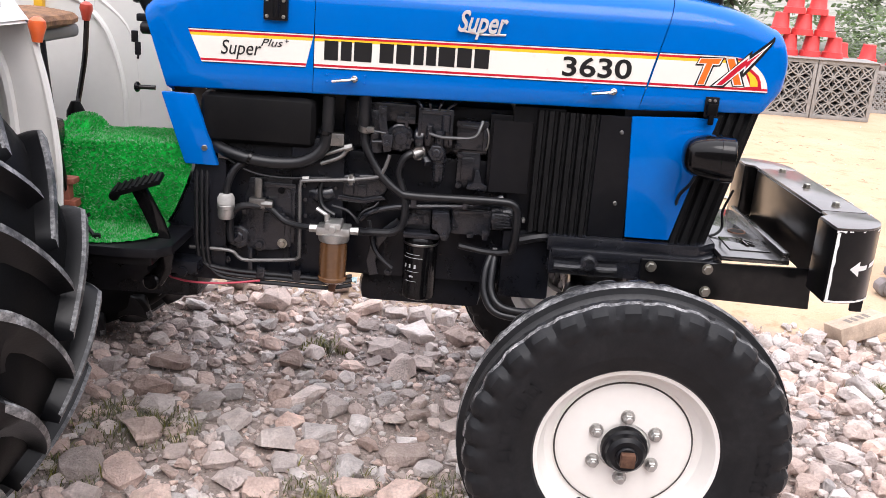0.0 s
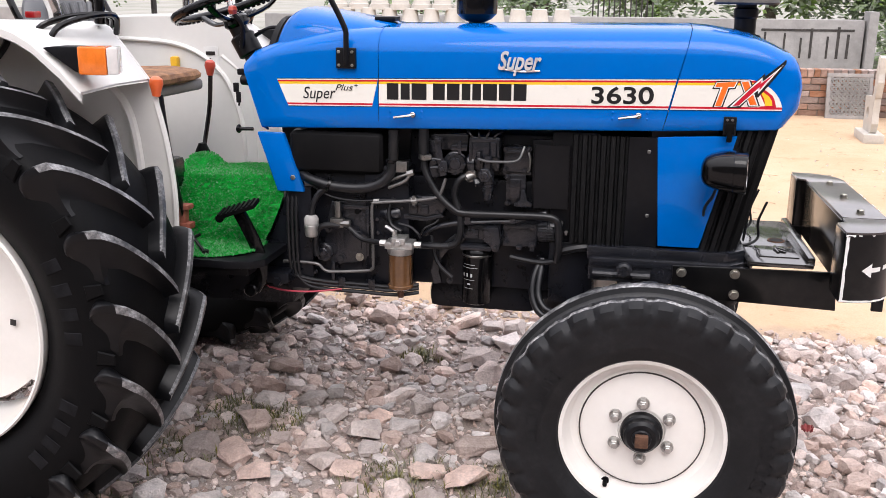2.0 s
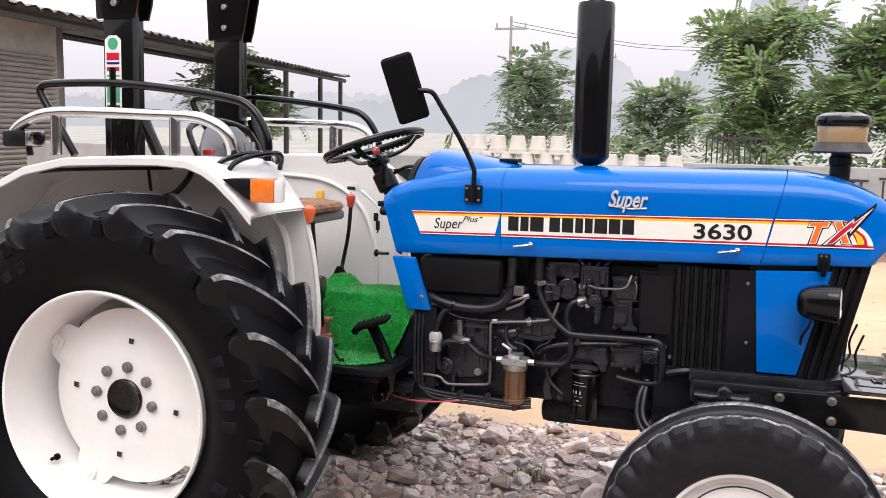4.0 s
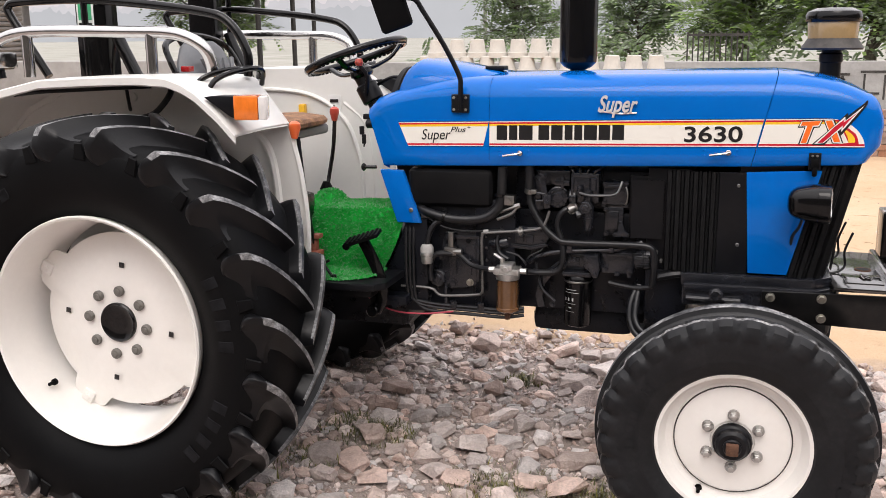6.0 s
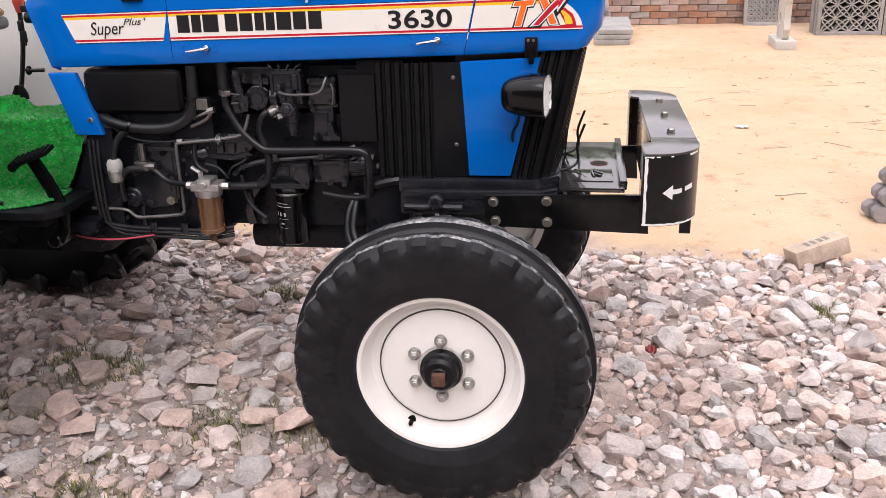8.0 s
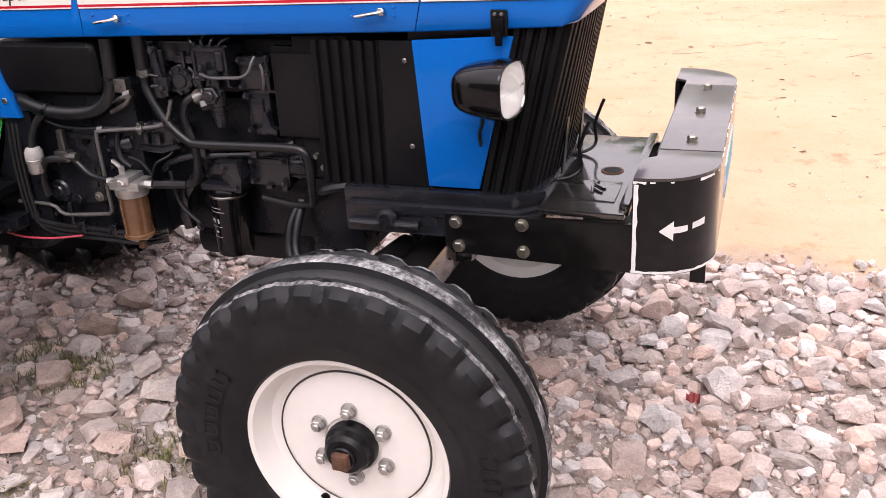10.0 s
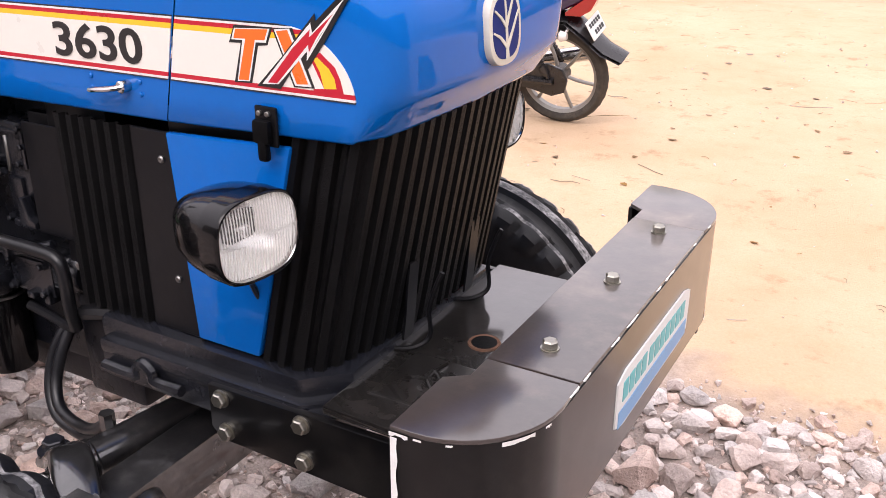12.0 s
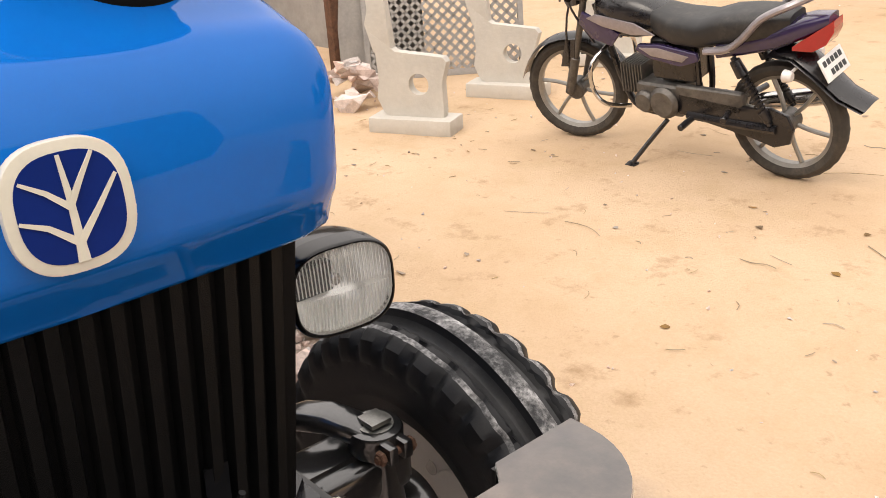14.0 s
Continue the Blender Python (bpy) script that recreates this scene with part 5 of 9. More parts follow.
def lug_shape(sgn):
    """One curved bar from the middle of the tread out to the shoulder, its front flank scooped out like a thumb print."""
    path = []
    for k in range(25):
        u = k / 24
        if u < 0.62:
            v = u / 0.62
            y = -0.012 + 0.212 * v
            r = 0.634 - 0.020 * v ** 3
            th = -0.02 - 0.33 * v ** 0.88
            h = 0.045 - 0.001 * v
            wd = 0.013 + 0.003 * v
            fl = 0.020 + 0.085 * v ** 1.3
        else:
            v = (u - 0.62) / 0.38
            y = 0.200 + 0.0145 * math.sin(v * 1.57)
            r = 0.614 - 0.066 * v
            th = -0.35 - 0.045 * math.sin(v * 2.2) + 0.050 * v ** 3
            h = 0.044 * (1 - v) ** 0.75 + 0.0015
            wd = 0.016 * (1 - 0.65 * v)
            fl = 0.105 * (1 - v ** 2.2) ** 0.5 + 0.004
        path.append((y, r, th, h, wd, fl, u))
    shape = Shape()
    rings = []

    def pos(y, r, th):
        return Vector((r * math.sin(th), y, r * math.cos(th)))
    for k, (y, r, th, h, wd, fl, u) in enumerate(path):
        radial = Vector((math.sin(th), 0, math.cos(th)))
        turn = max(0.0, (u - 0.52) / 0.48)
        out = (radial * (1 - turn) + Vector((0, 1, 0)) * (0.9 * turn)).normalized() if turn else radial
        side = Vector((math.cos(th), 0, -math.sin(th)))
        fwd = (side + Vector((0, 1, 0)) * 0.55 * (1 - turn) * (u > 0.05)).normalized() if turn < 1 else side
        c = pos(y, r, th)
        ring = [c - side * (wd + 0.010) - out * 0.012, c - side * (wd + 0.003) + out * h * 0.80, c - side * wd * 0.9 + out * h, c + side * wd * 0.55 + out * h]
        for q in (0.05, 0.14, 0.26, 0.40, 0.55, 0.70, 0.85, 1.0):
            a = th + (wd * 0.55 + fl * q) / r
            base = pos(y, r, a)
            drop = h * ((1 - q) ** 2.4) - 0.004 * math.sin(q * math.pi) - 0.006 * q
            ring.append(base + out * drop)
        rings.append(ring)
    if sgn < 0:
        rings = [[Vector((p.x, -p.y, p.z)) for p in r] for r in rings]
    return shape.loft(rings)


lug_meshes = []
for sgn in (1, -1):
    me = mesh_of(lug_shape(sgn), "lug", LUGSIDE, 42)
    me.materials.append(LUGTOP)
    for p in me.polygons:
        if p.index < 24 * 12 and p.index % 12 in (1, 2) and p.index // 12 < 17:
            p.material_index = 1
    lug_meshes.append(me)
side_mark_mesh = mesh_of(Shape().loft([[Vector((x, -0.2135, z)) for x, z in ((-0.020, 0.556), (0.022, 0.552), (0.013, 0.606), (-0.016, 0.606))], [Vector((x, -0.2175, z)) for x, z in ((-0.017, 0.559), (0.018, 0.556), (0.010, 0.603), (-0.013, 0.603))]]), "side_mark", RUBBER)
s = Shape()
s.lathe([(0.368, 0.140), (0.374, 0.158), (0.377, 0.176), (0.372, 0.182), (0.365, 0.178), (0.361, 0.164), (0.354, 0.12), (0.348, 0.04), (0.334, -0.02), (0.330, -0.06)], (0, 0, 0), (0, -1, 0), 96)
s.lathe([(0.330, -0.05), (0.345, -0.06), (0.372, -0.118), (0.390, -0.146), (0.380, -0.15), (0.33, -0.05)], (0, 0, 0), (0, -1, 0), 96)
rear_rim_mesh = mesh_of(s, "rear_rim", CREAM, 30)
# dished disc with cut-away sides and rim lugs
s = Shape()
rings = []
for r0, h, cut in ((0.0, 0.012, 0), (0.075, 0.012, 0), (0.12, 0.014, 0), (0.165, 0.012, 0), (0.20, 0.004, 0), (0.245, -0.012, 1), (0.268, -0.018, 1), (0.268, -0.026, 1), (0.20, -0.008, 0), (0.0, 0.0, 0)):
    ring = []
    for k in range(96):
        a = 2 * math.pi * k / 96
        rr = r0 if r0 > 0 else 1e-4
        if cut:
            q = abs(((math.degrees(a) + 22.5) % 90) - 45)
            rr = r0 + (0.078 if q < 10 else 0.078 - 0.052 * min(1, (q - 10) / 5))
        ring.append(Vector((rr * math.sin(a), -h, rr * math.cos(a))))
    rings.append(ring)
s.loft(rings, caps=(False, False))
rear_disc_mesh = mesh_of(s, "wheel_disc", CREAM, 30)
rear_cap_mesh = mesh_of(Shape().lathe([(0.066, 0.010), (0.066, 0.020), (0.062, 0.024), (0.056, 0.020), (0.03, 0.018), (0.0, 0.018)], (0, 0, 0), (0, -1, 0), 40), "hub_cap", BLACKG)
rear_nut_mesh = mesh_of(Shape().cyl((0, -0.012, 0), (0, -0.030, 0), 0.0175, seg=12, bevel=0.004).cyl((0, -0.03, 0), (0, -0.034, 0), 0.010, seg=12, bevel=0.002), "wheel_bolt", mat("dull_grey_bolt", (0.20, 0.19, 0.17), 0.55, 0.3, 0.3, 30))
slot_mesh = mesh_of(Shape().box((-0.009, -0.0145, -0.009), (0.009, -0.0125, 0.009), 0.001), "disc_slot", D_BLK)
clamp_mesh = mesh_of(Shape().box((-0.022, 0.0, 0.300), (0.022, 0.03, 0.345), 0.008).cyl((0, 0.005, 0.322), (0, -0.006, 0.322), 0.011, seg=8, bevel=0.003), "rim_clamp", CREAM)
LETTER = mat("worn_letter_rubber", (0.014, 0.014, 0.016), 0.7, 0, 0.6, 30, spec=0.1)
rear_letters = []
for a0, n, r in ((66, 4, 0.492), (112, 4, 0.492), (300, 5, 0.505), (330, 1, 0.50)):
    for k in range(n):
        a = radians(a0 + k * 7.6)
        c = Vector((math.sin(a) * r, -0.2150, math.cos(a) * r))
        t, u = Vector((math.cos(a), 0, -math.sin(a))), Vector((math.sin(a), 0, math.cos(a)))
        hh, ww = (0.031, 0.017) if r < 0.5 else (0.020, 0.016)
        q = [c - t * ww - u * hh * 0.8, c + t * ww - u * hh * 0.8, c + t * ww + u * hh * 0.8, c - t * ww + u * hh * 0.8]
        n_ = Vector((0, -0.0012, 0))
        rear_letters.append(mesh_of(Shape().loft([q, [v + n_ - (v - c) * 0.1 for v in q]]), "side_letter", LETTER))

RW = (-1.474, 1.880, 0.663)
NLUG = 20
LUG_TURN = 0.055


def rear_wheel(y, flip):
    M = Matrix.Translation((RW[0], y, RW[2])) @ (Matrix.Diagonal((1, -1, 1, 1)) if flip else Matrix())
    rim = child("rear_wheel", rear_rim_mesh, tractor, M)
    child("tyre", rear_tyre_mesh, rim)
    for me in rear_letters:
        child("side_letter", me, rim)
    D = Matrix.Translation((0, -0.030, 0)) @ Matrix.Rotation(radians(8), 4, "Y")
    child("wheel_disc", rear_disc_mesh, rim, D)
    child("hub_cap", rear_cap_mesh, rim, D)
    for k in range(8):
        a = radians(45 * k)
        child("wheel_bolt", rear_nut_mesh, rim, D @ Matrix.Translation((0.108 * math.sin(a), 0, 0.108 * math.cos(a))))
    for k in range(4):
        child("disc_slot", slot_mesh, rim, D @ Matrix.Rotation(radians(90 * k), 4, "Y") @ Matrix.Translation((0, 0, 0.195)))
        child("rim_clamp", clamp_mesh, rim, D @ Matrix.Rotation(radians(90 * k + 22), 4, "Y"))
    child("valve", valve_mesh, rim, Matrix.Translation((-0.25, -0.06, -0.22)))
    for k in range(NLUG):
        for j, me in enumerate(lug_meshes):
            child("lug", me, rim, Matrix.Rotation(2 * math.pi * (k + 0.5 * j) / NLUG + LUG_TURN, 4, "Y"))
        child("side_mark", side_mark_mesh, rim, Matrix.Rotation(2 * math.pi * (k + 0.5) / NLUG + LUG_TURN - 0.46, 4, "Y"))


rear_wheel(RW[1], False)
rear_wheel(mirror_y(RW[1]), True)

# ---- front axle ----
s = Shape().box((0.415, CY - 0.50, 0.545), (0.495, CY + 0.50, 0.635), 0.010)
s.box((0.37, CY - 0.12, 0.56), (0.54, CY + 0.12, 0.71), 0.02)
part("front_axle", s, AXLEM, tractor)
for side in (1, -1):
    def sy(y):
        return y if side == 1 else mirror_y(y)
    yk = sy(2.158)
    s = Shape().lathe([(0.0, 0.0), (0.066, 0.0), (0.064, 0.03), (0.054, 0.09), (0.046, 0.15), (0.040, 0.20), (0.040, 0.222), (0.0, 0.222)], (0.470, yk, 0.405), (0.06, 0.0, 1), 30)
    part("kingpin", s, AXLEM, tractor)
    s = Shape().lathe([(0.0, 0.0), (0.045, 0.0), (0.047, 0.004), (0.047, 0.036), (0.044, 0.042), (0.034, 0.044), (0.0, 0.044)], (0.488, yk, 0.628), (0.06, 0.0, 1), 32)
    s.box((0.520, yk - 0.024, 0.632), (0.560, yk - 0.005, 0.664), 0.006).box((0.520, yk + 0.005, 0.632), (0.560, yk + 0.024, 0.664), 0.006)
    part("arm_boss", s, AXLEM, tractor)
    part("clamp_bolt", Shape().cyl((0.545, yk - 0.040, 0.646), (0.545, yk + 0.036, 0.646), 0.007, seg=12).cyl((0.545, yk - 0.036, 0.646), (0.545, yk - 0.026, 0.646), 0.013, seg=6, bevel=0.002).cyl((0.545, yk + 0.026, 0.646), (0.545, yk + 0.034, 0.646), 0.013, seg=6, bevel=0.002), RUST, tractor)
    part("king_nut", Shape().cyl((0.4905, yk, 0.672), (0.491, yk, 0.676), 0.031, seg=28).box((0.470, yk - 0.020, 0.676), (0.512, yk + 0.020, 0.685), 0.003), STEEL, tractor)
    s = Shape().box((0.405, min(sy(2.10), sy(2.30)), 0.535), (0.520, max(sy(2.10), sy(2.30)), 0.625), 0.030, 4)
    part("axle_end", s, AXLEM, tractor)
    part("stub_axle", Shape().cyl((0.46, sy(2.05), 0.43), (0.46, sy(2.20), 0.43), 0.045, bevel=0.006), BLACKG, tractor)
    part("hub_drum", Shape().lathe([(0.0, 0.0), (0.052, 0.0), (0.060, 0.008), (0.075, 0.020), (0.088, 0.050), (0.090, 0.062), (0.0, 0.066)], (0.46, sy(2.125), 0.43), (0, -side, 0), 32), AXLEM, tractor)
    rings = []
    for x, y, z, hw, hh in ((0.500, 2.160, 0.648, 0.030, 0.020), (0.468, 2.180, 0.664, 0.033, 0.021), (0.430, 2.205, 0.678, 0.034, 0.020), (0.390, 2.230, 0.676, 0.033, 0.019), (0.355, 2.248, 0.658, 0.032, 0.018), (0.328, 2.258, 0.632, 0.032, 0.016), (0.305, 2.262, 0.622, 0.030, 0.014)):
        rings.append([Vector((x + a * hw * 0.5, sy(y) + a * hw * 0.82 * side, z + b * hh)) for a, b in plaque(1.0, 1.0, 16, 3.0)])
    part("steering_arm", Shape().loft(rings), AXLEM, tractor, angle=40)
    part("ball_joint", Shape().cyl((0.312, sy(2.260), 0.575), (0.312, sy(2.260), 0.64), 0.020, bevel=0.004).cyl((0.312, sy(2.260), 0.636), (0.312, sy(2.260), 0.644), 0.026, seg=20).cyl((0.312, sy(2.260), 0.644), (0.312, sy(2.260), 0.662), 0.017, seg=6, bevel=0.002), ENGINE2, tractor)
    part("tie_rod", Shape().tube([(0.312, sy(2.26), 0.595), (0.35, sy(2.40), 0.60), (0.40, CY - 0.02 * side, 0.61)], 0.014, 10), BLACK, tractor)
    part("ram_rod", Shape().cyl((0.285, sy(2.175), 0.600), (0.345, sy(2.30), 0.604), 0.0125, seg=16), CHROME, tractor)
    s = Shape().cyl((0.338, sy(2.292), 0.604), (0.385, sy(2.53), 0.610), 0.034, bevel=0.006, seg=28).cyl((0.334, sy(2.280), 0.604), (0.342, sy(2.305), 0.604), 0.038, bevel=0.004, seg=28)
    s.cyl((0.325, sy(2.355), 0.63), (0.325, sy(2.355), 0.66), 0.013, seg=6)
    part("steering_ram", s, AXLEM, tractor)


# ---- engine and gearbox ----
part("engine_block", Shape().box((-0.30, 2.50, 0.62), (0.21, 2.90, 0.98), 0.02), ENGINE, tractor)
part("cylinder_head", Shape().box((-0.30, 2.52, 0.982), (0.21, 2.88, 1.12), 0.015), ENGINE, tractor)
part("crankcase_skirt", Shape().box((-0.20, 2.55, 0.575), (0.16, 2.85, 0.618), 0.015), ENGINE, tractor)
s = Shape().box((-0.70, 2.46, 0.60), (-0.30, 2.92, 1.00), 0.03).box((-0.62, 2.455, 0.66), (-0.44, 2.47, 0.80), 0.01)
s.box((-0.43, 2.44, 0.60), (-0.28, 2.93, 1.02), 0.02)
part("clutch_housing", s, ENGINE, tractor)
s = Shape().box((-1.50, 2.46, 0.52), (-0.68, 2.92, 0.86), 0.04).box((-1.75, 2.42, 0.50), (-1.25, 2.96, 0.92), 0.06)
s.cyl((-1.47, 2.12, 0.69), (-1.47, 3.25, 0.69), 0.11, bevel=0.01, seg=28)
part("gearbox", s, ENGINE, tractor)
part("sump", Shape().box((-0.24, 2.54, 0.525), (0.12, 2.84, 0.62), 0.035), ENGINE, tractor)
def strap_line(pts, w):
    """Outline of a flat bar of even width along points."""
    left, right = [], []
    for i, p in enumerate(pts):
        a, b = Vector(pts[max(i - 1, 0)]), Vector(pts[min(i + 1, len(pts) - 1)])
        d = (b - a).normalized()
        left.append((p[0] - d.y * w / 2, p[1] + d.x * w / 2))
        right.append((p[0] + d.y * w / 2, p[1] - d.x * w / 2))
    return left + right[::-1]


# filler box added to block light leaking through under the bonnet
part("bulkhead", Shape().box((-0.69, 2.56, 1.00), (-0.22, 2.80, 1.34), 0.01), ENGINE, tractor)
# plastic tank behind the flap
part("black_tank", Shape().box((-0.672, 2.425, 0.985), (-0.362, 2.93, 1.122), 0.030, 3), mat("tank_plastic", (0.0040, 0.0041, 0.0048), 0.45, 0, 0.15, 9, bump=0.05, bscale=200, dust=0.015, spec=0.16), tractor)
part("tank_hose", Shape().tube([(-0.330, 2.44, 1.13), (-0.332, 2.435, 1.04), (-0.345, 2.43, 0.985), (-0.40, 2.425, 0.95), (-0.50, 2.42, 0.945), (-0.59, 2.425, 0.962), (-0.64, 2.452, 0.978), (-0.68, 2.49, 0.99)], 0.017, 12), HOSE, tractor)
part("hose_clip", Shape().box((-0.325, 2.425, 1.0), (-0.285, 2.45, 1.035), 0.004).cyl((-0.305, 2.42, 1.018), (-0.305, 2.432, 1.018), 0.008, seg=6), STEEL, tractor)
# long hose and pipes in front of the block
part("coolant_pipe", Shape().tube([(-0.235, 2.44, 1.14), (-0.232, 2.435, 1.04), (-0.225, 2.43, 1.00), (-0.185, 2.425, 0.935), (-0.135, 2.42, 0.892), (-0.10, 2.42, 0.882), (0.02, 2.42, 0.883), (0.14, 2.42, 0.884), (0.178, 2.42, 0.878), (0.190, 2.42, 0.855), (0.192, 2.42, 0.79), (0.186, 2.43, 0.745)], 0.0115, 12), HOSE, tractor)
part("hose_clamp", Shape().cyl((-0.233, 2.436, 1.045), (-0.230, 2.434, 1.060), 0.019, seg=16).box((-0.226, 2.412, 1.046), (-0.206, 2.43, 1.060), 0.003), STEEL, tractor)
part("upper_hose", Shape().tube([(-0.236, 2.44, 1.15), (-0.234, 2.436, 1.05)], 0.017, 12), HOSE, tractor)
part("fuel_line", Shape().tube([(-0.215, 2.42, 0.775), (-0.15, 2.418, 0.775), (-0.120, 2.418, 0.795), (-0.112, 2.42, 0.84), (-0.118, 2.425, 0.885), (-0.135, 2.43, 0.94), (-0.12, 2.43, 0.985), (-0.085, 2.44, 1.0)], 0.0105, 10), HOSE, tractor)
part("banjo", Shape().cyl((-0.10, 2.43, 0.99), (-0.07, 2.44, 1.005), 0.015, seg=12, bevel=0.003).cyl((-0.085, 2.425, 0.997), (-0.085, 2.45, 1.0), 0.018, seg=12), STEEL, tractor)
part("steel_pipe", Shape().tube([(-0.162, 2.425, 0.988), (-0.176, 2.42, 0.945), (-0.195, 2.42, 0.926), (-0.268, 2.42, 0.914), (-0.382, 2.42, 0.902), (-0.396, 2.42, 0.893), (-0.398, 2.42, 0.85), (-0.395, 2.42, 0.705), (-0.400, 2.42, 0.684), (-0.420, 2.42, 0.676), (-0.535, 2.42, 0.666), (-0.562, 2.42, 0.672), (-0.590, 2.42, 0.690), (-0.70, 2.425, 0.690)], 0.0052, 8), mat("grey_pipe", (0.17, 0.165, 0.16), 0.35, 0.5, 0.3, 30), tractor)
part("thin_pipe", Shape().tube([(-0.60, 2.432, 0.945), (-0.53, 2.428, 0.912), (-0.44, 2.426, 0.904), (-0.34, 2.426, 0.912), (-0.27, 2.43, 0.905)], 0.0035, 8), HOSE, tractor)
part("pipe_union", Shape().cyl((-0.268, 2.42, 0.9135), (-0.252, 2.42, 0.9155), 0.010, seg=6).box((-0.266, 2.412, 0.900), (-0.256, 2.432, 0.930), 0.002), STEEL, tractor)
part("pipe_union", Shape().cyl((-0.392, 2.424, 0.906), (-0.374, 2.424, 0.908), 0.0075, seg=6), STEEL, tractor)
for k, (dx, zz) in enumerate(((-0.030, 0.0), (-0.016, -0.012), (-0.002, -0.026))):
    part("brake_pipe", Shape().tube([(-0.652 + dx, 2.45, 0.95), (-0.650 + dx, 2.432, 0.90), (-0.648 + dx, 2.42, 0.80), (-0.644 + dx, 2.42, 0.68 + zz * 0.5), (-0.62 + dx, 2.42, 0.645 + zz), (-0.56, 2.42, 0.632 + zz), (-0.44, 2.42, 0.630 + zz), (-0.32, 2.42, 0.628 + zz), (-0.25, 2.44, 0.635 + zz)], 0.0065, 8), HOSE, tractor)
part("pink_wire", Shape().tube([(-0.86, 2.42, 0.66), (-0.74, 2.40, 0.606), (-0.62, 2.40, 0.598), (-0.50, 2.41, 0.612)], 0.003, 6), mat("pink_cable", (0.45, 0.05, 0.08), 0.5), tractor)
# fuel filter with its sediment bowl
FX, FY = -0.298, 2.392
head = part("fuel_filter_head", Shape().box((FX - 0.045, FY - 0.032, 0.768), (FX + 0.045, FY + 0.032, 0.792), 0.006).lathe([(0.0, 0.750), (0.040, 0.750), (0.042, 0.756), (0.042, 0.772), (0.0, 0.772)], (FX, FY, 0), (0, 0, 1), 28).box((FX - 0.022, FY - 0.036, 0.785), (FX + 0.022, FY + 0.03, 0.806), 0.005).cyl((FX, FY - 0.034, 0.790), (FX, FY - 0.044, 0.790), 0.011, seg=6, bevel=0.002).cyl((FX - 0.045, FY, 0.780), (FX - 0.066, FY, 0.780), 0.011, seg=6).cyl((FX + 0.045, FY, 0.780), (FX + 0.066, FY, 0.780), 0.011, seg=6).cyl((FX - 0.02, FY, 0.80), (FX - 0.02, FY, 0.822), 0.008, seg=6).tube([(FX - 0.02, FY, 0.818), (FX - 0.05, FY + 0.01, 0.832)], 0.006, 6), ALU, tractor)
part("sediment_bowl", Shape().lathe([(0.037, 0.752), (0.0375, 0.700), (0.036, 0.650), (0.040, 0.648), (0.040, 0.640), (0.030, 0.632), (0.016, 0.628), (0.0, 0.628)], (FX, FY, 0), (0, 0, 1), 32), BOWL, tractor)
part("bowl_drain", Shape().lathe([(0.014, 0.630), (0.010, 0.615), (0.010, 0.605), (0.0, 0.605)], (FX, FY, 0), (0, 0, 1), 14), RUST, tractor)
part("fuel_hose", Shape().tube([(FX - 0.066, FY, 0.780), (-0.43, 2.41, 0.785), (-0.475, 2.42, 0.815), (-0.505, 2.42, 0.83)], 0.0085, 10), HOSE, tractor)
part("fuel_hose", Shape().tube([(FX + 0.066, FY, 0.780), (-0.20, 2.41, 0.775), (-0.15, 2.415, 0.776)], 0.0105, 10), HOSE, tractor)
# small white filter with its hoses
WX = -0.594
part("inline_filter", Shape().lathe([(0.0, 0.785), (0.019, 0.785), (0.022, 0.792), (0.022, 0.812), (0.024, 0.814), (0.024, 0.822), (0.022, 0.824), (0.020, 0.842), (0.016, 0.850), (0.0, 0.850)], (WX, 2.405, 0), (0, 0, 1), 22), ALU, tractor)
part("filter_cap", Shape().lathe([(0.0235, 0.826), (0.0235, 0.842), (0.018, 0.852), (0.008, 0.855), (0.0, 0.855)], (WX, 2.405, 0), (0, 0, 1), 22), mat("milky_plastic", (0.40, 0.39, 0.37), 0.4, 0, 0.2, 20), tractor)
part("filter_hose", Shape().tube([(WX, 2.405, 0.852), (WX + 0.005, 2.41, 0.885), (WX + 0.025, 2.42, 0.925), (WX + 0.06, 2.43, 0.945)], 0.010, 10), HOSE, tractor)
part("filter_hose", Shape().tube([(-0.50, 2.42, 0.822), (-0.55, 2.41, 0.822), (-0.578, 2.41, 0.800), (-0.585, 2.41, 0.755), (-0.580, 2.41, 0.72)], 0.010, 10), HOSE, tractor)
part("filter_bracket", Shape().box((-0.535, 2.41, 0.815), (-0.490, 2.435, 0.845), 0.005).cyl((-0.50, 2.42, 0.83), (-0.47, 2.42, 0.83), 0.012, seg=8).box((-0.52, 2.415, 0.845), (-0.50, 2.43, 0.90), 0.004), STEEL, tractor)
# oil filter can
OX, OY = -0.064, 2.462
oil = part("oil_filter", Shape().lathe([(0.0, 0.768), (0.040, 0.768), (0.046, 0.760), (0.047, 0.745), (0.0475, 0.742), (0.0475, 0.600), (0.045, 0.588), (0.038, 0.584), (0.0, 0.584)], (OX, OY, 0), (0, 0, 1), 40), BLACKG, tractor)
s = Shape()
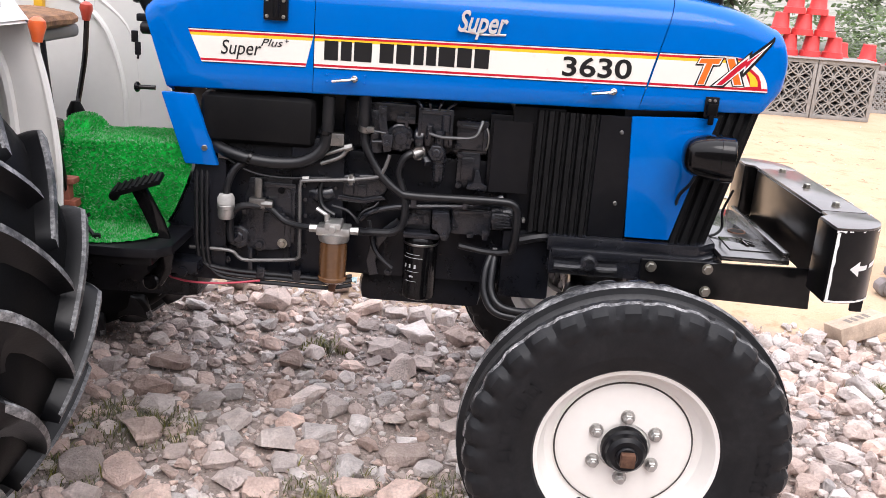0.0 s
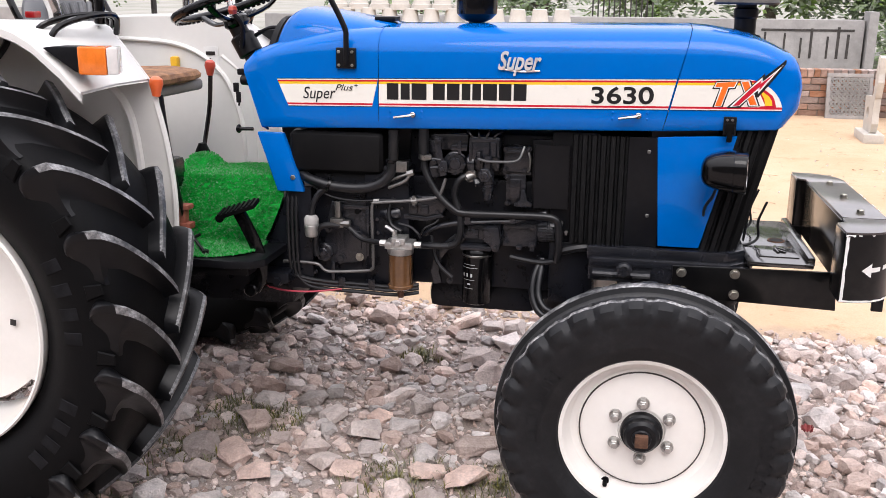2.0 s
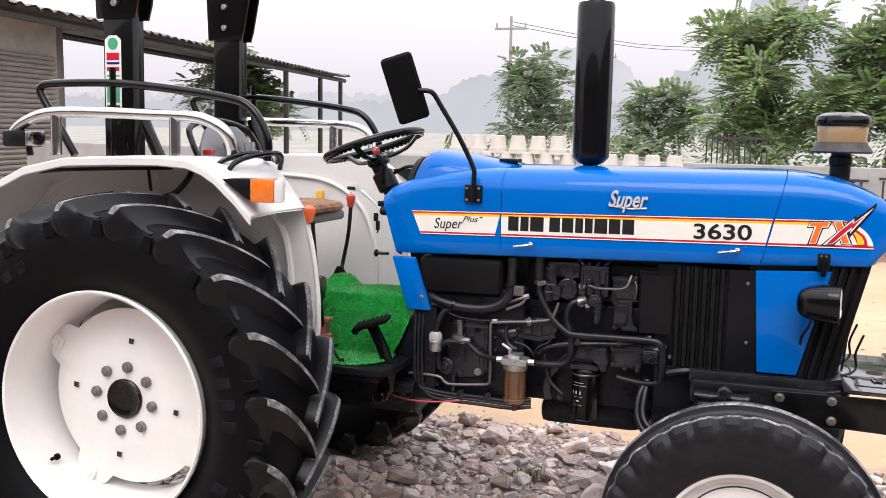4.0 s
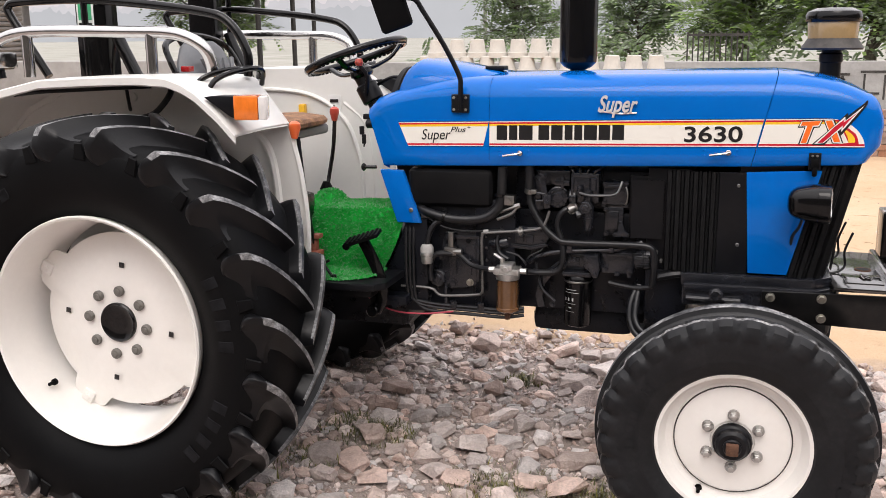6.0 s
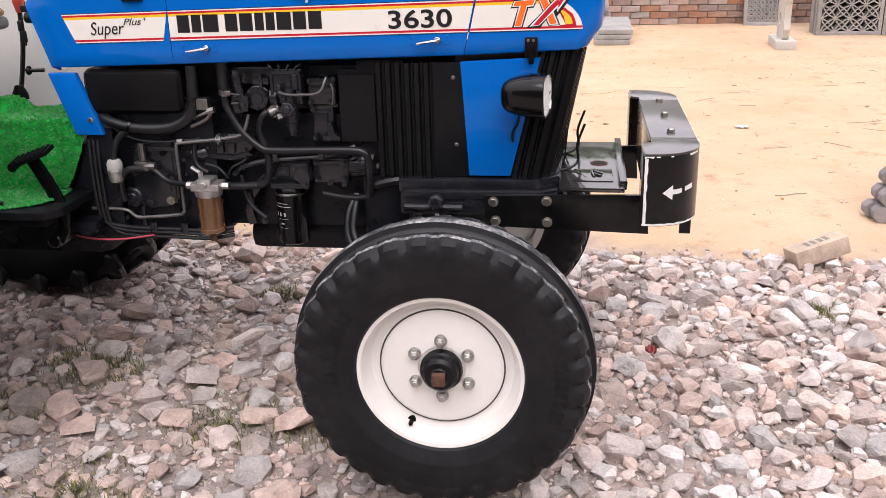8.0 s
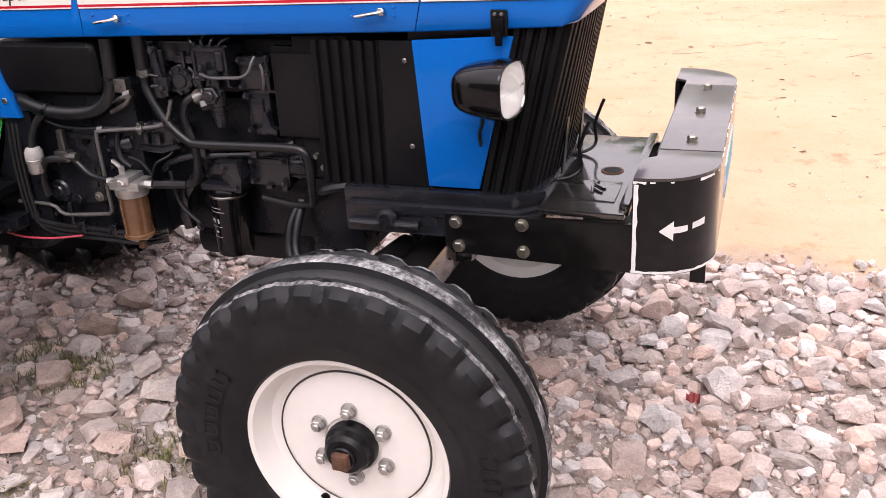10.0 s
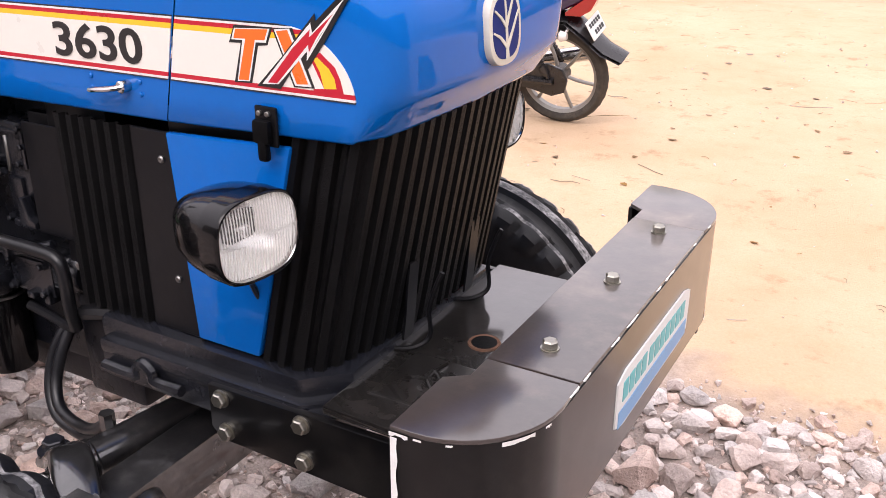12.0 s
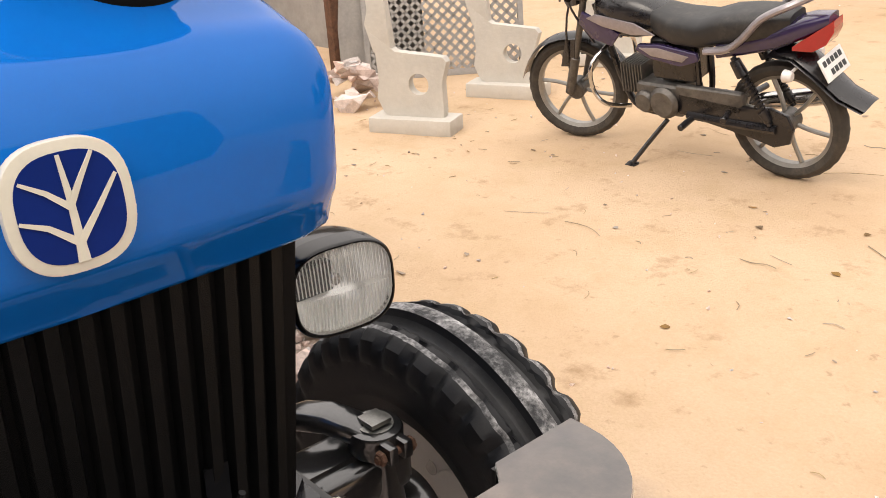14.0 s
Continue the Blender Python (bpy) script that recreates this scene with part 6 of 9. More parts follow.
for w, z0, z1 in ((0.45, 0.717, 0.7185), (0.62, 0.707, 0.7085), (0.40, 0.678, 0.689), (0.42, 0.668, 0.669), (0.12, 0.652, 0.657), (0.35, 0.640, 0.641)):
    a0, a1 = -0.45 - w, -0.45 + w
    if z1 - z0 > 0.008:
        steps = [(-0.45 - 0.5 + 0.32 * i, -0.45 - 0.5 + 0.32 * i + 0.12) for i in range(3)]
    else:
        steps = [(a0, a1)]
    for b0, b1 in steps:
        pts = [b0 + (b1 - b0) * i / 6 for i in range(7)]
        lo = [Vector((OX + 0.0479 * math.sin(a), OY - 0.0479 * math.cos(a), z0)) for a in pts]
        hi = [Vector((p.x, p.y, z1)) for p in lo]
        s.loft([lo, hi], closed=False)
part("filter_print", s, mat("grey_print", (0.42, 0.42, 0.42), 0.5), oil)
# starter, pump and housings
SETBACK = Matrix.Translation((0, 0.026, 0))


def hexbolt(x, z, y=2.43, r=0.008, mt=None, long=0.010):
    """A hexagon head on a washer, facing out."""
    return part("bolt", Shape().cyl((x, y + 0.002, z), (x, y - 0.002, z), r * 1.5, seg=14).cyl((x, y - 0.001, z), (x, y - long, z), r, seg=6, bevel=r * 0.15), mt or ENGINE2, tractor)


# starter under the long pipe, in four sections
s = Shape().box((-0.118, 2.425, 0.782), (-0.040, 2.50, 0.838), 0.007).box((-0.112, 2.418, 0.795), (-0.060, 2.43, 0.826), 0.004)
s.box((-0.075, 2.416, 0.806), (-0.064, 2.420, 0.819), 0.001)
part("starter_solenoid", s, ENGINE2, tractor, M=SETBACK)
s = Shape().prism([(-0.038, 0.846), (0.008, 0.848), (0.016, 0.800), (0.010, 0.768), (-0.008, 0.768), (-0.018, 0.790), (-0.036, 0.800)], 2.400, 2.50, bevel=0.005)
part("starter_bracket", s, ENGINE2, tractor)
s = Shape().box((0.014, 2.418, 0.778), (0.124, 2.50, 0.852), 0.006).box((0.020, 2.412, 0.838), (0.118, 2.43, 0.848), 0.003).box((0.060, 2.408, 0.772), (0.078, 2.43, 0.784), 0.003).box((0.102, 2.410, 0.768), (0.118, 2.44, 0.786), 0.003)
part("starter_body", s, ENGINE2, tractor, M=SETBACK)
s = Shape().lathe([(0.0, 0.0), (0.036, 0.0), (0.038, 0.004), (0.038, 0.030), (0.0365, 0.032), (0.0365, 0.036), (0.038, 0.038), (0.038, 0.054), (0.034, 0.060), (0.0, 0.060)], (0.124, 2.455, 0.824), (1, 0, 0.05), 32)
for k in range(5):
    s.box((0.130, 2.4155, 0.806 + 0.008 * k), (0.176, 2.420, 0.8085 + 0.008 * k), 0.0008, 1)
part("starter_motor", s, ENGINE2, tractor, M=SETBACK)
for bx, bz in ((0.028, 0.790), (0.028, 0.842), (0.110, 0.842), (0.110, 0.790), (-0.028, 0.832), (0.000, 0.782)):
    hexbolt(bx, bz, 2.438 if bx > 0.01 else 2.400, 0.006)
for bx, bz in ((0.196, 0.860), (0.212, 0.832)):
    part("terminal", Shape().cyl((bx, 2.46, bz), (bx, 2.445, bz), 0.005, seg=6).box((bx - 0.004, 2.446, bz - 0.009), (bx + 0.004, 2.452, bz + 0.002), 0.002), ALU, tractor)
part("filter_mount", Shape().box((-0.114, 2.415, 0.764), (-0.012, 2.51, 0.782), 0.008).cyl((OX, OY, 0.752), (OX, OY, 0.772), 0.043, seg=32, bevel=0.003), ENGINE2, tractor)
part("filter_seam", Shape().lathe([(0.0476, 0.741), (0.0492, 0.743), (0.0492, 0.746), (0.0470, 0.748)], (OX, OY, 0), (0, 0, 1), 40), STEEL, oil)
# feed pump: ribbed disc, lever and mounting bar
s = Shape().lathe([(0.0, 0.0), (0.016, 0.0), (0.018, 0.004), (0.031, 0.006), (0.033, 0.010), (0.033, 0.018), (0.037, 0.020), (0.037, 0.060), (0.0, 0.060)], (-0.135, 2.432, 1.032), (-0.12, 1, 0), 30)
s.cyl((-0.100, 2.46, 1.033), (-0.072, 2.46, 1.034), 0.030, seg=24, bevel=0.004)
for k in range(8):
    a = 2 * math.pi * k / 8
    s.cyl((-0.135 + 0.029 * math.cos(a), 2.440, 1.032 + 0.029 * math.sin(a)), (-0.134 + 0.029 * math.cos(a), 2.430, 1.032 + 0.029 * math.sin(a)), 0.0045, seg=6)
part("feed_pump", s, ENGINE2, tractor)
s = Shape().prism(strap_line([(-0.186, 1.118), (-0.184, 1.075), (-0.176, 1.035), (-0.168, 0.998)], 0.020), 2.414, 2.424, bevel=0.002)
s.box((-0.180, 2.412, 1.010), (-0.156, 2.426, 1.044), 0.003)
part("stop_lever", s, ENGINE2, tractor)
hexbolt(-0.185, 1.108, 2.414, 0.007)
hexbolt(-0.170, 1.020, 2.412, 0.006)
part("lever_rod", Shape().tube([(-0.235, 2.42, 1.052), (-0.20, 2.415, 1.050), (-0.175, 2.412, 1.048)], 0.003, 6, 1).tube([(-0.21, 2.425, 1.02), (-0.175, 2.42, 1.024)], 0.004, 6, 1), ENGINE2, tractor)
# injection pump: framed cover with a turret in front
s = Shape().box((-0.093, 2.442, 1.015), (0.002, 2.53, 1.118), 0.006).box((-0.086, 2.436, 1.040), (-0.005, 2.445, 1.108), 0.003)
for lo, hi in (((-0.092, 2.432, 1.104), (0.001, 2.444, 1.114)), ((-0.092, 2.432, 1.022), (-0.083, 2.444, 1.114)), ((-0.008, 2.432, 1.022), (0.001, 2.444, 1.114))):
    s.box(lo, hi, 0.002)
s.box((-0.150, 2.445, 1.072), (-0.100, 2.47, 1.090), 0.003).box((-0.128, 2.44, 1.062), (-0.118, 2.455, 1.102), 0.002)
part("injection_pump", s, ENGINE2, tractor)
s = Shape().lathe([(0.0, 0.0), (0.012, 0.0), (0.014, 0.006), (0.016, 0.02), (0.016, 0.05), (0.020, 0.052), (0.020, 0.085), (0.014, 0.090), (0.014, 0.115), (0.017, 0.118), (0.017, 0.135), (0.0, 0.137)], (-0.030, 2.425, 0.928), (-0.03, 0.02, 1), 22)
s.cyl((-0.038, 2.43, 1.006), (-0.038, 2.400, 1.006), 0.023, seg=6, bevel=0.003).cyl((-0.038, 2.402, 1.006), (-0.038, 2.396, 1.006), 0.012, seg=16, bevel=0.002)
s.cyl((-0.045, 2.425, 0.986), (-0.072, 2.412, 0.980), 0.014, seg=6, bevel=0.002).cyl((-0.018, 2.435, 1.06), (-0.018, 2.435, 1.105), 0.013, seg=14, bevel=0.002)
for z in (0.955, 0.962, 0.969):
    s.cyl((-0.0305, 2.425, z), (-0.0305, 2.425, z + 0.003), 0.0185, seg=20)
part("pump_turret", s, ENGINE2, tractor)
part("banjo_bolt", Shape().cyl((-0.060, 2.42, 1.050), (-0.060, 2.42, 1.062), 0.011, seg=14).cyl((-0.060, 2.42, 1.062), (-0.060, 2.42, 1.076), 0.009, seg=6, bevel=0.001).cyl((-0.060, 2.42, 1.040), (-0.060, 2.42, 1.051), 0.008, seg=12), ENGINE2, tractor)
part("injector_pipe", Shape().tube([(-0.060, 2.412, 1.056), (-0.030, 2.405, 1.050), (0.010, 2.405, 1.050), (0.048, 2.408, 1.052), (0.066, 2.412, 1.062), (0.074, 2.42, 1.082), (0.078, 2.43, 1.095)], 0.0042, 8), mat("dark_pipe", (0.10, 0.10, 0.10), 0.3, 0.6), tractor)
for k in range(4):
    part("injector_pipe", Shape().tube([(-0.080 + 0.022 * k, 2.45, 1.10), (-0.086 + 0.024 * k, 2.436, 1.122), (-0.10 + 0.035 * k, 2.445, 1.134), (-0.12 + 0.045 * k, 2.48, 1.138)], 0.0036, 6), ENGINE2, tractor)
# timing case: flanged head, narrower leg, stepped foot
s = Shape().box((0.010, 2.436, 1.008), (0.090, 2.56, 1.088), 0.009, 3).box((0.004, 2.444, 1.000), (0.097, 2.47, 1.012), 0.004).box((0.084, 2.430, 1.010), (0.094, 2.47, 1.092), 0.003)
s.box((0.018, 2.428, 1.070), (0.082, 2.44, 1.078), 0.002).box((0.018, 2.442, 0.905), (0.082, 2.56, 1.004), 0.008).box((0.030, 2.434, 0.925), (0.066, 2.446, 0.990), 0.006)
s.prism([(0.050, 0.905), (0.104, 0.905), (0.104, 0.918), (0.090, 0.926), (0.080, 0.960), (0.070, 0.960), (0.066, 0.924), (0.050, 0.918)], 2.418, 2.44, bevel=0.003)
part("timing_case", s, ENGINE2, tractor, M=SETBACK)
for bx, bz in ((0.018, 1.080), (0.018, 1.018), (0.076, 1.018), (0.089, 1.05), (0.089, 1.083), (0.026, 0.912), (0.074, 0.912), (0.024, 0.995)):
    hexbolt(bx, bz, 2.460, 0.0055)
part("case_clip", Shape().tube([(0.091, 2.428, 1.078), (0.097, 2.424, 1.06), (0.096, 2.424, 1.03), (0.090, 2.428, 1.018)], 0.003, 6), STEEL, tractor)
# lift pump and its plates behind the long pipe
part("lift_pump", Shape().cyl((-0.205, 2.46, 0.985), (-0.205, 2.46, 1.045), 0.028, seg=20, bevel=0.005).box((-0.235, 2.46, 1.02), (-0.19, 2.52, 1.10), 0.006).box((-0.26, 2.47, 1.07), (-0.10, 2.50, 1.12), 0.006), ENGINE2, tractor)
# pressed oval cover with two ribs
s = Shape().prism([(-0.322, 0.880), (-0.308, 0.908), (-0.280, 0.922), (-0.200, 0.928), (-0.172, 0.920), (-0.158, 0.896), (-0.172, 0.868), (-0.225, 0.852), (-0.290, 0.850), (-0.315, 0.860)], 2.446, 2.52, bevel=0.010, seg=3)
s.prism([(-0.300, 0.866), (-0.230, 0.860), (-0.180, 0.872), (-0.165, 0.862), (-0.225, 0.845), (-0.300, 0.850)], 2.438, 2.47, bevel=0.004)
part("oval_cover", s, ENGINE2, tractor)
for x in (-0.267, -0.232):
    part("cover_lug", Shape().box((x - 0.012, 2.434, 0.868), (x + 0.012, 2.45, 0.898), 0.004), ENGINE2, tractor)
for bx, bz in ((-0.304, 0.884), (-0.180, 0.905), (-0.25, 0.918), (-0.19, 0.876)):
    hexbolt(bx, bz, 2.446, 0.006)
part("elbow", Shape().tube([(-0.37, 2.46, 0.862), (-0.335, 2.45, 0.862), (-0.315, 2.455, 0.868)], 0.024, 14).cyl((-0.352, 2.455, 0.862), (-0.340, 2.453, 0.862), 0.028, seg=20), ENGINE2, tractor)
part("second_pipe", Shape().tube([(-0.235, 2.45, 0.80), (-0.20, 2.44, 0.825), (-0.150, 2.435, 0.842), (-0.10, 2.432, 0.850), (0.04, 2.43, 0.862), (0.09, 2.43, 0.872), (0.150, 2.44, 0.892)], 0.0085, 10), ENGINE2, tractor)
for x, z in ((-0.09, 0.866), (0.05, 0.872)):
    part("pipe_clip", Shape().box((x - 0.008, 2.414, z - 0.016), (x + 0.008, 2.436, z + 0.018), 0.003), ENGINE2, tractor)
part("loom", Shape().tube([(-0.33, 2.44, 0.915), (-0.345, 2.43, 0.88), (-0.335, 2.42, 0.835), (-0.30, 2.412, 0.815)], 0.007, 8).tube([(-0.31, 2.42, 0.838), (-0.27, 2.41, 0.832), (-0.245, 2.40, 0.815), (-0.235, 2.40, 0.800)], 0.004, 6).tube([(-0.24, 2.41, 0.805), (-0.225, 2.41, 0.830), (-0.195, 2.42, 0.845), (-0.185, 2.43, 0.855)], 0.003, 6).tube([(-0.14, 2.43, 0.67), (-0.19, 2.43, 0.72), (-0.21, 2.44, 0.80)], 0.006, 6), HOSE, tractor)
part("bracket_leg", Shape().prism(strap_line([(-0.125, 0.80), (-0.16, 0.77), (-0.19, 0.73), (-0.20, 0.68), (-0.19, 0.64)], 0.026), 2.45, 2.47, bevel=0.003), ENGINE2, tractor)
# bell housing: cover plate with clips, round boss, raised ribs
s = Shape().prism([(-0.540, 0.895), (-0.405, 0.905), (-0.400, 0.712), (-0.470, 0.690), (-0.545, 0.690), (-0.565, 0.76), (-0.552, 0.84)], 2.444, 2.47, bevel=0.006)
s.cyl((-0.569, 2.47, 0.724), (-0.569, 2.436, 0.724), 0.032, seg=28, bevel=0.005).cyl((-0.569, 2.44, 0.724), (-0.569, 2.430, 0.724), 0.016, seg=20, bevel=0.003)
s.box((-0.540, 2.436, 0.872), (-0.410, 2.45, 0.886), 0.004).box((-0.425, 2.436, 0.72), (-0.412, 2.45, 0.88), 0.004).box((-0.50, 2.438, 0.74), (-0.44, 2.448, 0.80), 0.005)
part("housing_cover", s, ENGINE2, tractor)
part("cover_socket", Shape().cyl((-0.451, 2.444, 0.866), (-0.451, 2.4355, 0.866), 0.009, seg=16), RUBBER, tractor)
for z in (0.872, 0.846):
    part("spring_clip", Shape().box((-0.534, 2.432, z - 0.007), (-0.500, 2.446, z + 0.005), 0.003), mat("clip_black", (0.012, 0.012, 0.014), 0.2, 0, spec=0.6), tractor)
hexbolt(-0.510, 0.706, 2.444, 0.012)
hexbolt(-0.447, 0.714, 2.444, 0.009, BOLTM)
for bx, bz in ((-0.39, 0.885), (-0.385, 0.845), (-0.383, 0.80), (-0.55, 0.80), (-0.61, 0.90), (-0.60, 0.655), (-0.15, 0.655), (-0.335, 0.645)):
    hexbolt(bx, bz, 2.444, 0.007)
part("cable_tab", Shape().box((-0.536, 2.418, 0.635), (-0.524, 2.43, 0.700), 0.002), ENGINE2, tractor)
for k in range(3):
    part("clamp_screw", Shape().cyl((-0.50 + 0.10 * k, 2.422, 0.640), (-0.50 + 0.10 * k, 2.408, 0.640), 0.006, seg=8).box((-0.512 + 0.10 * k, 2.412, 0.618), (-0.488 + 0.10 * k, 2.428, 0.650), 0.003), ENGINE2, tractor)
part("tank_cock", Shape().cyl((-0.585, 2.42, 0.958), (-0.560, 2.42, 0.952), 0.010, seg=8).box((-0.62, 2.42, 0.945), (-0.585, 2.44, 0.962), 0.003), STEEL, tractor)
part("hose_band", Shape().cyl((-0.538, 2.421, 0.953), (-0.530, 2.421, 0.950), 0.0195, seg=18).cyl((-0.338, 2.434, 1.030), (-0.336, 2.434, 1.040), 0.020, seg=18), BLACKG, tractor)
part("fan_shroud", Shape().box((0.100, 2.470, 0.912), (0.220, 2.490, 1.112), 0.004).box((0.16, 2.46, 0.80), (0.30, 2.91, 1.14), 0.006), BLACK, tractor)
part("linkage", Shape().tube([(-0.335, 2.43, 0.975), (-0.30, 2.42, 0.99), (-0.275, 2.42, 1.0)], 0.005, 8).tube([(-0.345, 2.43, 0.95), (-0.29, 2.42, 0.975), (-0.27, 2.42, 1.005)], 0.006, 8).cyl((-0.28, 2.41, 1.0), (-0.26, 2.41, 1.006), 0.010, seg=6), STEEL, tractor)
for o in (0.0, 0.018):
    part("lower_hose", Shape().tube([(0.145 - o * 0.3, 2.46, 0.74), (0.138 - o, 2.43, 0.69), (0.138 - o, 2.405, 0.635 - o * 0.4), (0.165 - o * 0.7, 2.385, 0.600 - o), (0.225, 2.372, 0.592 - o), (0.280, 2.362, 0.608 - o), (0.322, 2.356, 0.640 - o)], 0.0105, 12), HOSE, tractor)
part("lower_pipe", Shape().tube([(0.186, 2.43, 0.745), (0.15, 2.44, 0.735), (0.10, 2.45, 0.735), (0.04, 2.45, 0.745)], 0.009, 8).tube([(0.20, 2.44, 0.775), (0.26, 2.44, 0.79), (0.32, 2.46, 0.79)], 0.014, 8), HOSE, tractor)
part("cross_member", Shape().box((0.16, 2.46, 0.60), (0.30, 2.91, 0.80), 0.01), ENGINE, tractor)

# ---- footplate, turf cover and pedals ----
part("footplate", Shape().prism([(-1.02, 2.20), (-0.80, 2.19), (-0.72, 2.20), (-0.69, 2.24), (-0.69, 2.50), (-1.02, 2.50)], 0.722, 0.748, axis="z", bevel=0.006).box((-1.0, 2.23, 0.69), (-0.74, 2.50, 0.724), 0.01), BLACK, tractor)
part("footplate", Shape().box((-1.02, mirror_y(2.50), 0.722), (-0.69, mirror_y(2.20), 0.748), 0.006), BLACK, tractor)


def turf_edge(z):
    """Where the mat ends towards the engine, by height."""
    return lerp_table(((0.74, -0.765), (0.80, -0.730), (0.86, -0.705), (0.92, -0.688), (1.05, -0.655)), z)


def turf_point(u, v):
    """The draped cover over the tunnel: u along the tractor, v up its face and over the top."""
    if v < 0.5:
        q = v / 0.5
        a = q * math.pi / 2
        z = 0.752 + 0.205 * q
        y = 2.395 + 0.045 * q
    else:
        q = (v - 0.5) / 0.5
        z = 0.957 + 0.006 * math.sin(min(1.0, q * 4) * math.pi / 2) - 0.035 * q
        y = 2.44 + 0.022 * math.sin(min(1.0, q * 4) * math.pi / 2) + 0.36 * q
    x = -1.10 + (turf_edge(z) + 1.10) * u
    z += 0.016 * u * (z - 0.75) / 0.2
    p = Vector((x, y, z))
    if v >= 0.5:
        p.z += 0.050 * math.exp(-(((x + 1.065) / 0.045) ** 4) - (((y - 2.64) / 0.085) ** 4))
    k = noise.noise(p * 70) * 0.004 + noise.noise(p * 14) * 0.006
    return p + Vector((0, -0.7, 0.7)) * k


def floor_point(u, v):
    """The flat cover on the footplate, with a rounded outer edge."""
    x = -1.03 + 0.285 * u
    y0 = 2.195 + 0.02 * u + 0.07 * u ** 5
    p = Vector((x, y0 + (2.41 - y0) * v, 0.754))
    return p + Vector((0, 0, 1)) * (noise.noise(p * 70) * 0.003 + noise.noise(p * 14) * 0.004)


rg = random.Random(5)
for fn, nu, nv, count, nm in ((turf_point, 60, 70, 17000, "tunnel_cover"), (floor_point, 40, 24, 4200, "floor_cover")):
    s = Shape()
    s.loft([[fn(i / nu, j / nv) for i in range(nu + 1)] for j in range(nv + 1)], closed=False)
    cover = part(nm, s, GREEN, tractor, "bright green looped plastic turf", angle=80)
    s = Shape()
    for _ in range(count):
        u, v = rg.random(), rg.random()
        p = fn(u, v)
        n_ = (fn(min(u + 0.01, 1.01), v) - p).cross(fn(u, v + 0.01) - p)
        n_ = n_.normalized() if n_.length > 1e-9 else Vector((0, 0, 1))
        d = (n_ * 0.7 + Vector((rg.uniform(-1, 1), rg.uniform(-1, 1), rg.uniform(-0.6, 1)))).normalized()
        e = d.cross(Vector((rg.uniform(-1, 1), rg.uniform(-1, 1), rg.uniform(-1, 1)))).normalized() * 0.0017
        q = p + d * rg.uniform(0.003, 0.0055)
        s.add([p - e - n_ * 0.002, p + e - n_ * 0.002, q + e + n_ * 0.002, q - e + n_ * 0.002], [(0, 1, 2, 3)])
    tagged(part("turf_fibre", s, GREEN, cover, flat=True), kind="stuff")
# dark shield beside the turf
part("tunnel_shield", Shape().prism([(-0.765, 0.60), (-0.760, 0.74), (-0.728, 0.80), (-0.703, 0.86), (-0.684, 0.92), (-0.60, 0.95), (-0.60, 0.60)], 2.428, 2.47, bevel=0.004), ENGINE, tractor)


# clutch pedal: a flat bent arm with a ribbed pad seen from its edge
s = Shape().prism(strap_line([(-0.795, 0.878), (-0.772, 0.835), (-0.748, 0.785), (-0.733, 0.745), (-0.725, 0.700), (-0.732, 0.660), (-0.755, 0.625)], 0.040), 2.296, 2.310, bevel=0.003)
s.cyl((-0.765, 2.29, 0.625), (-0.765, 2.42, 0.625), 0.022, bevel=0.004)
part("pedal_arm", s, BLACKG, tractor)
s = Shape().box((-0.066, -0.030, -0.007), (0.066, 0.030, 0.006), 0.003)
s.cyl((-0.062, -0.026, -0.006), (-0.062, 0.026, -0.006), 0.013, bevel=0.003)
pad = part("pedal_pad", s, RUBBER, tractor, M=Matrix.Translation((-0.797, 2.302, 0.886)) @ Euler((radians(12), radians(-19.5), 0)).to_matrix().to_4x4())
s = Shape().tube([(-0.884, 2.24, 0.752), (-0.932, 2.262, 0.796)], 0.005, 8, 1).tube([(-0.956, 2.262, 0.783), (-0.908, 2.262, 0.808)], 0.005, 8, 1).cyl((-0.884, 2.24, 0.752), (-0.884, 2.24, 0.764), 0.011, seg=10)
part("floor_lever", s, BLACK, tractor)
s = Shape().box((-0.80, 2.36, 0.63), (-0.66, 2.46, 0.668), 0.008).box((-0.74, 2.38, 0.612), (-0.70, 2.44, 0.65), 0.008).cyl((-0.70, 2.37, 0.64), (-0.70, 2.35, 0.64), 0.014, seg=6)
part("step_bracket", s, ENGINE, tractor)
for k in range(7):
    part("pad_rib", Shape().box((-0.060 + 0.018 * k, -0.030, 0.005), (-0.052 + 0.018 * k, 0.030, 0.010), 0.001), RUBBER, pad)
# red tunnel lever stub
part("red_clamp", Shape().box((-1.016, 2.285, 0.876), (-0.955, 2.325, 0.892), 0.004).box((-1.004, 2.290, 0.826), (-0.970, 2.320, 0.880), 0.004).box((-1.012, 2.285, 0.814), (-0.953, 2.325, 0.834), 0.004).cyl((-0.985, 2.286, 0.884), (-0.985, 2.278, 0.884), 0.009, seg=6), CLAMPR, tractor)


# ---- fenders, rails, seat and controls ----
OUT = [(-2.30, 1.00), (-2.22, 1.19), (-2.072, 1.336), (-1.92, 1.406), (-1.754, 1.441), (-1.55, 1.450), (-1.382, 1.453), (-1.279, 1.447), (-1.225, 1.428), (-1.18, 1.402), (-1.104, 1.336), (-1.048, 1.276)]
INN = [(-2.30, 1.00), (-2.22, 1.19), (-2.072, 1.336), (-1.92, 1.406), (-1.754, 1.441), (-1.55, 1.450), (-1.35, 1.453), (-1.22, 1.452), (-1.165, 1.449), (-1.140, 1.441), (-1.080, 1.365), (-1.020, 1.287)]
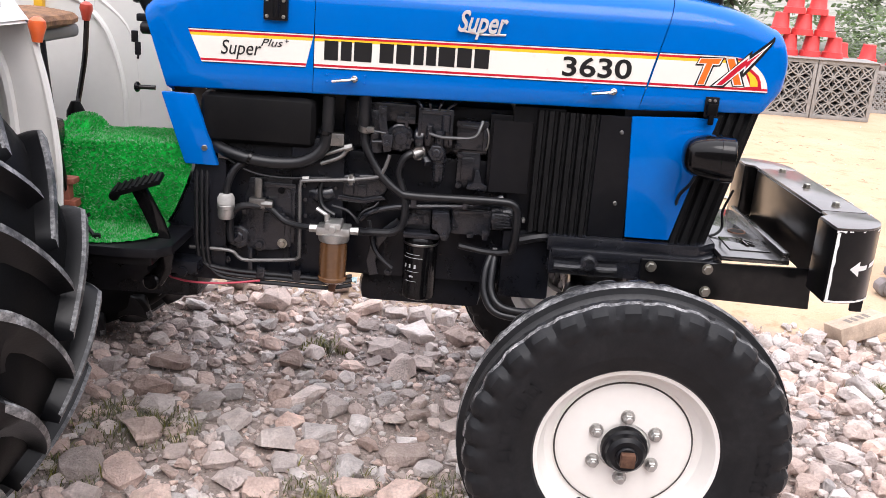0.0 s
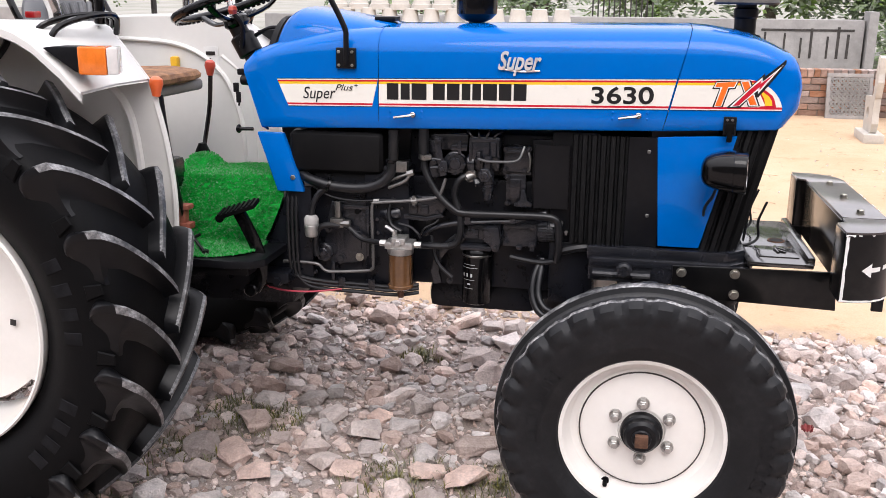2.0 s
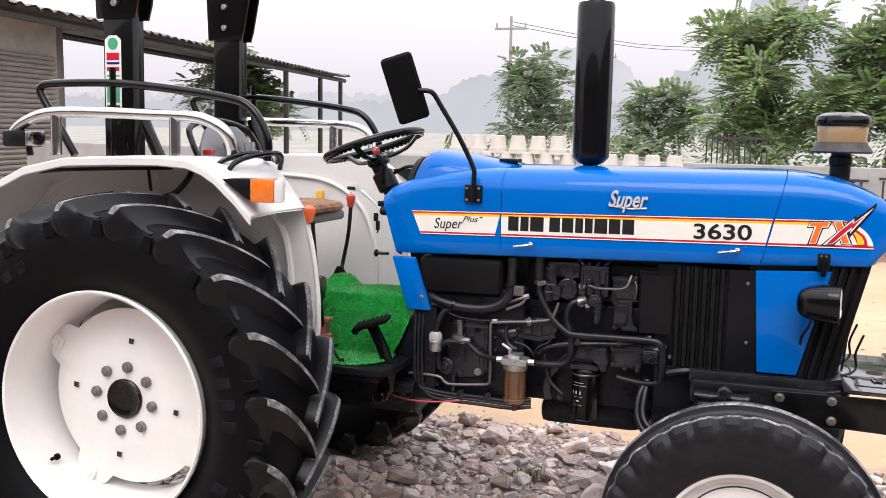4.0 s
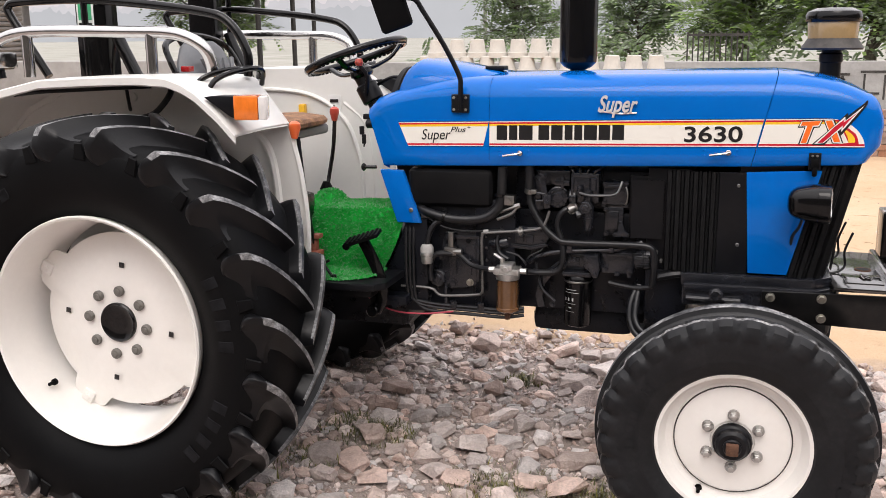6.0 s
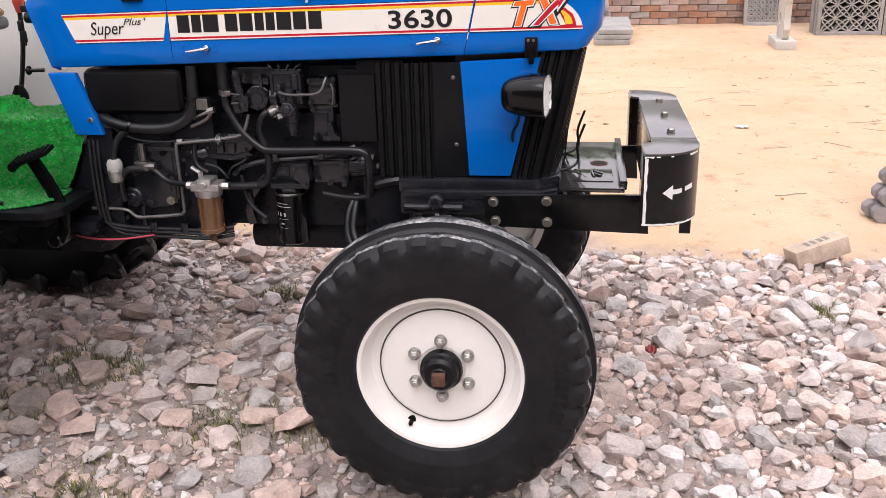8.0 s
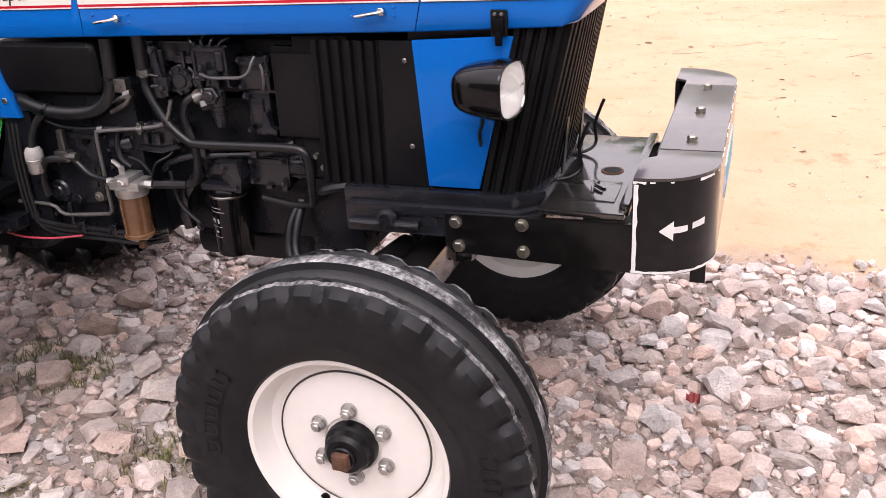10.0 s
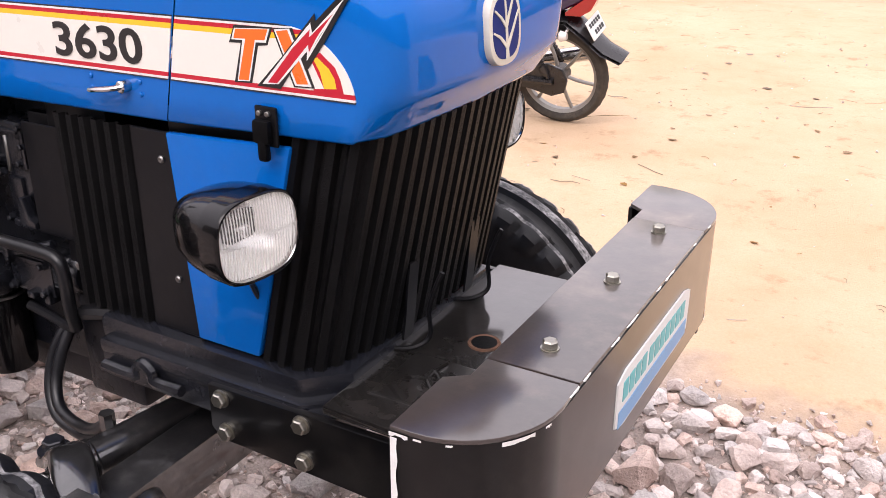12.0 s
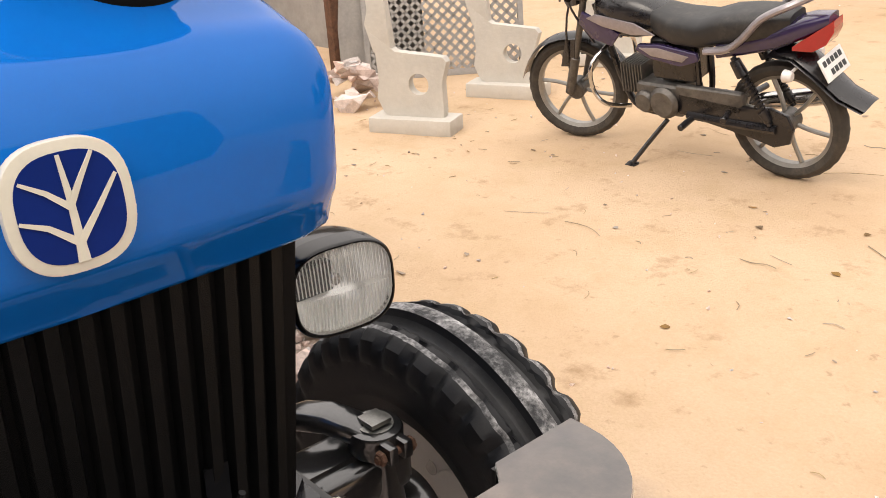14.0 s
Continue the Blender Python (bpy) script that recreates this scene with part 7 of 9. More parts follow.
for side in (1, -1):
    def sy(y):
        return y if side == 1 else mirror_y(y)
    s = Shape()
    rows = []
    for yy, q, dz in ((1.905, 0, -0.030), (1.900, 0, -0.026), (1.900, 0, -0.004), (1.904, 0.02, 0.0), (2.06, 0.5, 0.004), (2.215, 1, 0.0), (2.222, 1, -0.006), (2.222, 1, -0.03), (2.216, 1, -0.03), (2.214, 1, -0.008), (2.06, 0.5, -0.003), (1.908, 0.02, -0.007), (1.905, 0, -0.030)):
        row = []
        for (xo, zo), (xi, zi) in zip(OUT, INN):
            row.append(Vector((xo + (xi - xo) * q, sy(yy), zo + (zi - zo) * q + dz)))
        rows.append(row)
    s.loft(rows, closed=False)
    # front edge
    fender = part("fender", s, WHITE, tractor, angle=40)
    wall = [(x, z - 0.004) for x, z in INN] + [(-0.990, 1.12), (-0.962, 0.95), (-0.965, 0.80), (-1.02, 0.745), (-2.05, 0.745), (-2.28, 0.90)]
    s = Shape().prism(wall, sy(2.222), sy(2.230))
    s.tube([(-1.02, sy(2.224), 1.27), (-0.985, sy(2.224), 1.12), (-0.966, sy(2.224), 0.95), (-0.970, sy(2.224), 0.79)], 0.010, 8)
    s.tube([(-1.20, sy(2.220), 1.30), (-1.11, sy(2.218), 1.22), (-1.075, sy(2.217), 1.10), (-1.065, sy(2.217), 0.90), (-1.07, sy(2.217), 0.78)], 0.014, 8)
    for bx in (-1.40, -1.62):
        s.cyl((bx, sy(2.224), 1.37), (bx, sy(2.21), 1.37), 0.016, seg=12)
    part("fender_wall", s, WHITE, tractor, angle=40)
    # side lamp on the slope
    s = Shape().prism([(-1.150, 1.390), (-1.120, 1.394), (-1.036, 1.394), (-1.036, 1.322), (-1.060, 1.330)], min(sy(1.902), sy(1.985)), max(sy(1.902), sy(1.985)), bevel=0.004)
    lampb = part("side_lamp", s, BLACK, tractor)
    part("amber_lens", Shape().prism([(-1.044, sy(1.894)), (-0.960, sy(1.892)), (-0.992, sy(1.985)), (-1.044, sy(1.985))], 1.322, 1.396, axis="z", bevel=0.006), AMBER, lampb)
    part("clear_lens", Shape().prism([(-0.9595, sy(1.893)), (-0.940, sy(1.897)), (-0.934, sy(1.905)), (-0.968, sy(1.985)), (-0.9915, sy(1.985))], 1.324, 1.394, axis="z", bevel=0.005), CLEARL, lampb)
    # rails
    s = Shape().tube([(-2.10, sy(2.05), 1.515), (-2.05, sy(2.05), 1.555), (-1.95, sy(2.05), 1.590), (-1.80, sy(2.05), 1.598), (-1.50, sy(2.05), 1.592), (-1.36, sy(2.05), 1.588), (-1.29, sy(2.05), 1.575), (-1.235, sy(2.055), 1.545), (-1.215, sy(2.07), 1.50), (-1.212, sy(2.08), 1.445)], 0.020, 14)
    rail = part("chrome_rail", s, CHROME, tractor)
    for px_ in (-1.907, -1.419):
        part("rail_post", Shape().cyl((px_, sy(2.05), 1.445), (px_, sy(2.05), 1.585), 0.019, seg=16), CHROME, rail)
    s = Shape().tube([(-1.936, sy(2.18), 1.443), (-2.02, sy(2.18), 1.57), (-2.082, sy(2.18), 1.665), (-2.080, sy(2.18), 1.690), (-2.03, sy(2.18), 1.703), (-1.764, sy(2.18), 1.706), (-1.50, sy(2.18), 1.684), (-1.29, sy(2.18), 1.656), (-1.215, sy(2.18), 1.630), (-1.165, sy(2.18), 1.575), (-1.138, sy(2.18), 1.51), (-1.142, sy(2.18), 1.445)], 0.015, 12)
    rail = part("grab_rail", s, BLACKG, tractor)
    part("rail_post", Shape().tube([(-1.765, sy(2.18), 1.44), (-1.765, sy(2.18), 1.76)], 0.012, 10, 1), BLACKG, rail)
    for o in (0.0, 0.055):
        s = Shape().tube([(-1.235 + o * 0.9, sy(1.985), 1.405 - o * 0.4), (-1.205 + o * 0.7, sy(2.0), 1.445 - o * 0.2), (-1.15 + o * 0.4, sy(2.06), 1.468 - o * 0.1), (-1.10 + o * 0.3, sy(2.16), 1.470), (-1.12 + o * 0.2, sy(2.21), 1.440 - o * 0.4)], 0.009, 8)
        part("hand_hoop", s, BLACKG, tractor)
    # roll-over post with its flange
    yp = sy(2.305) if side == 1 else sy(2.305)
    s = Shape().box((-1.873, yp - 0.035, 0.95), (-1.745, yp + 0.035, 2.30), 0.006)
    post = part("rollbar_post", s, BLACKG, tractor)
    s = Shape().prism([(-1.893, 1.945), (-1.728, 1.945), (-1.715, 1.99), (-1.69, 2.12), (-1.66, 2.30), (-1.91, 2.30)], yp - 0.046, yp - 0.0355, bevel=0.002)
    s.prism([(-1.893, 1.945), (-1.728, 1.945), (-1.715, 1.99), (-1.69, 2.12), (-1.66, 2.30), (-1.91, 2.30)], yp + 0.0355, yp + 0.046, bevel=0.002)
    part("post_flange", s, BLACKG, post)
    for bz in (2.0, 2.09):
        part("bolt", Shape().cyl((-1.81, yp - 0.045, bz), (-1.81, yp - 0.058, bz), 0.014, seg=6, bevel=0.002), BOLTM, post)
    s = Shape().tube([(-1.62, sy(2.28), 1.40), (-1.67, sy(2.28), 1.50), (-1.70, sy(2.28), 1.56), (-1.715, sy(2.28), 1.60)], 0.022, 12)
    part("post_brace", s, BLACKG, post)
    if side == 1:
        ys = yp - 0.0365
        sticker = part("dealer_sticker", Shape().prism([(-1.865, 1.600), (-1.795, 1.600), (-1.795, 1.870), (-1.815, 1.885), (-1.845, 1.885), (-1.865, 1.870)], ys, ys + 0.002), D_WHT, tractor)
        part("sticker_disc", Shape().cyl((-1.830, ys, 1.855), (-1.830, ys - 0.001, 1.855), 0.022, seg=20), D_GREEN, sticker)
        for z0, z1, mt in ((1.795, 1.822, D_RED), (1.780, 1.788, D_NAVY), (1.755, 1.770, D_RED), (1.735, 1.741, D_GREEN), (1.715, 1.722, D_BLK), (1.640, 1.700, D_GREEN), (1.618, 1.630, D_BLK)):
            part("sticker_bar", Shape().prism([(-1.858, z0), (-1.803, z0), (-1.803, z1), (-1.858, z1)], ys - 0.001, ys + 0.001), mt, sticker)
part("wall_swage", Shape().tube([(-1.70, 3.129, 1.362), (-1.46, 3.129, 1.352), (-1.34, 3.129, 1.328), (-1.25, 3.129, 1.280), (-1.18, 3.129, 1.205), (-1.14, 3.129, 1.10), (-1.121, 3.129, 1.0), (-1.118, 3.129, 0.86)], 0.014, 10, flat=0.7), WHITE, tractor)
# tail lamp behind the fender
s = Shape().box((-2.12, 2.02, 1.47), (-2.02, 2.12, 1.53), 0.012).tube([(-2.04, 2.07, 1.44), (-2.05, 2.07, 1.50)], 0.012, 8)
work = part("rear_work_lamp", s, BLACK, tractor)
part("lamp_rim", Shape().box((-2.025, 2.025, 1.475), (-2.010, 2.115, 1.528), 0.006), CHROME, work)
part("red_marker", Shape().box((-1.55, 2.42, 1.452), (-1.515, 2.46, 1.474), 0.006), REDL, tractor)
s = Shape().tube([(-2.2, 2.10, 1.24), (-2.05, 2.05, 1.36), (-1.92, 2.04, 1.39), (-1.75, 2.1, 1.40), (-1.5, 2.15, 1.41)], 0.007, 6).tube([(-1.60, 2.15, 1.42), (-1.59, 2.15, 1.34), (-1.585, 2.15, 1.33)], 0.006, 6).tube([(-1.39, 2.1, 1.43), (-1.38, 2.08, 1.39), (-1.42, 2.05, 1.33), (-1.48, 2.05, 1.31)], 0.010, 6)
part("wiring", s, HOSE, tractor)
# seat
s = Shape()
rings = []
for z, hw, x0, x1 in ((1.20, 0.20, -1.60, -1.50), (1.30, 0.215, -1.615, -1.52), (1.40, 0.21, -1.63, -1.54), (1.48, 0.185, -1.645, -1.56), (1.54, 0.14, -1.65, -1.58), (1.565, 0.09, -1.645, -1.595)):
    rings.append([Vector((xm + (xr * c), CY + hw * sgn, z)) for xm, xr, c, sgn in (((x0 + x1) / 2, (x1 - x0) / 2, math.cos(a), math.copysign(abs(math.sin(a)) ** 0.7, math.sin(a))) for a in [2 * math.pi * k / 24 for k in range(24)])])
seat_back = part("seat_back", Shape().loft(rings), SEATG, tractor)
s = Shape()
for k in range(-2, 3):
    s.tube([(-1.518, CY + 0.006 * k, 1.30), (-1.520, CY + 0.035 * k, 1.40), (-1.545, CY + 0.055 * k, 1.50)], 0.010, 8)
part("seat_rib", s, SEATG, seat_back)
s = Shape().tube([(-1.56, CY - 0.235, 1.40), (-1.60, CY - 0.245, 1.49), (-1.64, CY - 0.20, 1.56), (-1.655, CY, 1.59), (-1.64, CY + 0.20, 1.56), (-1.60, CY + 0.245, 1.49), (-1.56, CY + 0.235, 1.40)], 0.012, 10)
part("seat_hoop", s, BLACKG, tractor)
part("seat_pan", Shape().box((-1.56, CY - 0.23, 1.190), (-1.175, CY + 0.23, 1.232), 0.020, 4), SEATG, tractor)
s = Shape()
rings = []
for q, z in ((0.90, 1.230), (1.0, 1.240), (1.01, 1.252), (0.97, 1.266), (0.8, 1.275), (0.4, 1.278)):
    rings.append([Vector((-1.37 + 0.230 * q * px_ / 0.5, CY + 0.235 * q * py_ / 0.5, z + 0.006 * noise.noise(Vector((px_ * 6, py_ * 6, z * 30))))) for px_, py_ in plaque(0.5, 0.5, 40, 4)])
part("seat_cushion", Shape().loft(rings, caps=(True, True)), CUSH, tractor)
s = Shape().tube([(-1.20, CY - 0.18, 1.19), (-1.19, CY - 0.18, 1.05), (-1.18, CY - 0.16, 0.95)], 0.010, 8).tube([(-1.195, CY - 0.18, 1.09), (-1.30, CY - 0.18, 1.095)], 0.007, 8)
s.box((-1.50, CY - 0.16, 0.95), (-1.34, CY + 0.16, 1.19), 0.02)
part("seat_frame", s, BLACK, tractor)
# steering wheel and column
WC, WTILT = Vector((-0.955, CY, 1.505)), radians(-18.5)
wheel_m = Matrix.Translation(WC) @ Matrix.Rotation(WTILT, 4, "Y")
rim_pts = [(0.190 * math.cos(2 * math.pi * k / 40), 0.190 * math.sin(2 * math.pi * k / 40), 0) for k in range(40)]
sw = part("steering_wheel", Shape().tube(rim_pts, 0.0145, 12, 1, closed=True), BLACKG, tractor, M=wheel_m)
grips = Shape()
for k in range(56):
    a = 2 * math.pi * k / 56
    grips.cyl((0.190 * math.cos(a) , 0.190 * math.sin(a), -0.012), (0.190 * math.cos(a), 0.190 * math.sin(a), -0.018), 0.007, seg=6)
part("rim_grip", grips, BLACKG, sw)
for a in (0.5, 2.6, 4.7):
    part("spoke", Shape().tube([(0.185 * math.cos(a), 0.185 * math.sin(a), 0.0), (0.12 * math.cos(a), 0.12 * math.sin(a), -0.045), (0.03 * math.cos(a), 0.03 * math.sin(a), -0.06)], 0.013, 8, flat=0.6), BLACKG, sw)
part("hub", Shape().cyl((0, 0, -0.085), (0, 0, -0.045), 0.045, bevel=0.01), BLACKG, sw)
s = Shape().cyl((-0.935, CY, 1.43), (-0.80, CY, 1.18), 0.030, bevel=0.004).cyl((-0.92, CY, 1.40), (-0.885, CY, 1.335), 0.042, bevel=0.006)
part("steering_column", s, BLACK, tractor)
s = Shape().tube([(-0.90, CY - 0.05, 1.36), (-0.885, CY - 0.07, 1.43), (-0.905, CY - 0.09, 1.47)], 0.008, 8)
part("throttle_lever", s, BLACK, tractor)
part("lever_knob", Shape().lathe([(0, -0.015), (0.012, -0.012), (0.016, 0), (0.012, 0.012), (0, 0.015)], (-0.907, CY - 0.092, 1.482), (0, 0, 1), 16), REDK, tractor)
part("stalk", Shape().tube([(-0.86, CY - 0.02, 1.40), (-0.80, CY - 0.05, 1.425), (-0.75, CY - 0.07, 1.428)], 0.007, 8), BLACK, tractor)


def knob(p, mt, r=0.021):
    return part("lever_knob", Shape().lathe([(0, -0.030), (r * 0.55, -0.028), (r * 0.75, -0.010), (r, 0.008), (r * 0.9, 0.022), (r * 0.4, 0.030), (0, 0.031)], p, (0.05, 0, 1), 20), mt, tractor)


knob((-0.997, 2.215, 1.265), ORANGE)
part("hydraulic_lever", Shape().tube([(-0.995, 2.235, 1.24), (-0.985, 2.24, 1.10), (-0.975, 2.26, 0.95), (-0.98, 2.30, 0.86)], 0.011, 8, flat=0.5), BLACK, tractor)
knob((-1.190, 3.00, 1.262), REDK)
part("gear_lever", Shape().tube([(-1.19, 3.0, 1.235), (-1.20, 3.0, 1.12), (-1.215, 2.98, 1.0), (-1.22, 2.96, 0.94)], 0.009, 8), BLACKG, tractor)
part("lever_boot", Shape().lathe([(0.03, 0.0), (0.028, 0.02), (0.014, 0.05), (0.0, 0.05)], (-1.22, 2.96, 0.93), (0, 0, 1), 16), RUBBER, tractor)
part("yellow_lever", Shape().box((-1.405, 3.10, 1.225), (-1.375, 3.13, 1.295), 0.008), YELL, tractor)
dec = part("warning_plate", Shape().prism([(-1.273, 1.232), (-1.212, 1.232), (-1.212, 1.335), (-1.273, 1.335)], 3.126, 3.1285), D_WHT, tractor)
part("plate_bar", Shape().box((-1.250, 3.123, 1.245), (-1.242, 3.1255, 1.290)), D_BLK, dec)
part("plate_bar", Shape().box((-1.262, 3.123, 1.302), (-1.224, 3.1255, 1.316)), D_BLK, dec)
s = Shape().tube([(-1.05, 2.30, 1.10), (-1.06, 2.32, 1.0), (-1.08, 2.34, 0.95)], 0.009, 8).box((-1.20, 2.32, 0.92), (-1.04, 2.46, 1.02), 0.02).cyl((-1.10, 2.31, 0.99), (-1.10, 2.34, 0.99), 0.022, bevel=0.004).tube([(-1.24, 2.36, 1.105), (-1.13, 2.34, 1.112), (-1.03, 2.32, 1.105)], 0.006, 8)
part("hydraulic_valve", s, ENGINE2, tractor)
# the tractor leans a little to its far side
tractor.matrix_basis = Matrix.Translation((0, 2.40, 1.15)) @ Matrix.Rotation(radians(-1.0), 4, "X") @ Matrix.Translation((0, -2.40, -1.15)) @ Matrix.Translation(BASE[tractor])


# ---- motorcycle parked on its side stand ----
bike = thing("motorcycle", (0, 0, 0), "dusty black commuter motorcycle parked on its side stand", "motorcycle")


def bike_wheel(x, r=0.300):
    M = Matrix.Translation((x, 0, r))
    prof = [(0.232, -0.022), (0.245, -0.036), (0.268, -0.042), (0.288, -0.034), (0.299, -0.016), (0.301, 0.0)]
    prof = prof + [(a, -b) for a, b in prof[-2::-1]]
    tyre = part("wheel", lathe_mod(prof, 64, lambda k, i: (-0.003 if (k % 2 and 3 <= i <= 7) else 0, 0)), BIKETYRE, bike, M=M)
    s = Shape().lathe([(0.236, -0.028), (0.240, -0.02), (0.226, -0.012), (0.226, 0.012), (0.240, 0.02), (0.236, 0.028), (0.218, 0.016), (0.218, -0.016), (0.236, -0.028)], (0, 0, 0), (0, 1, 0), 56)
    part("rim", s, BIKEWHL, tyre)
    for k in range(6):
        a = math.pi * k / 3 + 0.2
        part("spoke", Shape().tube([(0.03 * math.cos(a), 0, 0.03 * math.sin(a)), (0.12 * math.cos(a + 0.06), 0, 0.12 * math.sin(a + 0.06)), (0.222 * math.cos(a), 0, 0.222 * math.sin(a))], 0.013, 8, flat=0.8), BIKEWHL, tyre)
    part("hub", Shape().cyl((0, -0.05, 0), (0, 0.05, 0), 0.055, bevel=0.01, seg=24), BIKEALU, tyre)
    return tyre


STEER = Matrix.Translation((0.64, 0, 0)) @ Matrix.Rotation(radians(16), 4, "Z") @ Matrix.Translation((-0.64, 0, 0))
bike_wheel(0.640).matrix_basis = STEER @ Matrix.Translation((0.640, 0, 0.300))
bike_wheel(-0.640)
for yy in (0.075, -0.075):
    part("fork_leg", Shape().cyl((0.640, yy, 0.30), (0.560, yy, 0.52), 0.026, bevel=0.005).cyl((0.565, yy, 0.50), (0.445, yy, 0.86), 0.018), BIKEALU, bike)
s = Shape()
rows = []
for k in range(17):
    a = radians(-35 + 150 * k / 16)
    rows.append([Vector((0.640 + 0.325 * math.sin(a - radians(40)) , w, 0.30 + 0.325 * math.cos(a - radians(40)) - 0.02 * (w / 0.06) ** 2)) for w in (-0.06, -0.045, -0.02, 0, 0.02, 0.045, 0.06)])
s.loft(rows, closed=False)
part("front_mudguard", s, BIKEBLK, bike, M=STEER)
for yy in (0.088, -0.088):
    part("fork_guard", Shape().prism([(0.66, 0.46), (0.60, 0.62), (0.53, 0.63), (0.56, 0.47)], yy - 0.008, yy + 0.008, bevel=0.005), BIKEBLK, bike)
s = Shape()
rings = []
for x, hw, z0, z1 in ((-0.02, 0.075, 0.70, 0.80), (0.04, 0.105, 0.675, 0.845), (0.14, 0.125, 0.66, 0.880), (0.25, 0.13, 0.66, 0.890), (0.33, 0.115, 0.68, 0.880), (0.39, 0.07, 0.72, 0.85)):
    rings.append([Vector((x, hw * math.copysign(abs(math.cos(a)) ** 0.6, math.cos(a)), (z0 + z1) / 2 + (z1 - z0) / 2 * math.copysign(abs(math.sin(a)) ** 0.8, math.sin(a)))) for a in [2 * math.pi * k / 24 for k in range(24)]])
part("fuel_tank", Shape().loft(rings), BIKEBLK, bike)
for yy in (0.132, -0.132):
    part("tank_stripe", Shape().prism([(-0.02, 0.715), (0.10, 0.765), (0.34, 0.795), (0.40, 0.770), (0.30, 0.735), (0.12, 0.705)], yy - 0.006, yy + 0.006, bevel=0.004), BIKESILV, bike)
    part("shroud", Shape().prism([(0.20, 0.70), (0.43, 0.80), (0.46, 0.74), (0.38, 0.66), (0.26, 0.63)], yy * 0.92 - 0.01, yy * 0.92 + 0.01, bevel=0.006), BIKEPUR, bike)
    part("side_cover", Shape().prism([(-0.24, 0.640), (-0.02, 0.665), (0.10, 0.655), (0.12, 0.625), (0.04, 0.585), (-0.14, 0.560), (-0.25, 0.600)], yy * 0.85 - 0.014, yy * 0.85 + 0.014, bevel=0.010, seg=3), BIKEPUR, bike)
    part("cover_stripe", Shape().prism([(-0.20, 0.622), (-0.02, 0.650), (0.09, 0.640), (0.02, 0.605), (-0.16, 0.590)], yy * 0.97 - 0.003, yy * 0.97 + 0.003, bevel=0.002), BIKESILV, bike)
s = Shape()
rings = []
for x, hw, z0, z1 in ((0.06, 0.07, 0.74, 0.825), (0.01, 0.11, 0.69, 0.82), (-0.10, 0.13, 0.655, 0.80), (-0.25, 0.138, 0.655, 0.795), (-0.36, 0.132, 0.68, 0.83), (-0.48, 0.125, 0.69, 0.845), (-0.60, 0.11, 0.72, 0.85), (-0.70, 0.07, 0.77, 0.84)):
    rings.append([Vector((x, hw * math.copysign(abs(math.cos(a)) ** 0.5, math.cos(a)), (z0 + z1) / 2 + (z1 - z0) / 2 * math.copysign(abs(math.sin(a)) ** 0.7, math.sin(a)))) for a in [2 * math.pi * k / 24 for k in range(24)]])
part("seat", Shape().loft(rings), BIKESEAT, bike)
s = Shape()
rings = []
for x, hw, z0, z1 in ((-0.34, 0.115, 0.61, 0.70), (-0.48, 0.115, 0.64, 0.74), (-0.64, 0.10, 0.68, 0.79), (-0.76, 0.08, 0.735, 0.83), (-0.865, 0.045, 0.795, 0.845)):
    rings.append([Vector((x, hw * math.copysign(abs(math.cos(a)) ** 0.5, math.cos(a)), (z0 + z1) / 2 + (z1 - z0) / 2 * math.copysign(abs(math.sin(a)) ** 0.6, math.sin(a)))) for a in [2 * math.pi * k / 20 for k in range(20)]])
part("tail_cowl", Shape().loft(rings), BIKEPUR, bike)
part("tail_lamp", Shape().hull([Vector((-0.885, y, z)) for y in (-0.040, 0.040) for z in (0.770, 0.822)] + [Vector((-0.855, y, 0.715)) for y in (-0.055, 0.055)] + [Vector((-0.80, y, 0.685)) for y in (-0.07, 0.07)] + [Vector((-0.72, y, z)) for y in (-0.098, 0.098) for z in (0.695, 0.712)]), REDL, bike)
part("grab_rail", Shape().tube([(-0.30, 0.135, 0.665), (-0.42, 0.145, 0.690), (-0.50, 0.145, 0.745), (-0.60, 0.135, 0.845), (-0.72, 0.10, 0.900), (-0.78, 0.0, 0.915), (-0.72, -0.10, 0.900), (-0.60, -0.135, 0.845), (-0.50, -0.145, 0.745), (-0.42, -0.145, 0.690), (-0.30, -0.135, 0.665)], 0.024, 10, flat=0.75), BIKESILV, bike)
s = Shape()
rows = []
for x, z, hw in ((-0.60, 0.66, 0.08), (-0.72, 0.65, 0.085), (-0.82, 0.58, 0.085), (-0.93, 0.485, 0.08), (-1.04, 0.435, 0.07)):
    rows.append([Vector((x - 0.02 * (1 - (w / hw) ** 2), w, z + 0.03 * (1 - (w / hw) ** 2))) for w in (-hw, -hw * 0.6, 0, hw * 0.6, hw)])
rows2 = [[p + Vector((0.018, 0, -0.014)) for p in r] for r in rows[::-1]]
s.loft(rows + rows2, closed=False)
part("rear_mudguard", s, BIKEBLK, bike)
plate = part("number_plate", Shape().box((-0.008, -0.10, -0.055), (0.0, 0.10, 0.055), 0.003), D_WHT, bike, M=Matrix.Translation((-0.862, 0.0, 0.61)) @ Matrix.Rotation(radians(28), 4, "Y"))
for zz, n in ((0.012, 5), (-0.036, 4)):
    for k in range(n):
        part("plate_bar", Shape().box((-0.010, -0.078 + 0.034 * k, zz), (-0.008, -0.054 + 0.034 * k, zz + 0.026)), D_BLK, plate)
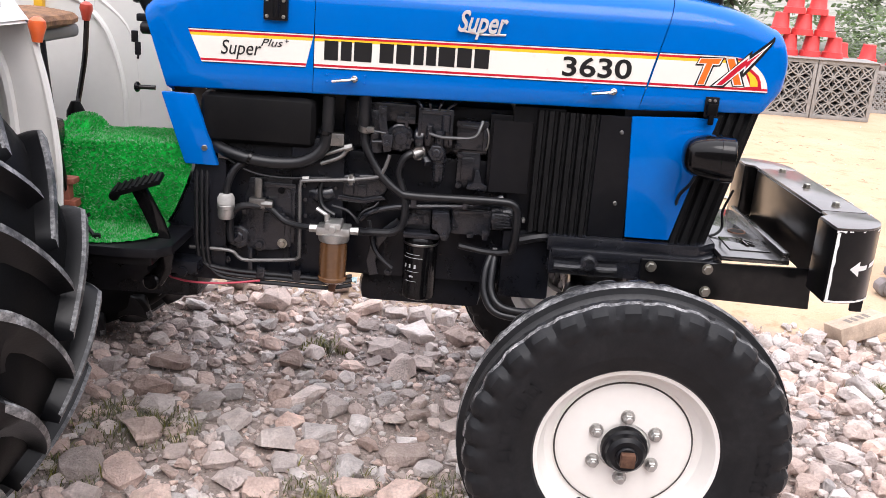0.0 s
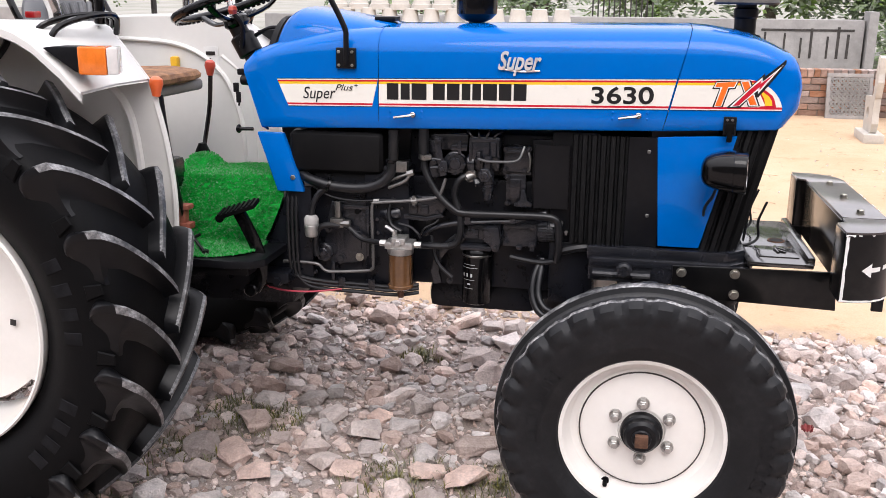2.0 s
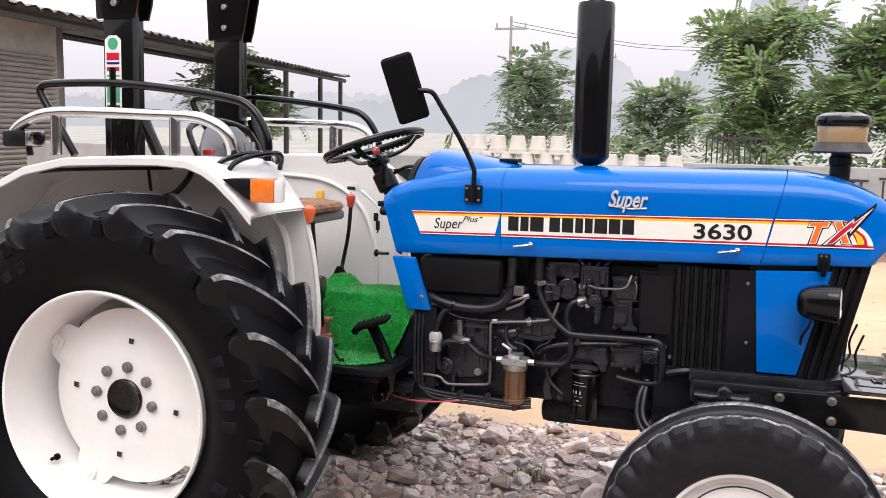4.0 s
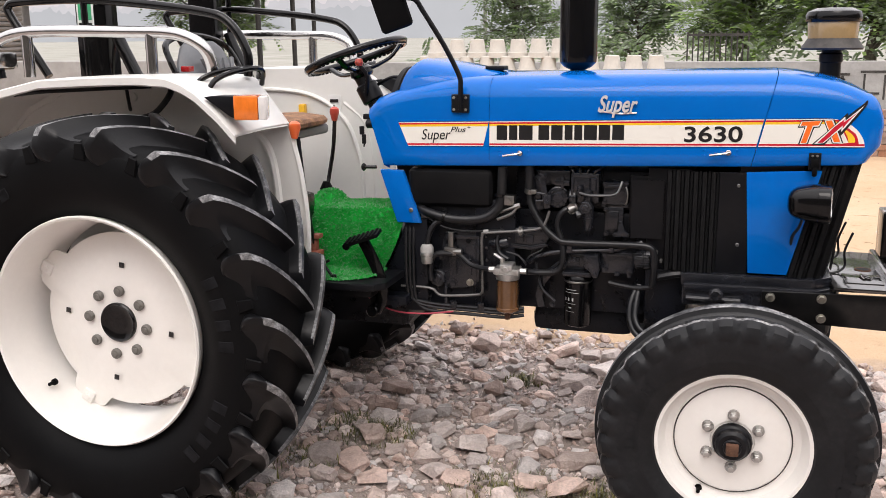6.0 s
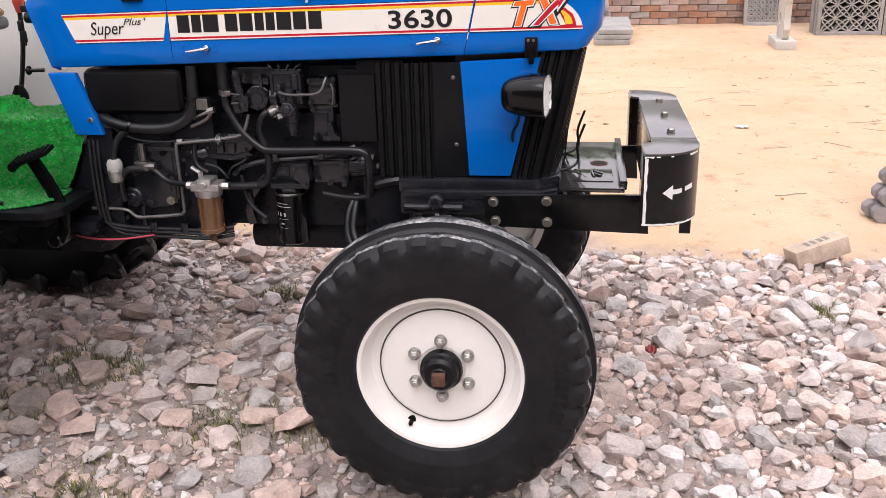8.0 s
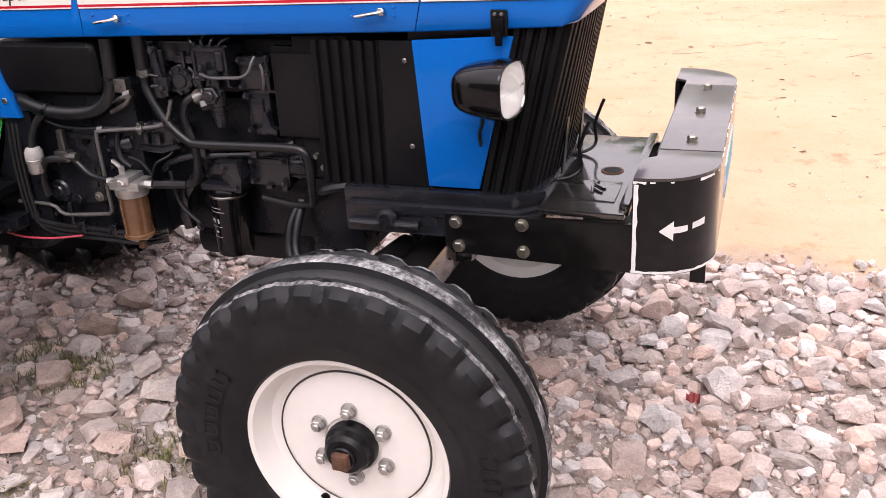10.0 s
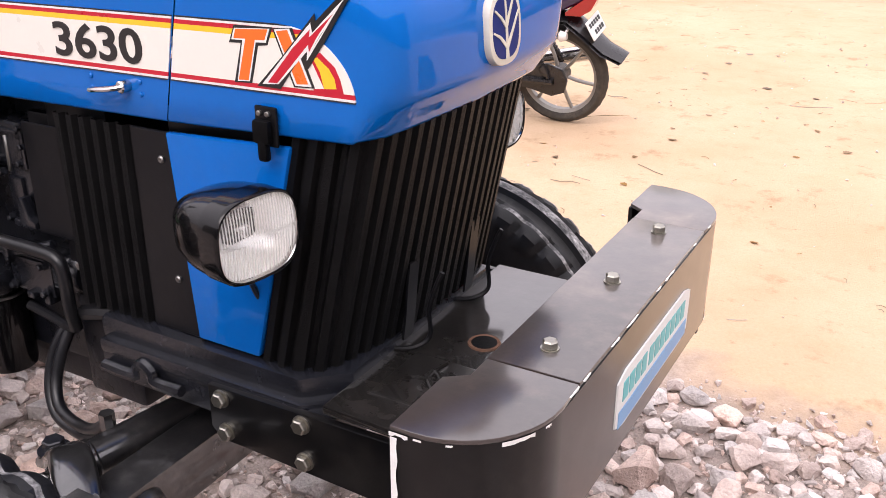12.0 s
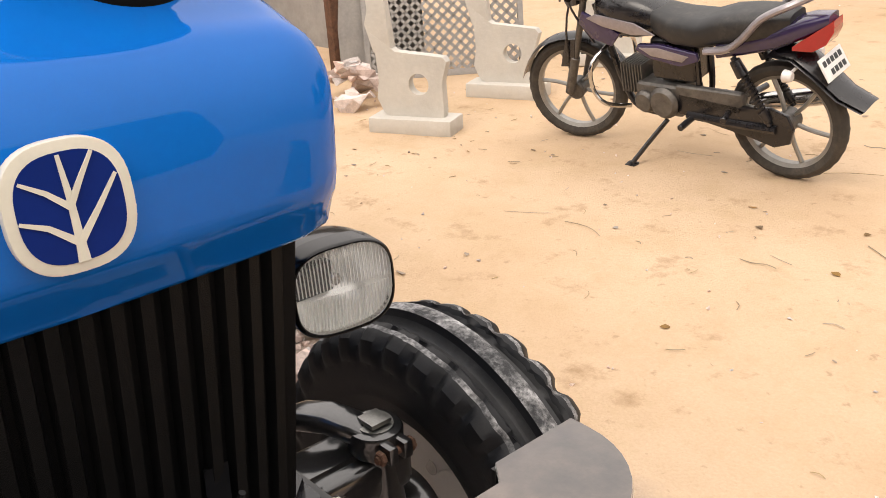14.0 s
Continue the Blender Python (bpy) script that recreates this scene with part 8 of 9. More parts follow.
s = Shape().box((-0.12, -0.10, 0.27), (0.16, 0.10, 0.44), 0.03, 3).cyl((-0.02, 0.09, 0.35), (-0.02, 0.135, 0.35), 0.085, bevel=0.02, seg=28).cyl((0.10, 0.09, 0.34), (0.10, 0.13, 0.34), 0.06, bevel=0.015, seg=24)
s.cyl((-0.02, -0.09, 0.35), (-0.02, -0.135, 0.35), 0.09, bevel=0.02, seg=28)
part("engine_case", s, BIKEALU, bike)
part("cylinder", Shape().box((0.13, -0.05, 0.38), (0.28, 0.05, 0.50), 0.01), BIKEALU, bike)
for k in range(8):
    part("cylinder_fin", Shape().box((0.13 + 0.018 * k, -0.075, 0.36), (0.139 + 0.018 * k, 0.075, 0.52), 0.004), BIKEALU, bike)
part("carburettor", Shape().cyl((0.02, 0.0, 0.50), (0.02, 0.0, 0.60), 0.035).box((-0.10, -0.06, 0.46), (0.0, 0.06, 0.56), 0.02), BIKEBLK, bike)
part("air_box", Shape().box((-0.20, -0.085, 0.46), (0.06, 0.085, 0.68), 0.03, 3), BIKEBLK, bike)
part("crank_cover", Shape().box((-0.46, 0.055, 0.33), (-0.08, 0.10, 0.45), 0.02, 3), BIKEALU, bike)
part("frame", Shape().tube([(0.44, 0, 0.80), (0.38, 0, 0.60), (0.30, 0, 0.36), (0.22, 0, 0.25), (0.05, 0, 0.23)], 0.020, 10).tube([(0.42, 0, 0.78), (0.10, 0, 0.72), (-0.30, 0, 0.66), (-0.62, 0, 0.72)], 0.018, 10).tube([(-0.20, 0.06, 0.66), (-0.20, 0.06, 0.40), (-0.15, 0.06, 0.28)], 0.016, 8).tube([(-0.20, -0.06, 0.66), (-0.20, -0.06, 0.40), (-0.15, -0.06, 0.28)], 0.016, 8), BIKEBLK, bike)
for yy in (0.11, -0.11):
    s = Shape()
    coil = [(-0.575 + 0.115 * k / 72 + 0.024 * math.cos(k * 1.05) * 0.87, yy + 0.024 * math.sin(k * 1.05), 0.382 + 0.205 * k / 72 - 0.024 * math.cos(k * 1.05) * 0.48) for k in range(73)]
    s.tube(coil, 0.0052, 5, 1).cyl((-0.61, yy, 0.32), (-0.43, yy, 0.64), 0.014).cyl((-0.480, yy, 0.551), (-0.437, yy, 0.628), 0.030, 0.026, seg=18, bevel=0.005).cyl((-0.602, yy, 0.334), (-0.572, yy, 0.388), 0.020, 0.027, seg=18, bevel=0.004)
    part("rear_shock", s, BIKEBLK, bike)
    part("footpeg", Shape().cyl((-0.18, yy * 0.7, 0.29), (-0.18, yy * 2.0, 0.285), 0.017, bevel=0.004), BIKEBLK, bike)
    part("rear_footpeg", Shape().cyl((-0.40, yy * 1.1, 0.36), (-0.42, yy * 1.9, 0.36), 0.016, bevel=0.004), BIKEBLK, bike)
    part("indicator", Shape().cyl((-0.72, yy * 0.5, 0.60), (-0.72, yy * 1.3, 0.595), 0.008).cyl((-0.745, yy * 1.3, 0.595), (-0.70, yy * 1.3, 0.595), 0.024, 0.030, bevel=0.006), CLEARL, bike)
part("chain_case", Shape().prism([(-0.70, 0.23), (-0.72, 0.30), (-0.69, 0.37), (-0.60, 0.40), (-0.50, 0.385), (-0.10, 0.41), (-0.08, 0.30), (-0.50, 0.23), (-0.62, 0.20)], 0.075, 0.10, bevel=0.008), BIKEBLK, bike)
part("swing_arm", Shape().tube([(-0.15, 0.10, 0.30), (-0.40, 0.105, 0.295), (-0.64, 0.11, 0.30)], 0.020, 8), BIKEBLK, bike)
part("silencer", Shape().tube([(0.30, -0.05, 0.34), (0.28, -0.10, 0.24), (0.0, -0.13, 0.22), (-0.30, -0.14, 0.27)], 0.020, 10).cyl((-0.26, -0.145, 0.26), (-0.78, -0.16, 0.38), 0.045, bevel=0.01), CHROME, bike)
part("side_stand", Shape().tube([(-0.02, 0.09, 0.25), (0.04, 0.18, 0.16), (0.10, 0.27, 0.065)], 0.013, 8).box((0.07, 0.25, 0.052), (0.13, 0.30, 0.066), 0.004), BIKEBLK, bike)
part("crash_guard", Shape().tube([(0.32, 0.03, 0.62), (0.36, 0.18, 0.55), (0.36, 0.20, 0.42), (0.30, 0.18, 0.33), (0.24, 0.05, 0.27)], 0.012, 10).tube([(0.32, -0.03, 0.62), (0.36, -0.18, 0.55), (0.36, -0.20, 0.42), (0.30, -0.18, 0.33), (0.24, -0.05, 0.27)], 0.012, 10), CHROME, bike)
part("handlebar", Shape().tube([(0.30, 0.36, 0.97), (0.38, 0.22, 1.02), (0.42, 0.10, 0.98), (0.43, 0.0, 0.95), (0.42, -0.10, 0.98), (0.38, -0.22, 1.02), (0.30, -0.36, 0.97)], 0.012, 10), CHROME, bike)
for yy in (1, -1):
    part("grip", Shape().cyl((0.29, 0.375 * yy, 0.966), (0.345, 0.27 * yy, 1.0), 0.018), RUBBER, bike)
    part("brake_lever", Shape().tube([(0.37, 0.24 * yy, 1.01), (0.36, 0.32 * yy, 0.985), (0.33, 0.39 * yy, 0.96)], 0.006, 6), BIKEALU, bike)
    part("rear_mirror", Shape().tube([(0.38, 0.22 * yy, 1.02), (0.37, 0.26 * yy, 1.12), (0.36, 0.30 * yy, 1.16)], 0.005, 6).box((0.345, 0.24 * yy - 0.055 + 0.05 * yy, 1.15), (0.365, 0.24 * yy + 0.055 + 0.05 * yy, 1.215), 0.012), BIKEBLK, bike)
part("headlamp_cowl", Shape().hull([Vector((x, y, z)) for x, hw, z0, z1 in ((0.48, 0.10, 0.82, 1.02), (0.56, 0.085, 0.80, 0.98), (0.60, 0.06, 0.82, 0.93)) for y in (-hw, hw) for z in (z0, z1)] + [Vector((0.45, 0, 1.06))]), BIKEBLK, bike)
part("front_lamp", Shape().lathe([(0.0, 0.02), (0.05, 0.012), (0.07, 0.0)], (0.595, 0, 0.875), (1, 0, 0), 24), CLEARL, bike)
part("triple_clamp", Shape().box((0.42, -0.10, 0.84), (0.50, 0.10, 0.90), 0.01), BIKEBLK, bike)
part("cable", Shape().tube([(0.38, 0.22, 1.0), (0.48, 0.16, 0.95), (0.50, 0.12, 0.80), (0.40, 0.09, 0.62)], 0.006, 6).tube([(0.38, -0.2, 1.0), (0.52, -0.05, 0.98), (0.56, 0.10, 0.75), (0.60, 0.09, 0.45)], 0.006, 6), BIKEBLK, bike)
bike.matrix_basis = Matrix.Translation((-1.130, 6.321, 0)) @ Matrix.Rotation(radians(182.6), 4, "Z") @ Matrix.Rotation(radians(-12), 4, "X") @ Matrix.Diagonal((0.935, 0.96, 0.965, 1))
BASE[bike] = Vector((0, 0, 0))


# ---- the yard behind ----
def soft_box(name, lo, hi, mt, label, cat, M=None, bevel=0.012, group=""):
    s = Shape().box(lo, hi, bevel)
    ob = solo(name, s, mt, label, cat, group)
    if M is not None:
        ob.matrix_basis = M
    return ob


# low brick wall
WALLY = 11.78
wall_core = solo("wall_north", Shape().box((-9.0, WALLY + 0.012, -0.05), (6.3, WALLY + 0.225, 0.565)), MORTAR, "low wall of weathered red bricks with dusty mortar", "wall", kind="structure")

# grey plastered wall behind it, with scrawled strokes
plaster = solo("wall_far", Shape().box((-6.0, 15.6, -0.05), (3.95, 15.85, 1.02), 0.02), PLASTER, "old grey plastered wall with scrawled dark writing", "wall", kind="structure")
for x0 in (1.75, 2.0, 2.12, 2.45, 2.75, 3.0, 3.15, 3.4, 3.55, 3.7):
    w, h = rng.uniform(0.03, 0.05), rng.uniform(0.3, 0.5)
    part("scrawl_bar", Shape().box((x0, 15.592, 0.42), (x0 + w, 15.598, 0.42 + h)), DARKM, plaster)
for x0, x1, z in ((1.7, 2.25, 0.80), (2.4, 3.8, 0.84), (2.5, 2.7, 0.50)):
    part("scrawl_bar", Shape().box((x0, 15.590, z), (x1, 15.596, z + 0.035)), DARKM, plaster)
solo("wall_far_pier", Shape().box((3.98, 15.5, -0.05), (4.12, 15.9, 1.15), 0.015), PLASTER, "grey pier at the end of the plastered wall", "pier", kind="structure")

# pots: one turned form, upside down, with a collar
def pot_shape(k=1.0):
    return Shape().lathe([(r * k, z * (1 + 0.2 * (k - 1))) for r, z in [(0.0, 0.235), (0.070, 0.235), (0.078, 0.228), (0.098, 0.075), (0.102, 0.070), (0.116, 0.066), (0.124, 0.0), (0.114, 0.0), (0.095, 0.06), (0.066, 0.22), (0.0, 0.222)]], (0, 0, 0), (0, 0, 1), 28)


white_pot = solo("plant_pot", pot_shape(1.15), CONCW, "pale cement plant pot standing upside down in a stacked row", "pot", "stacked pale pots")
red_pot = solo("plant_pot", pot_shape(), REDPOT, "red painted plant pot standing upside down in a pile", "pot", "stacked red pots")
white_at = []
for tier in range(4):
    for k in range(12):
        x = -3.55 + 0.278 * k + 0.139 * (tier % 2)
        if tier == 3 and k > 7:
            continue
        white_at.append((x, 11.66 + rng.uniform(-0.02, 0.02) + 0.05 * (tier % 2), 0.565 + 0.218 * tier))
for i, p in enumerate(white_at):
    m = Matrix.Translation(p) @ Matrix.Rotation(rng.uniform(0, 6), 4, "Z")
    if i == 0:
        white_pot.matrix_basis = m
    else:
        copy_thing(white_pot, m)
red_at = [(3.52 + 0.26 * k, 11.05, 0.665) for k in range(4)] + [(3.65 + 0.26 * k, 11.05, 0.9) for k in range(3)] + [(3.78 + 0.26 * k, 11.05, 1.135) for k in range(2)] + [(4.70, 11.85, 0.565), (5.05, 11.85, 0.565), (5.42, 11.85, 0.565), (5.48, 11.85, 0.80), (5.75, 11.85, 0.565)]
for i, p in enumerate(red_at):
    m = Matrix.Translation(p) @ Matrix.Rotation(rng.uniform(0, 6), 4, "Z")
    if i == 0:
        red_pot.matrix_basis = m
    else:
        copy_thing(red_pot, m)


# cast lattice screens
def lattice(w, h, cell, petal, depth=0.045, bar=0.013):
    """Frame and infill of one cast screen."""
    f = Shape()
    f.box((0, 0, 0), (w, depth, 0.045), 0.004).box((0, 0, h - 0.045), (w, depth, h), 0.004)
    f.box((0, 0, 0.045), (0.04, depth, h - 0.045), 0.004).box((w - 0.04, 0, 0.045), (w, depth, h - 0.045), 0.004)
    s = Shape()
    nx_, nz_ = max(1, round((w - 0.08) / cell)), max(1, round((h - 0.09) / cell))
    cw, ch = (w - 0.08) / nx_, (h - 0.09) / nz_
    for i in range(nx_):
        for j in range(nz_):
            x0, z0 = 0.04 + cw * i, 0.045 + ch * j
            for a, b in (((0, 0), (1, 1)), ((1, 0), (0, 1))):
                for sg in ((1, -1) if petal else (0,)):
                    A = Vector((x0 + cw * a[0], 0, z0 + ch * a[1]))
                    B = Vector((x0 + cw * b[0], 0, z0 + ch * b[1]))
                    nrm = Vector((-(B - A).z, 0, (B - A).x)).normalized()
                    pts = [A + (B - A) * t + nrm * sg * petal * cw * 4 * t * (1 - t) for t in ((0, 0.2, 0.4, 0.6, 0.8, 1) if petal else (0, 1))]
                    for p, q in zip(pts, pts[1:]):
                        n2 = Vector((-(q - p).z, 0, (q - p).x)).normalized() * bar / 2
                        lo = [p - n2, q - n2, q + n2, p + n2]
                        s.loft([[v + Vector((0, d, 0)) for v in lo] for d in (0.004, depth - 0.004)])
    return f, s


def screen(shapes, label):
    e = thing("lattice_screen", (0, 0, 0), label, "screen", "lattice screens")
    part("frame", shapes[0], CONC, e)
    part("infill", shapes[1], CONC, e)
    return e


screen_at = []
for k in range(2):
    ob = screen(lattice(0.68, 0.66, 0.155, 0.16), "grey cast cement lattice screen with petal openings")
    ob.matrix_basis = Matrix.Translation((3.36 + 0.69 * k, 10.72, 0.0))
    for j in range(1, 6):
        copy_thing(ob, Matrix.Translation((3.36 + 0.69 * k + rng.uniform(-0.01, 0.01), 10.72 + 0.05 * j + 0.02 * (j > 2), 0.0)))
ob = screen(lattice(0.52, 0.55, 0.085, 0.2, bar=0.014), "grey cement screen with small scale openings against the bricks")
ob.matrix_basis = Matrix.Translation((2.72, 11.56, 0.0)) @ Matrix.Rotation(radians(-14), 4, "X")
ob = screen(lattice(0.75, 0.52, 0.10, 0.2, bar=0.014), "grey cement screen with small openings leaning on the bricks")
ob.matrix_basis = Matrix.Translation((4.80, 11.56, 0.0)) @ Matrix.Rotation(radians(-14), 4, "X")
solo("capping_slab", Shape().box((3.34, 10.70, 0.662), (4.76, 11.2, 0.668), 0.002), CONC, "thin grey slab on the stacked screens", "slab")


# bench ends: a seat notch, a back and a round hole, on a foot
def bench_end():
    e = thing("bench_support", (0, 0, 0), "white cement bench support standing on a foot block", "bench support", "bench supports")
    side = [(0.05, 0.09), (0.42, 0.09), (0.415, 0.30), (0.45, 0.42), (0.45, 0.44), (0.12, 0.47), (0.115, 0.50), (0.08, 0.86), (0.06, 0.88), (0.0, 0.88), (-0.035, 0.86), (-0.02, 0.70), (-0.045, 0.62), (0.01, 0.48), (0.02, 0.30), (0.0, 0.20)]
    c, r = Vector((0.27, 0.285)), 0.062
    n = 40
    hole = [(c.x + r * math.cos(2 * math.pi * k / n), c.y + r * math.sin(2 * math.pi * k / n)) for k in range(n)]
    # outline resampled by angle about the hole
    ring = []
    for k in range(n):
        a = 2 * math.pi * k / n
        d = Vector((math.cos(a), math.sin(a)))
        best = 9.0
        for p, q in zip(side, side[1:] + side[:1]):
            p, q = Vector(p), Vector(q)
            den = d.x * (q - p).y - d.y * (q - p).x
            if abs(den) < 1e-9:
                continue
            t = ((p - c).x * (q - p).y - (p - c).y * (q - p).x) / den
            u = ((p - c).x * d.y - (p - c).y * d.x) / den
            if t > 0 and -1e-6 <= u <= 1 + 1e-6:
                best = min(best, t)
        ring.append((c.x + d.x * best, c.y + d.y * best))
    s = Shape()
    L = [[Vector((x, yy, z)) for x, z in ln] for ln, yy in ((hole, -0.032), (ring, -0.032), (ring, 0.032), (hole, 0.032), (hole, -0.032))]
    s.loft([ln + [ln[0]] for ln in L], closed=False)
    s.prism([(0.115, 0.46), (0.08, 0.86), (0.06, 0.88), (0.0, 0.88), (-0.035, 0.86), (-0.02, 0.70), (-0.045, 0.62), (0.0, 0.46)], -0.031, 0.031, bevel=0.004)
    part("upright", s, CONCW, e, angle=25)
    part("foot", Shape().box((-0.04, -0.10, 0.0), (0.48, 0.10, 0.095), 0.012), CONCW, e)
    return e


be = bench_end()
ends = [(-2.80, 5.655, 26), (-2.94, 6.56, 24), (-2.95, 7.65, 20), (2.85, 9.72, 88)]
be.matrix_basis = Matrix.Translation((ends[0][0], ends[0][1], 0)) @ Matrix.Rotation(radians(ends[0][2]), 4, "Z") @ Matrix.Translation((0.04, 0, 0))
for x, y, a in ends[1:]:
    copy_thing(be, Matrix.Translation((x, y, 0)) @ Matrix.Rotation(radians(a), 4, "Z") @ Matrix.Translation((0.04, 0, 0)))

# left back corner: leaning screen, grey slabs, wall and rubble heap
ob = screen(lattice(1.15, 0.92, 0.075, 0.0, bar=0.022), "grey cement screen with diamond holes leaning by a wall")
ob.matrix_basis = Matrix.Translation((-3.84, 6.37, 0.0)) @ Matrix.Rotation(radians(52), 4, "Z") @ Matrix.Rotation(radians(-10), 4, "X")
for k in range(4):
    ob = solo("cement_slab", Shape().box((0, 0, 0), (0.36, 0.05, 0.95), 0.006), CONC, "tall grey cement slab standing in a row", "slab", "cement slabs")
    ob.matrix_basis = Matrix.Translation((-4.05 + 0.05 * k, 6.30 + 0.07 * k, 0)) @ Matrix.Rotation(radians(52), 4, "Z") @ Matrix.Rotation(radians(-6), 4, "X")
solo("iron_post", Shape().box((-4.16, 6.28, 0), (-4.08, 6.36, 1.12), 0.006), RUST, "rusty iron post by the slabs", "post")
solo("wall_west", Shape().box((-6.5, 6.95, -0.05), (-4.25, 7.15, 1.35), 0.02), PLASTER, "rough grey cement wall at the yard's side", "wall", kind="structure")
for k in range(40):
    r = rng.uniform(0.04, 0.10)
    a, d = rng.uniform(0, 6.28), rng.uniform(0, 0.45)
    s = Shape().hull([Vector((rng.uniform(-1, 1), rng.uniform(-1, 1), rng.uniform(-0.7, 0.7))) * r for _ in range(11)])
    ob = solo("rubble_lump", s, STONE, "broken brick and stone lump in a heap", "rubble", "rubble heap", flat=True)
    ob.location = (-3.45 + d * math.cos(a), 5.98 + 0.55 * d * math.sin(a), max(0.02, 0.24 * (1 - d / 0.45)) + r * 0.2)

# grey slabs by the bricks, brick on the rubble, stacked pavers
for k in range(3):
    solo("paving_slab", Shape().box((0.95 + 0.02 * k, 10.15 + 0.02 * k, 0.055 * k), (1.32 + 0.015 * k, 11.3, 0.055 * k + 0.05), 0.006), CONC, "grey cement paving slab lying in a low stack", "slab", "paving slabs")
M = Matrix.Translation((1.85, 3.86, 0.062)) @ Euler((radians(-8), radians(-14), radians(18))).to_matrix().to_4x4()
s = Shape().box((-0.125, -0.06, -0.04), (0.125, 0.06, 0.04), 0.008)
ob = solo("loose_brick", s, mat("pale_brick", (0.60, 0.47, 0.36), 0.9, 0, 0.3, 14, bump=0.4, bscale=70), "pale yellowish brick lying tilted on stones", "brick")
ob.matrix_basis = M
for dx in (-0.05, -0.02, 0.012, 0.04):
    child("stamp_bar", mesh_of(Shape().box((dx, -0.024, 0.0385), (dx + 0.018, 0.024, 0.0408)), "stamp_bar", MORTAR), ob)
BONE = [(0, 0.026), (0.026, 0), (0.066, 0), (0.086, 0.022), (0.106, 0), (0.186, 0), (0.212, 0.026), (0.212, 0.058), (0.186, 0.084), (0.106, 0.084), (0.086, 0.062), (0.066, 0.084), (0.026, 0.084), (0, 0.058)]
paver_mesh = mesh_of(Shape().prism(BONE, -0.036, 0.036, bevel=0.006), "paver_block", PAVER, 30)
for k in range(8):
    for j in range(4):
        ob = tagged(new("paver_block", paver_mesh), "grey zigzag cement paver in a leaning stack", "paver", "paver stack")
        ob.matrix_basis = Matrix.Translation((2.226 + 0.216 * (j // 2) + 0.031 * k + (0.0 if j % 2 else 0.018) + rng.uniform(-0.004, 0.004), 4.462 + 0.078 * (j % 2) + rng.uniform(-0.004, 0.004), ground_height(2.3, 4.5) + 0.0845 * k)) @ Matrix.Rotation(rng.gauss(0, 0.02), 4, "Z")

# unseen dark walls added behind the camera, to darken reflections and low skylight
solo("wall_south", Shape().box((-16.0, -10.3, -0.05), (10.0, -10.0, 5.2), 0.02), DARKWALL, "unseen dark wall added to deepen reflections", "wall", kind="structure")
solo("wall_east", Shape().box((10.0, -10.3, -0.05), (10.3, 7.5, 4.6), 0.02), DARKWALL, "unseen dark wall added at the yard's end to deepen reflections", "wall", kind="structure")

# litter
for p, mt, nm in (((-0.432, 4.009, 0.05, 0.75), PAPER, "crumpled pale blue paper scrap on the sand"), ((1.069, 2.861, 0.05, 0.35), PINKL, "small red scrap of wrapper among stones"), ((1.918, 6.393, 0.012, 0.8), PALE, "crumpled white paper scrap on the sand")):
    s = Shape()
    g = [[Vector((p[3] * 0.11 * (i / 6 - 0.5), p[3] * 0.08 * (j / 5 - 0.5), (0.03 if p[3] < 0.78 else 0.012) * noise.noise(Vector((i * 0.9, j * 0.9, p[0]))))) for i in range(7)] for j in range(6)]
    s.loft(g, closed=False)
    s.loft([[v - Vector((0, 0, 0.002)) for v in r] for r in g], closed=False)
    ob = solo("litter", s, mt, nm, "litter")
    ob.location = p[:3]
s = Shape()
for _ in range(240):
    x, y = rng.uniform(-3, 4.5), rng.uniform(4.3, 9.5)
    a, L = rng.uniform(0, 3.14), rng.uniform(0.015, 0.07)
    z = ground_height(x, y) + 0.004
    s.tube([(x, y, z), (x + L * 0.5 * math.cos(a), y + L * 0.5 * math.sin(a), z + 0.003), (x + L * math.cos(a + 0.3), y + L * math.sin(a + 0.3), z)], 0.0016, 4, 2)
for _ in range(26):
    x, y = rng.uniform(-1.5, 4.2), rng.uniform(4.7, 8.0)
    a, L = rng.gauss(0.1, 0.45), rng.uniform(0.10, 0.27)
    z = ground_height(x, y) + 0.004
    s.tube([(x + L * f * math.cos(a), y + L * f * math.sin(a) + rng.uniform(-0.012, 0.012), z + rng.uniform(0, 0.006)) for f in (0, 0.35, 0.7, 1)], rng.uniform(0.0010, 0.0022), 4, 2)
solo("straw", s, STRAW, "dry straw and twigs strewn on sand", "straw", kind="stuff")
s = Shape()
for _ in range(130):
    x, y = rng.uniform(-3.2, 4.5), rng.uniform(4.3, 9.5)
    r = rng.uniform(0.005, 0.017) if rng.random() < 0.8 else rng.uniform(0.014, 0.022)
    z = ground_height(x, y) + 0.004
    s.hull([Vector((x, y, z)) + Vector((rng.uniform(-1.6, 1.6), rng.uniform(-1, 1), rng.uniform(-0.1, 0.35))) * r for _ in range(8)])
solo("leaf_litter", s, mat("brown_leaf", (0.30, 0.205, 0.125), 0.9, 0, 0.3, 20, per=0.4), "dry brown leaves and dung crumbs on sand", "leaves", kind="stuff", flat=True)
# grass tufts among the stones
s = Shape()
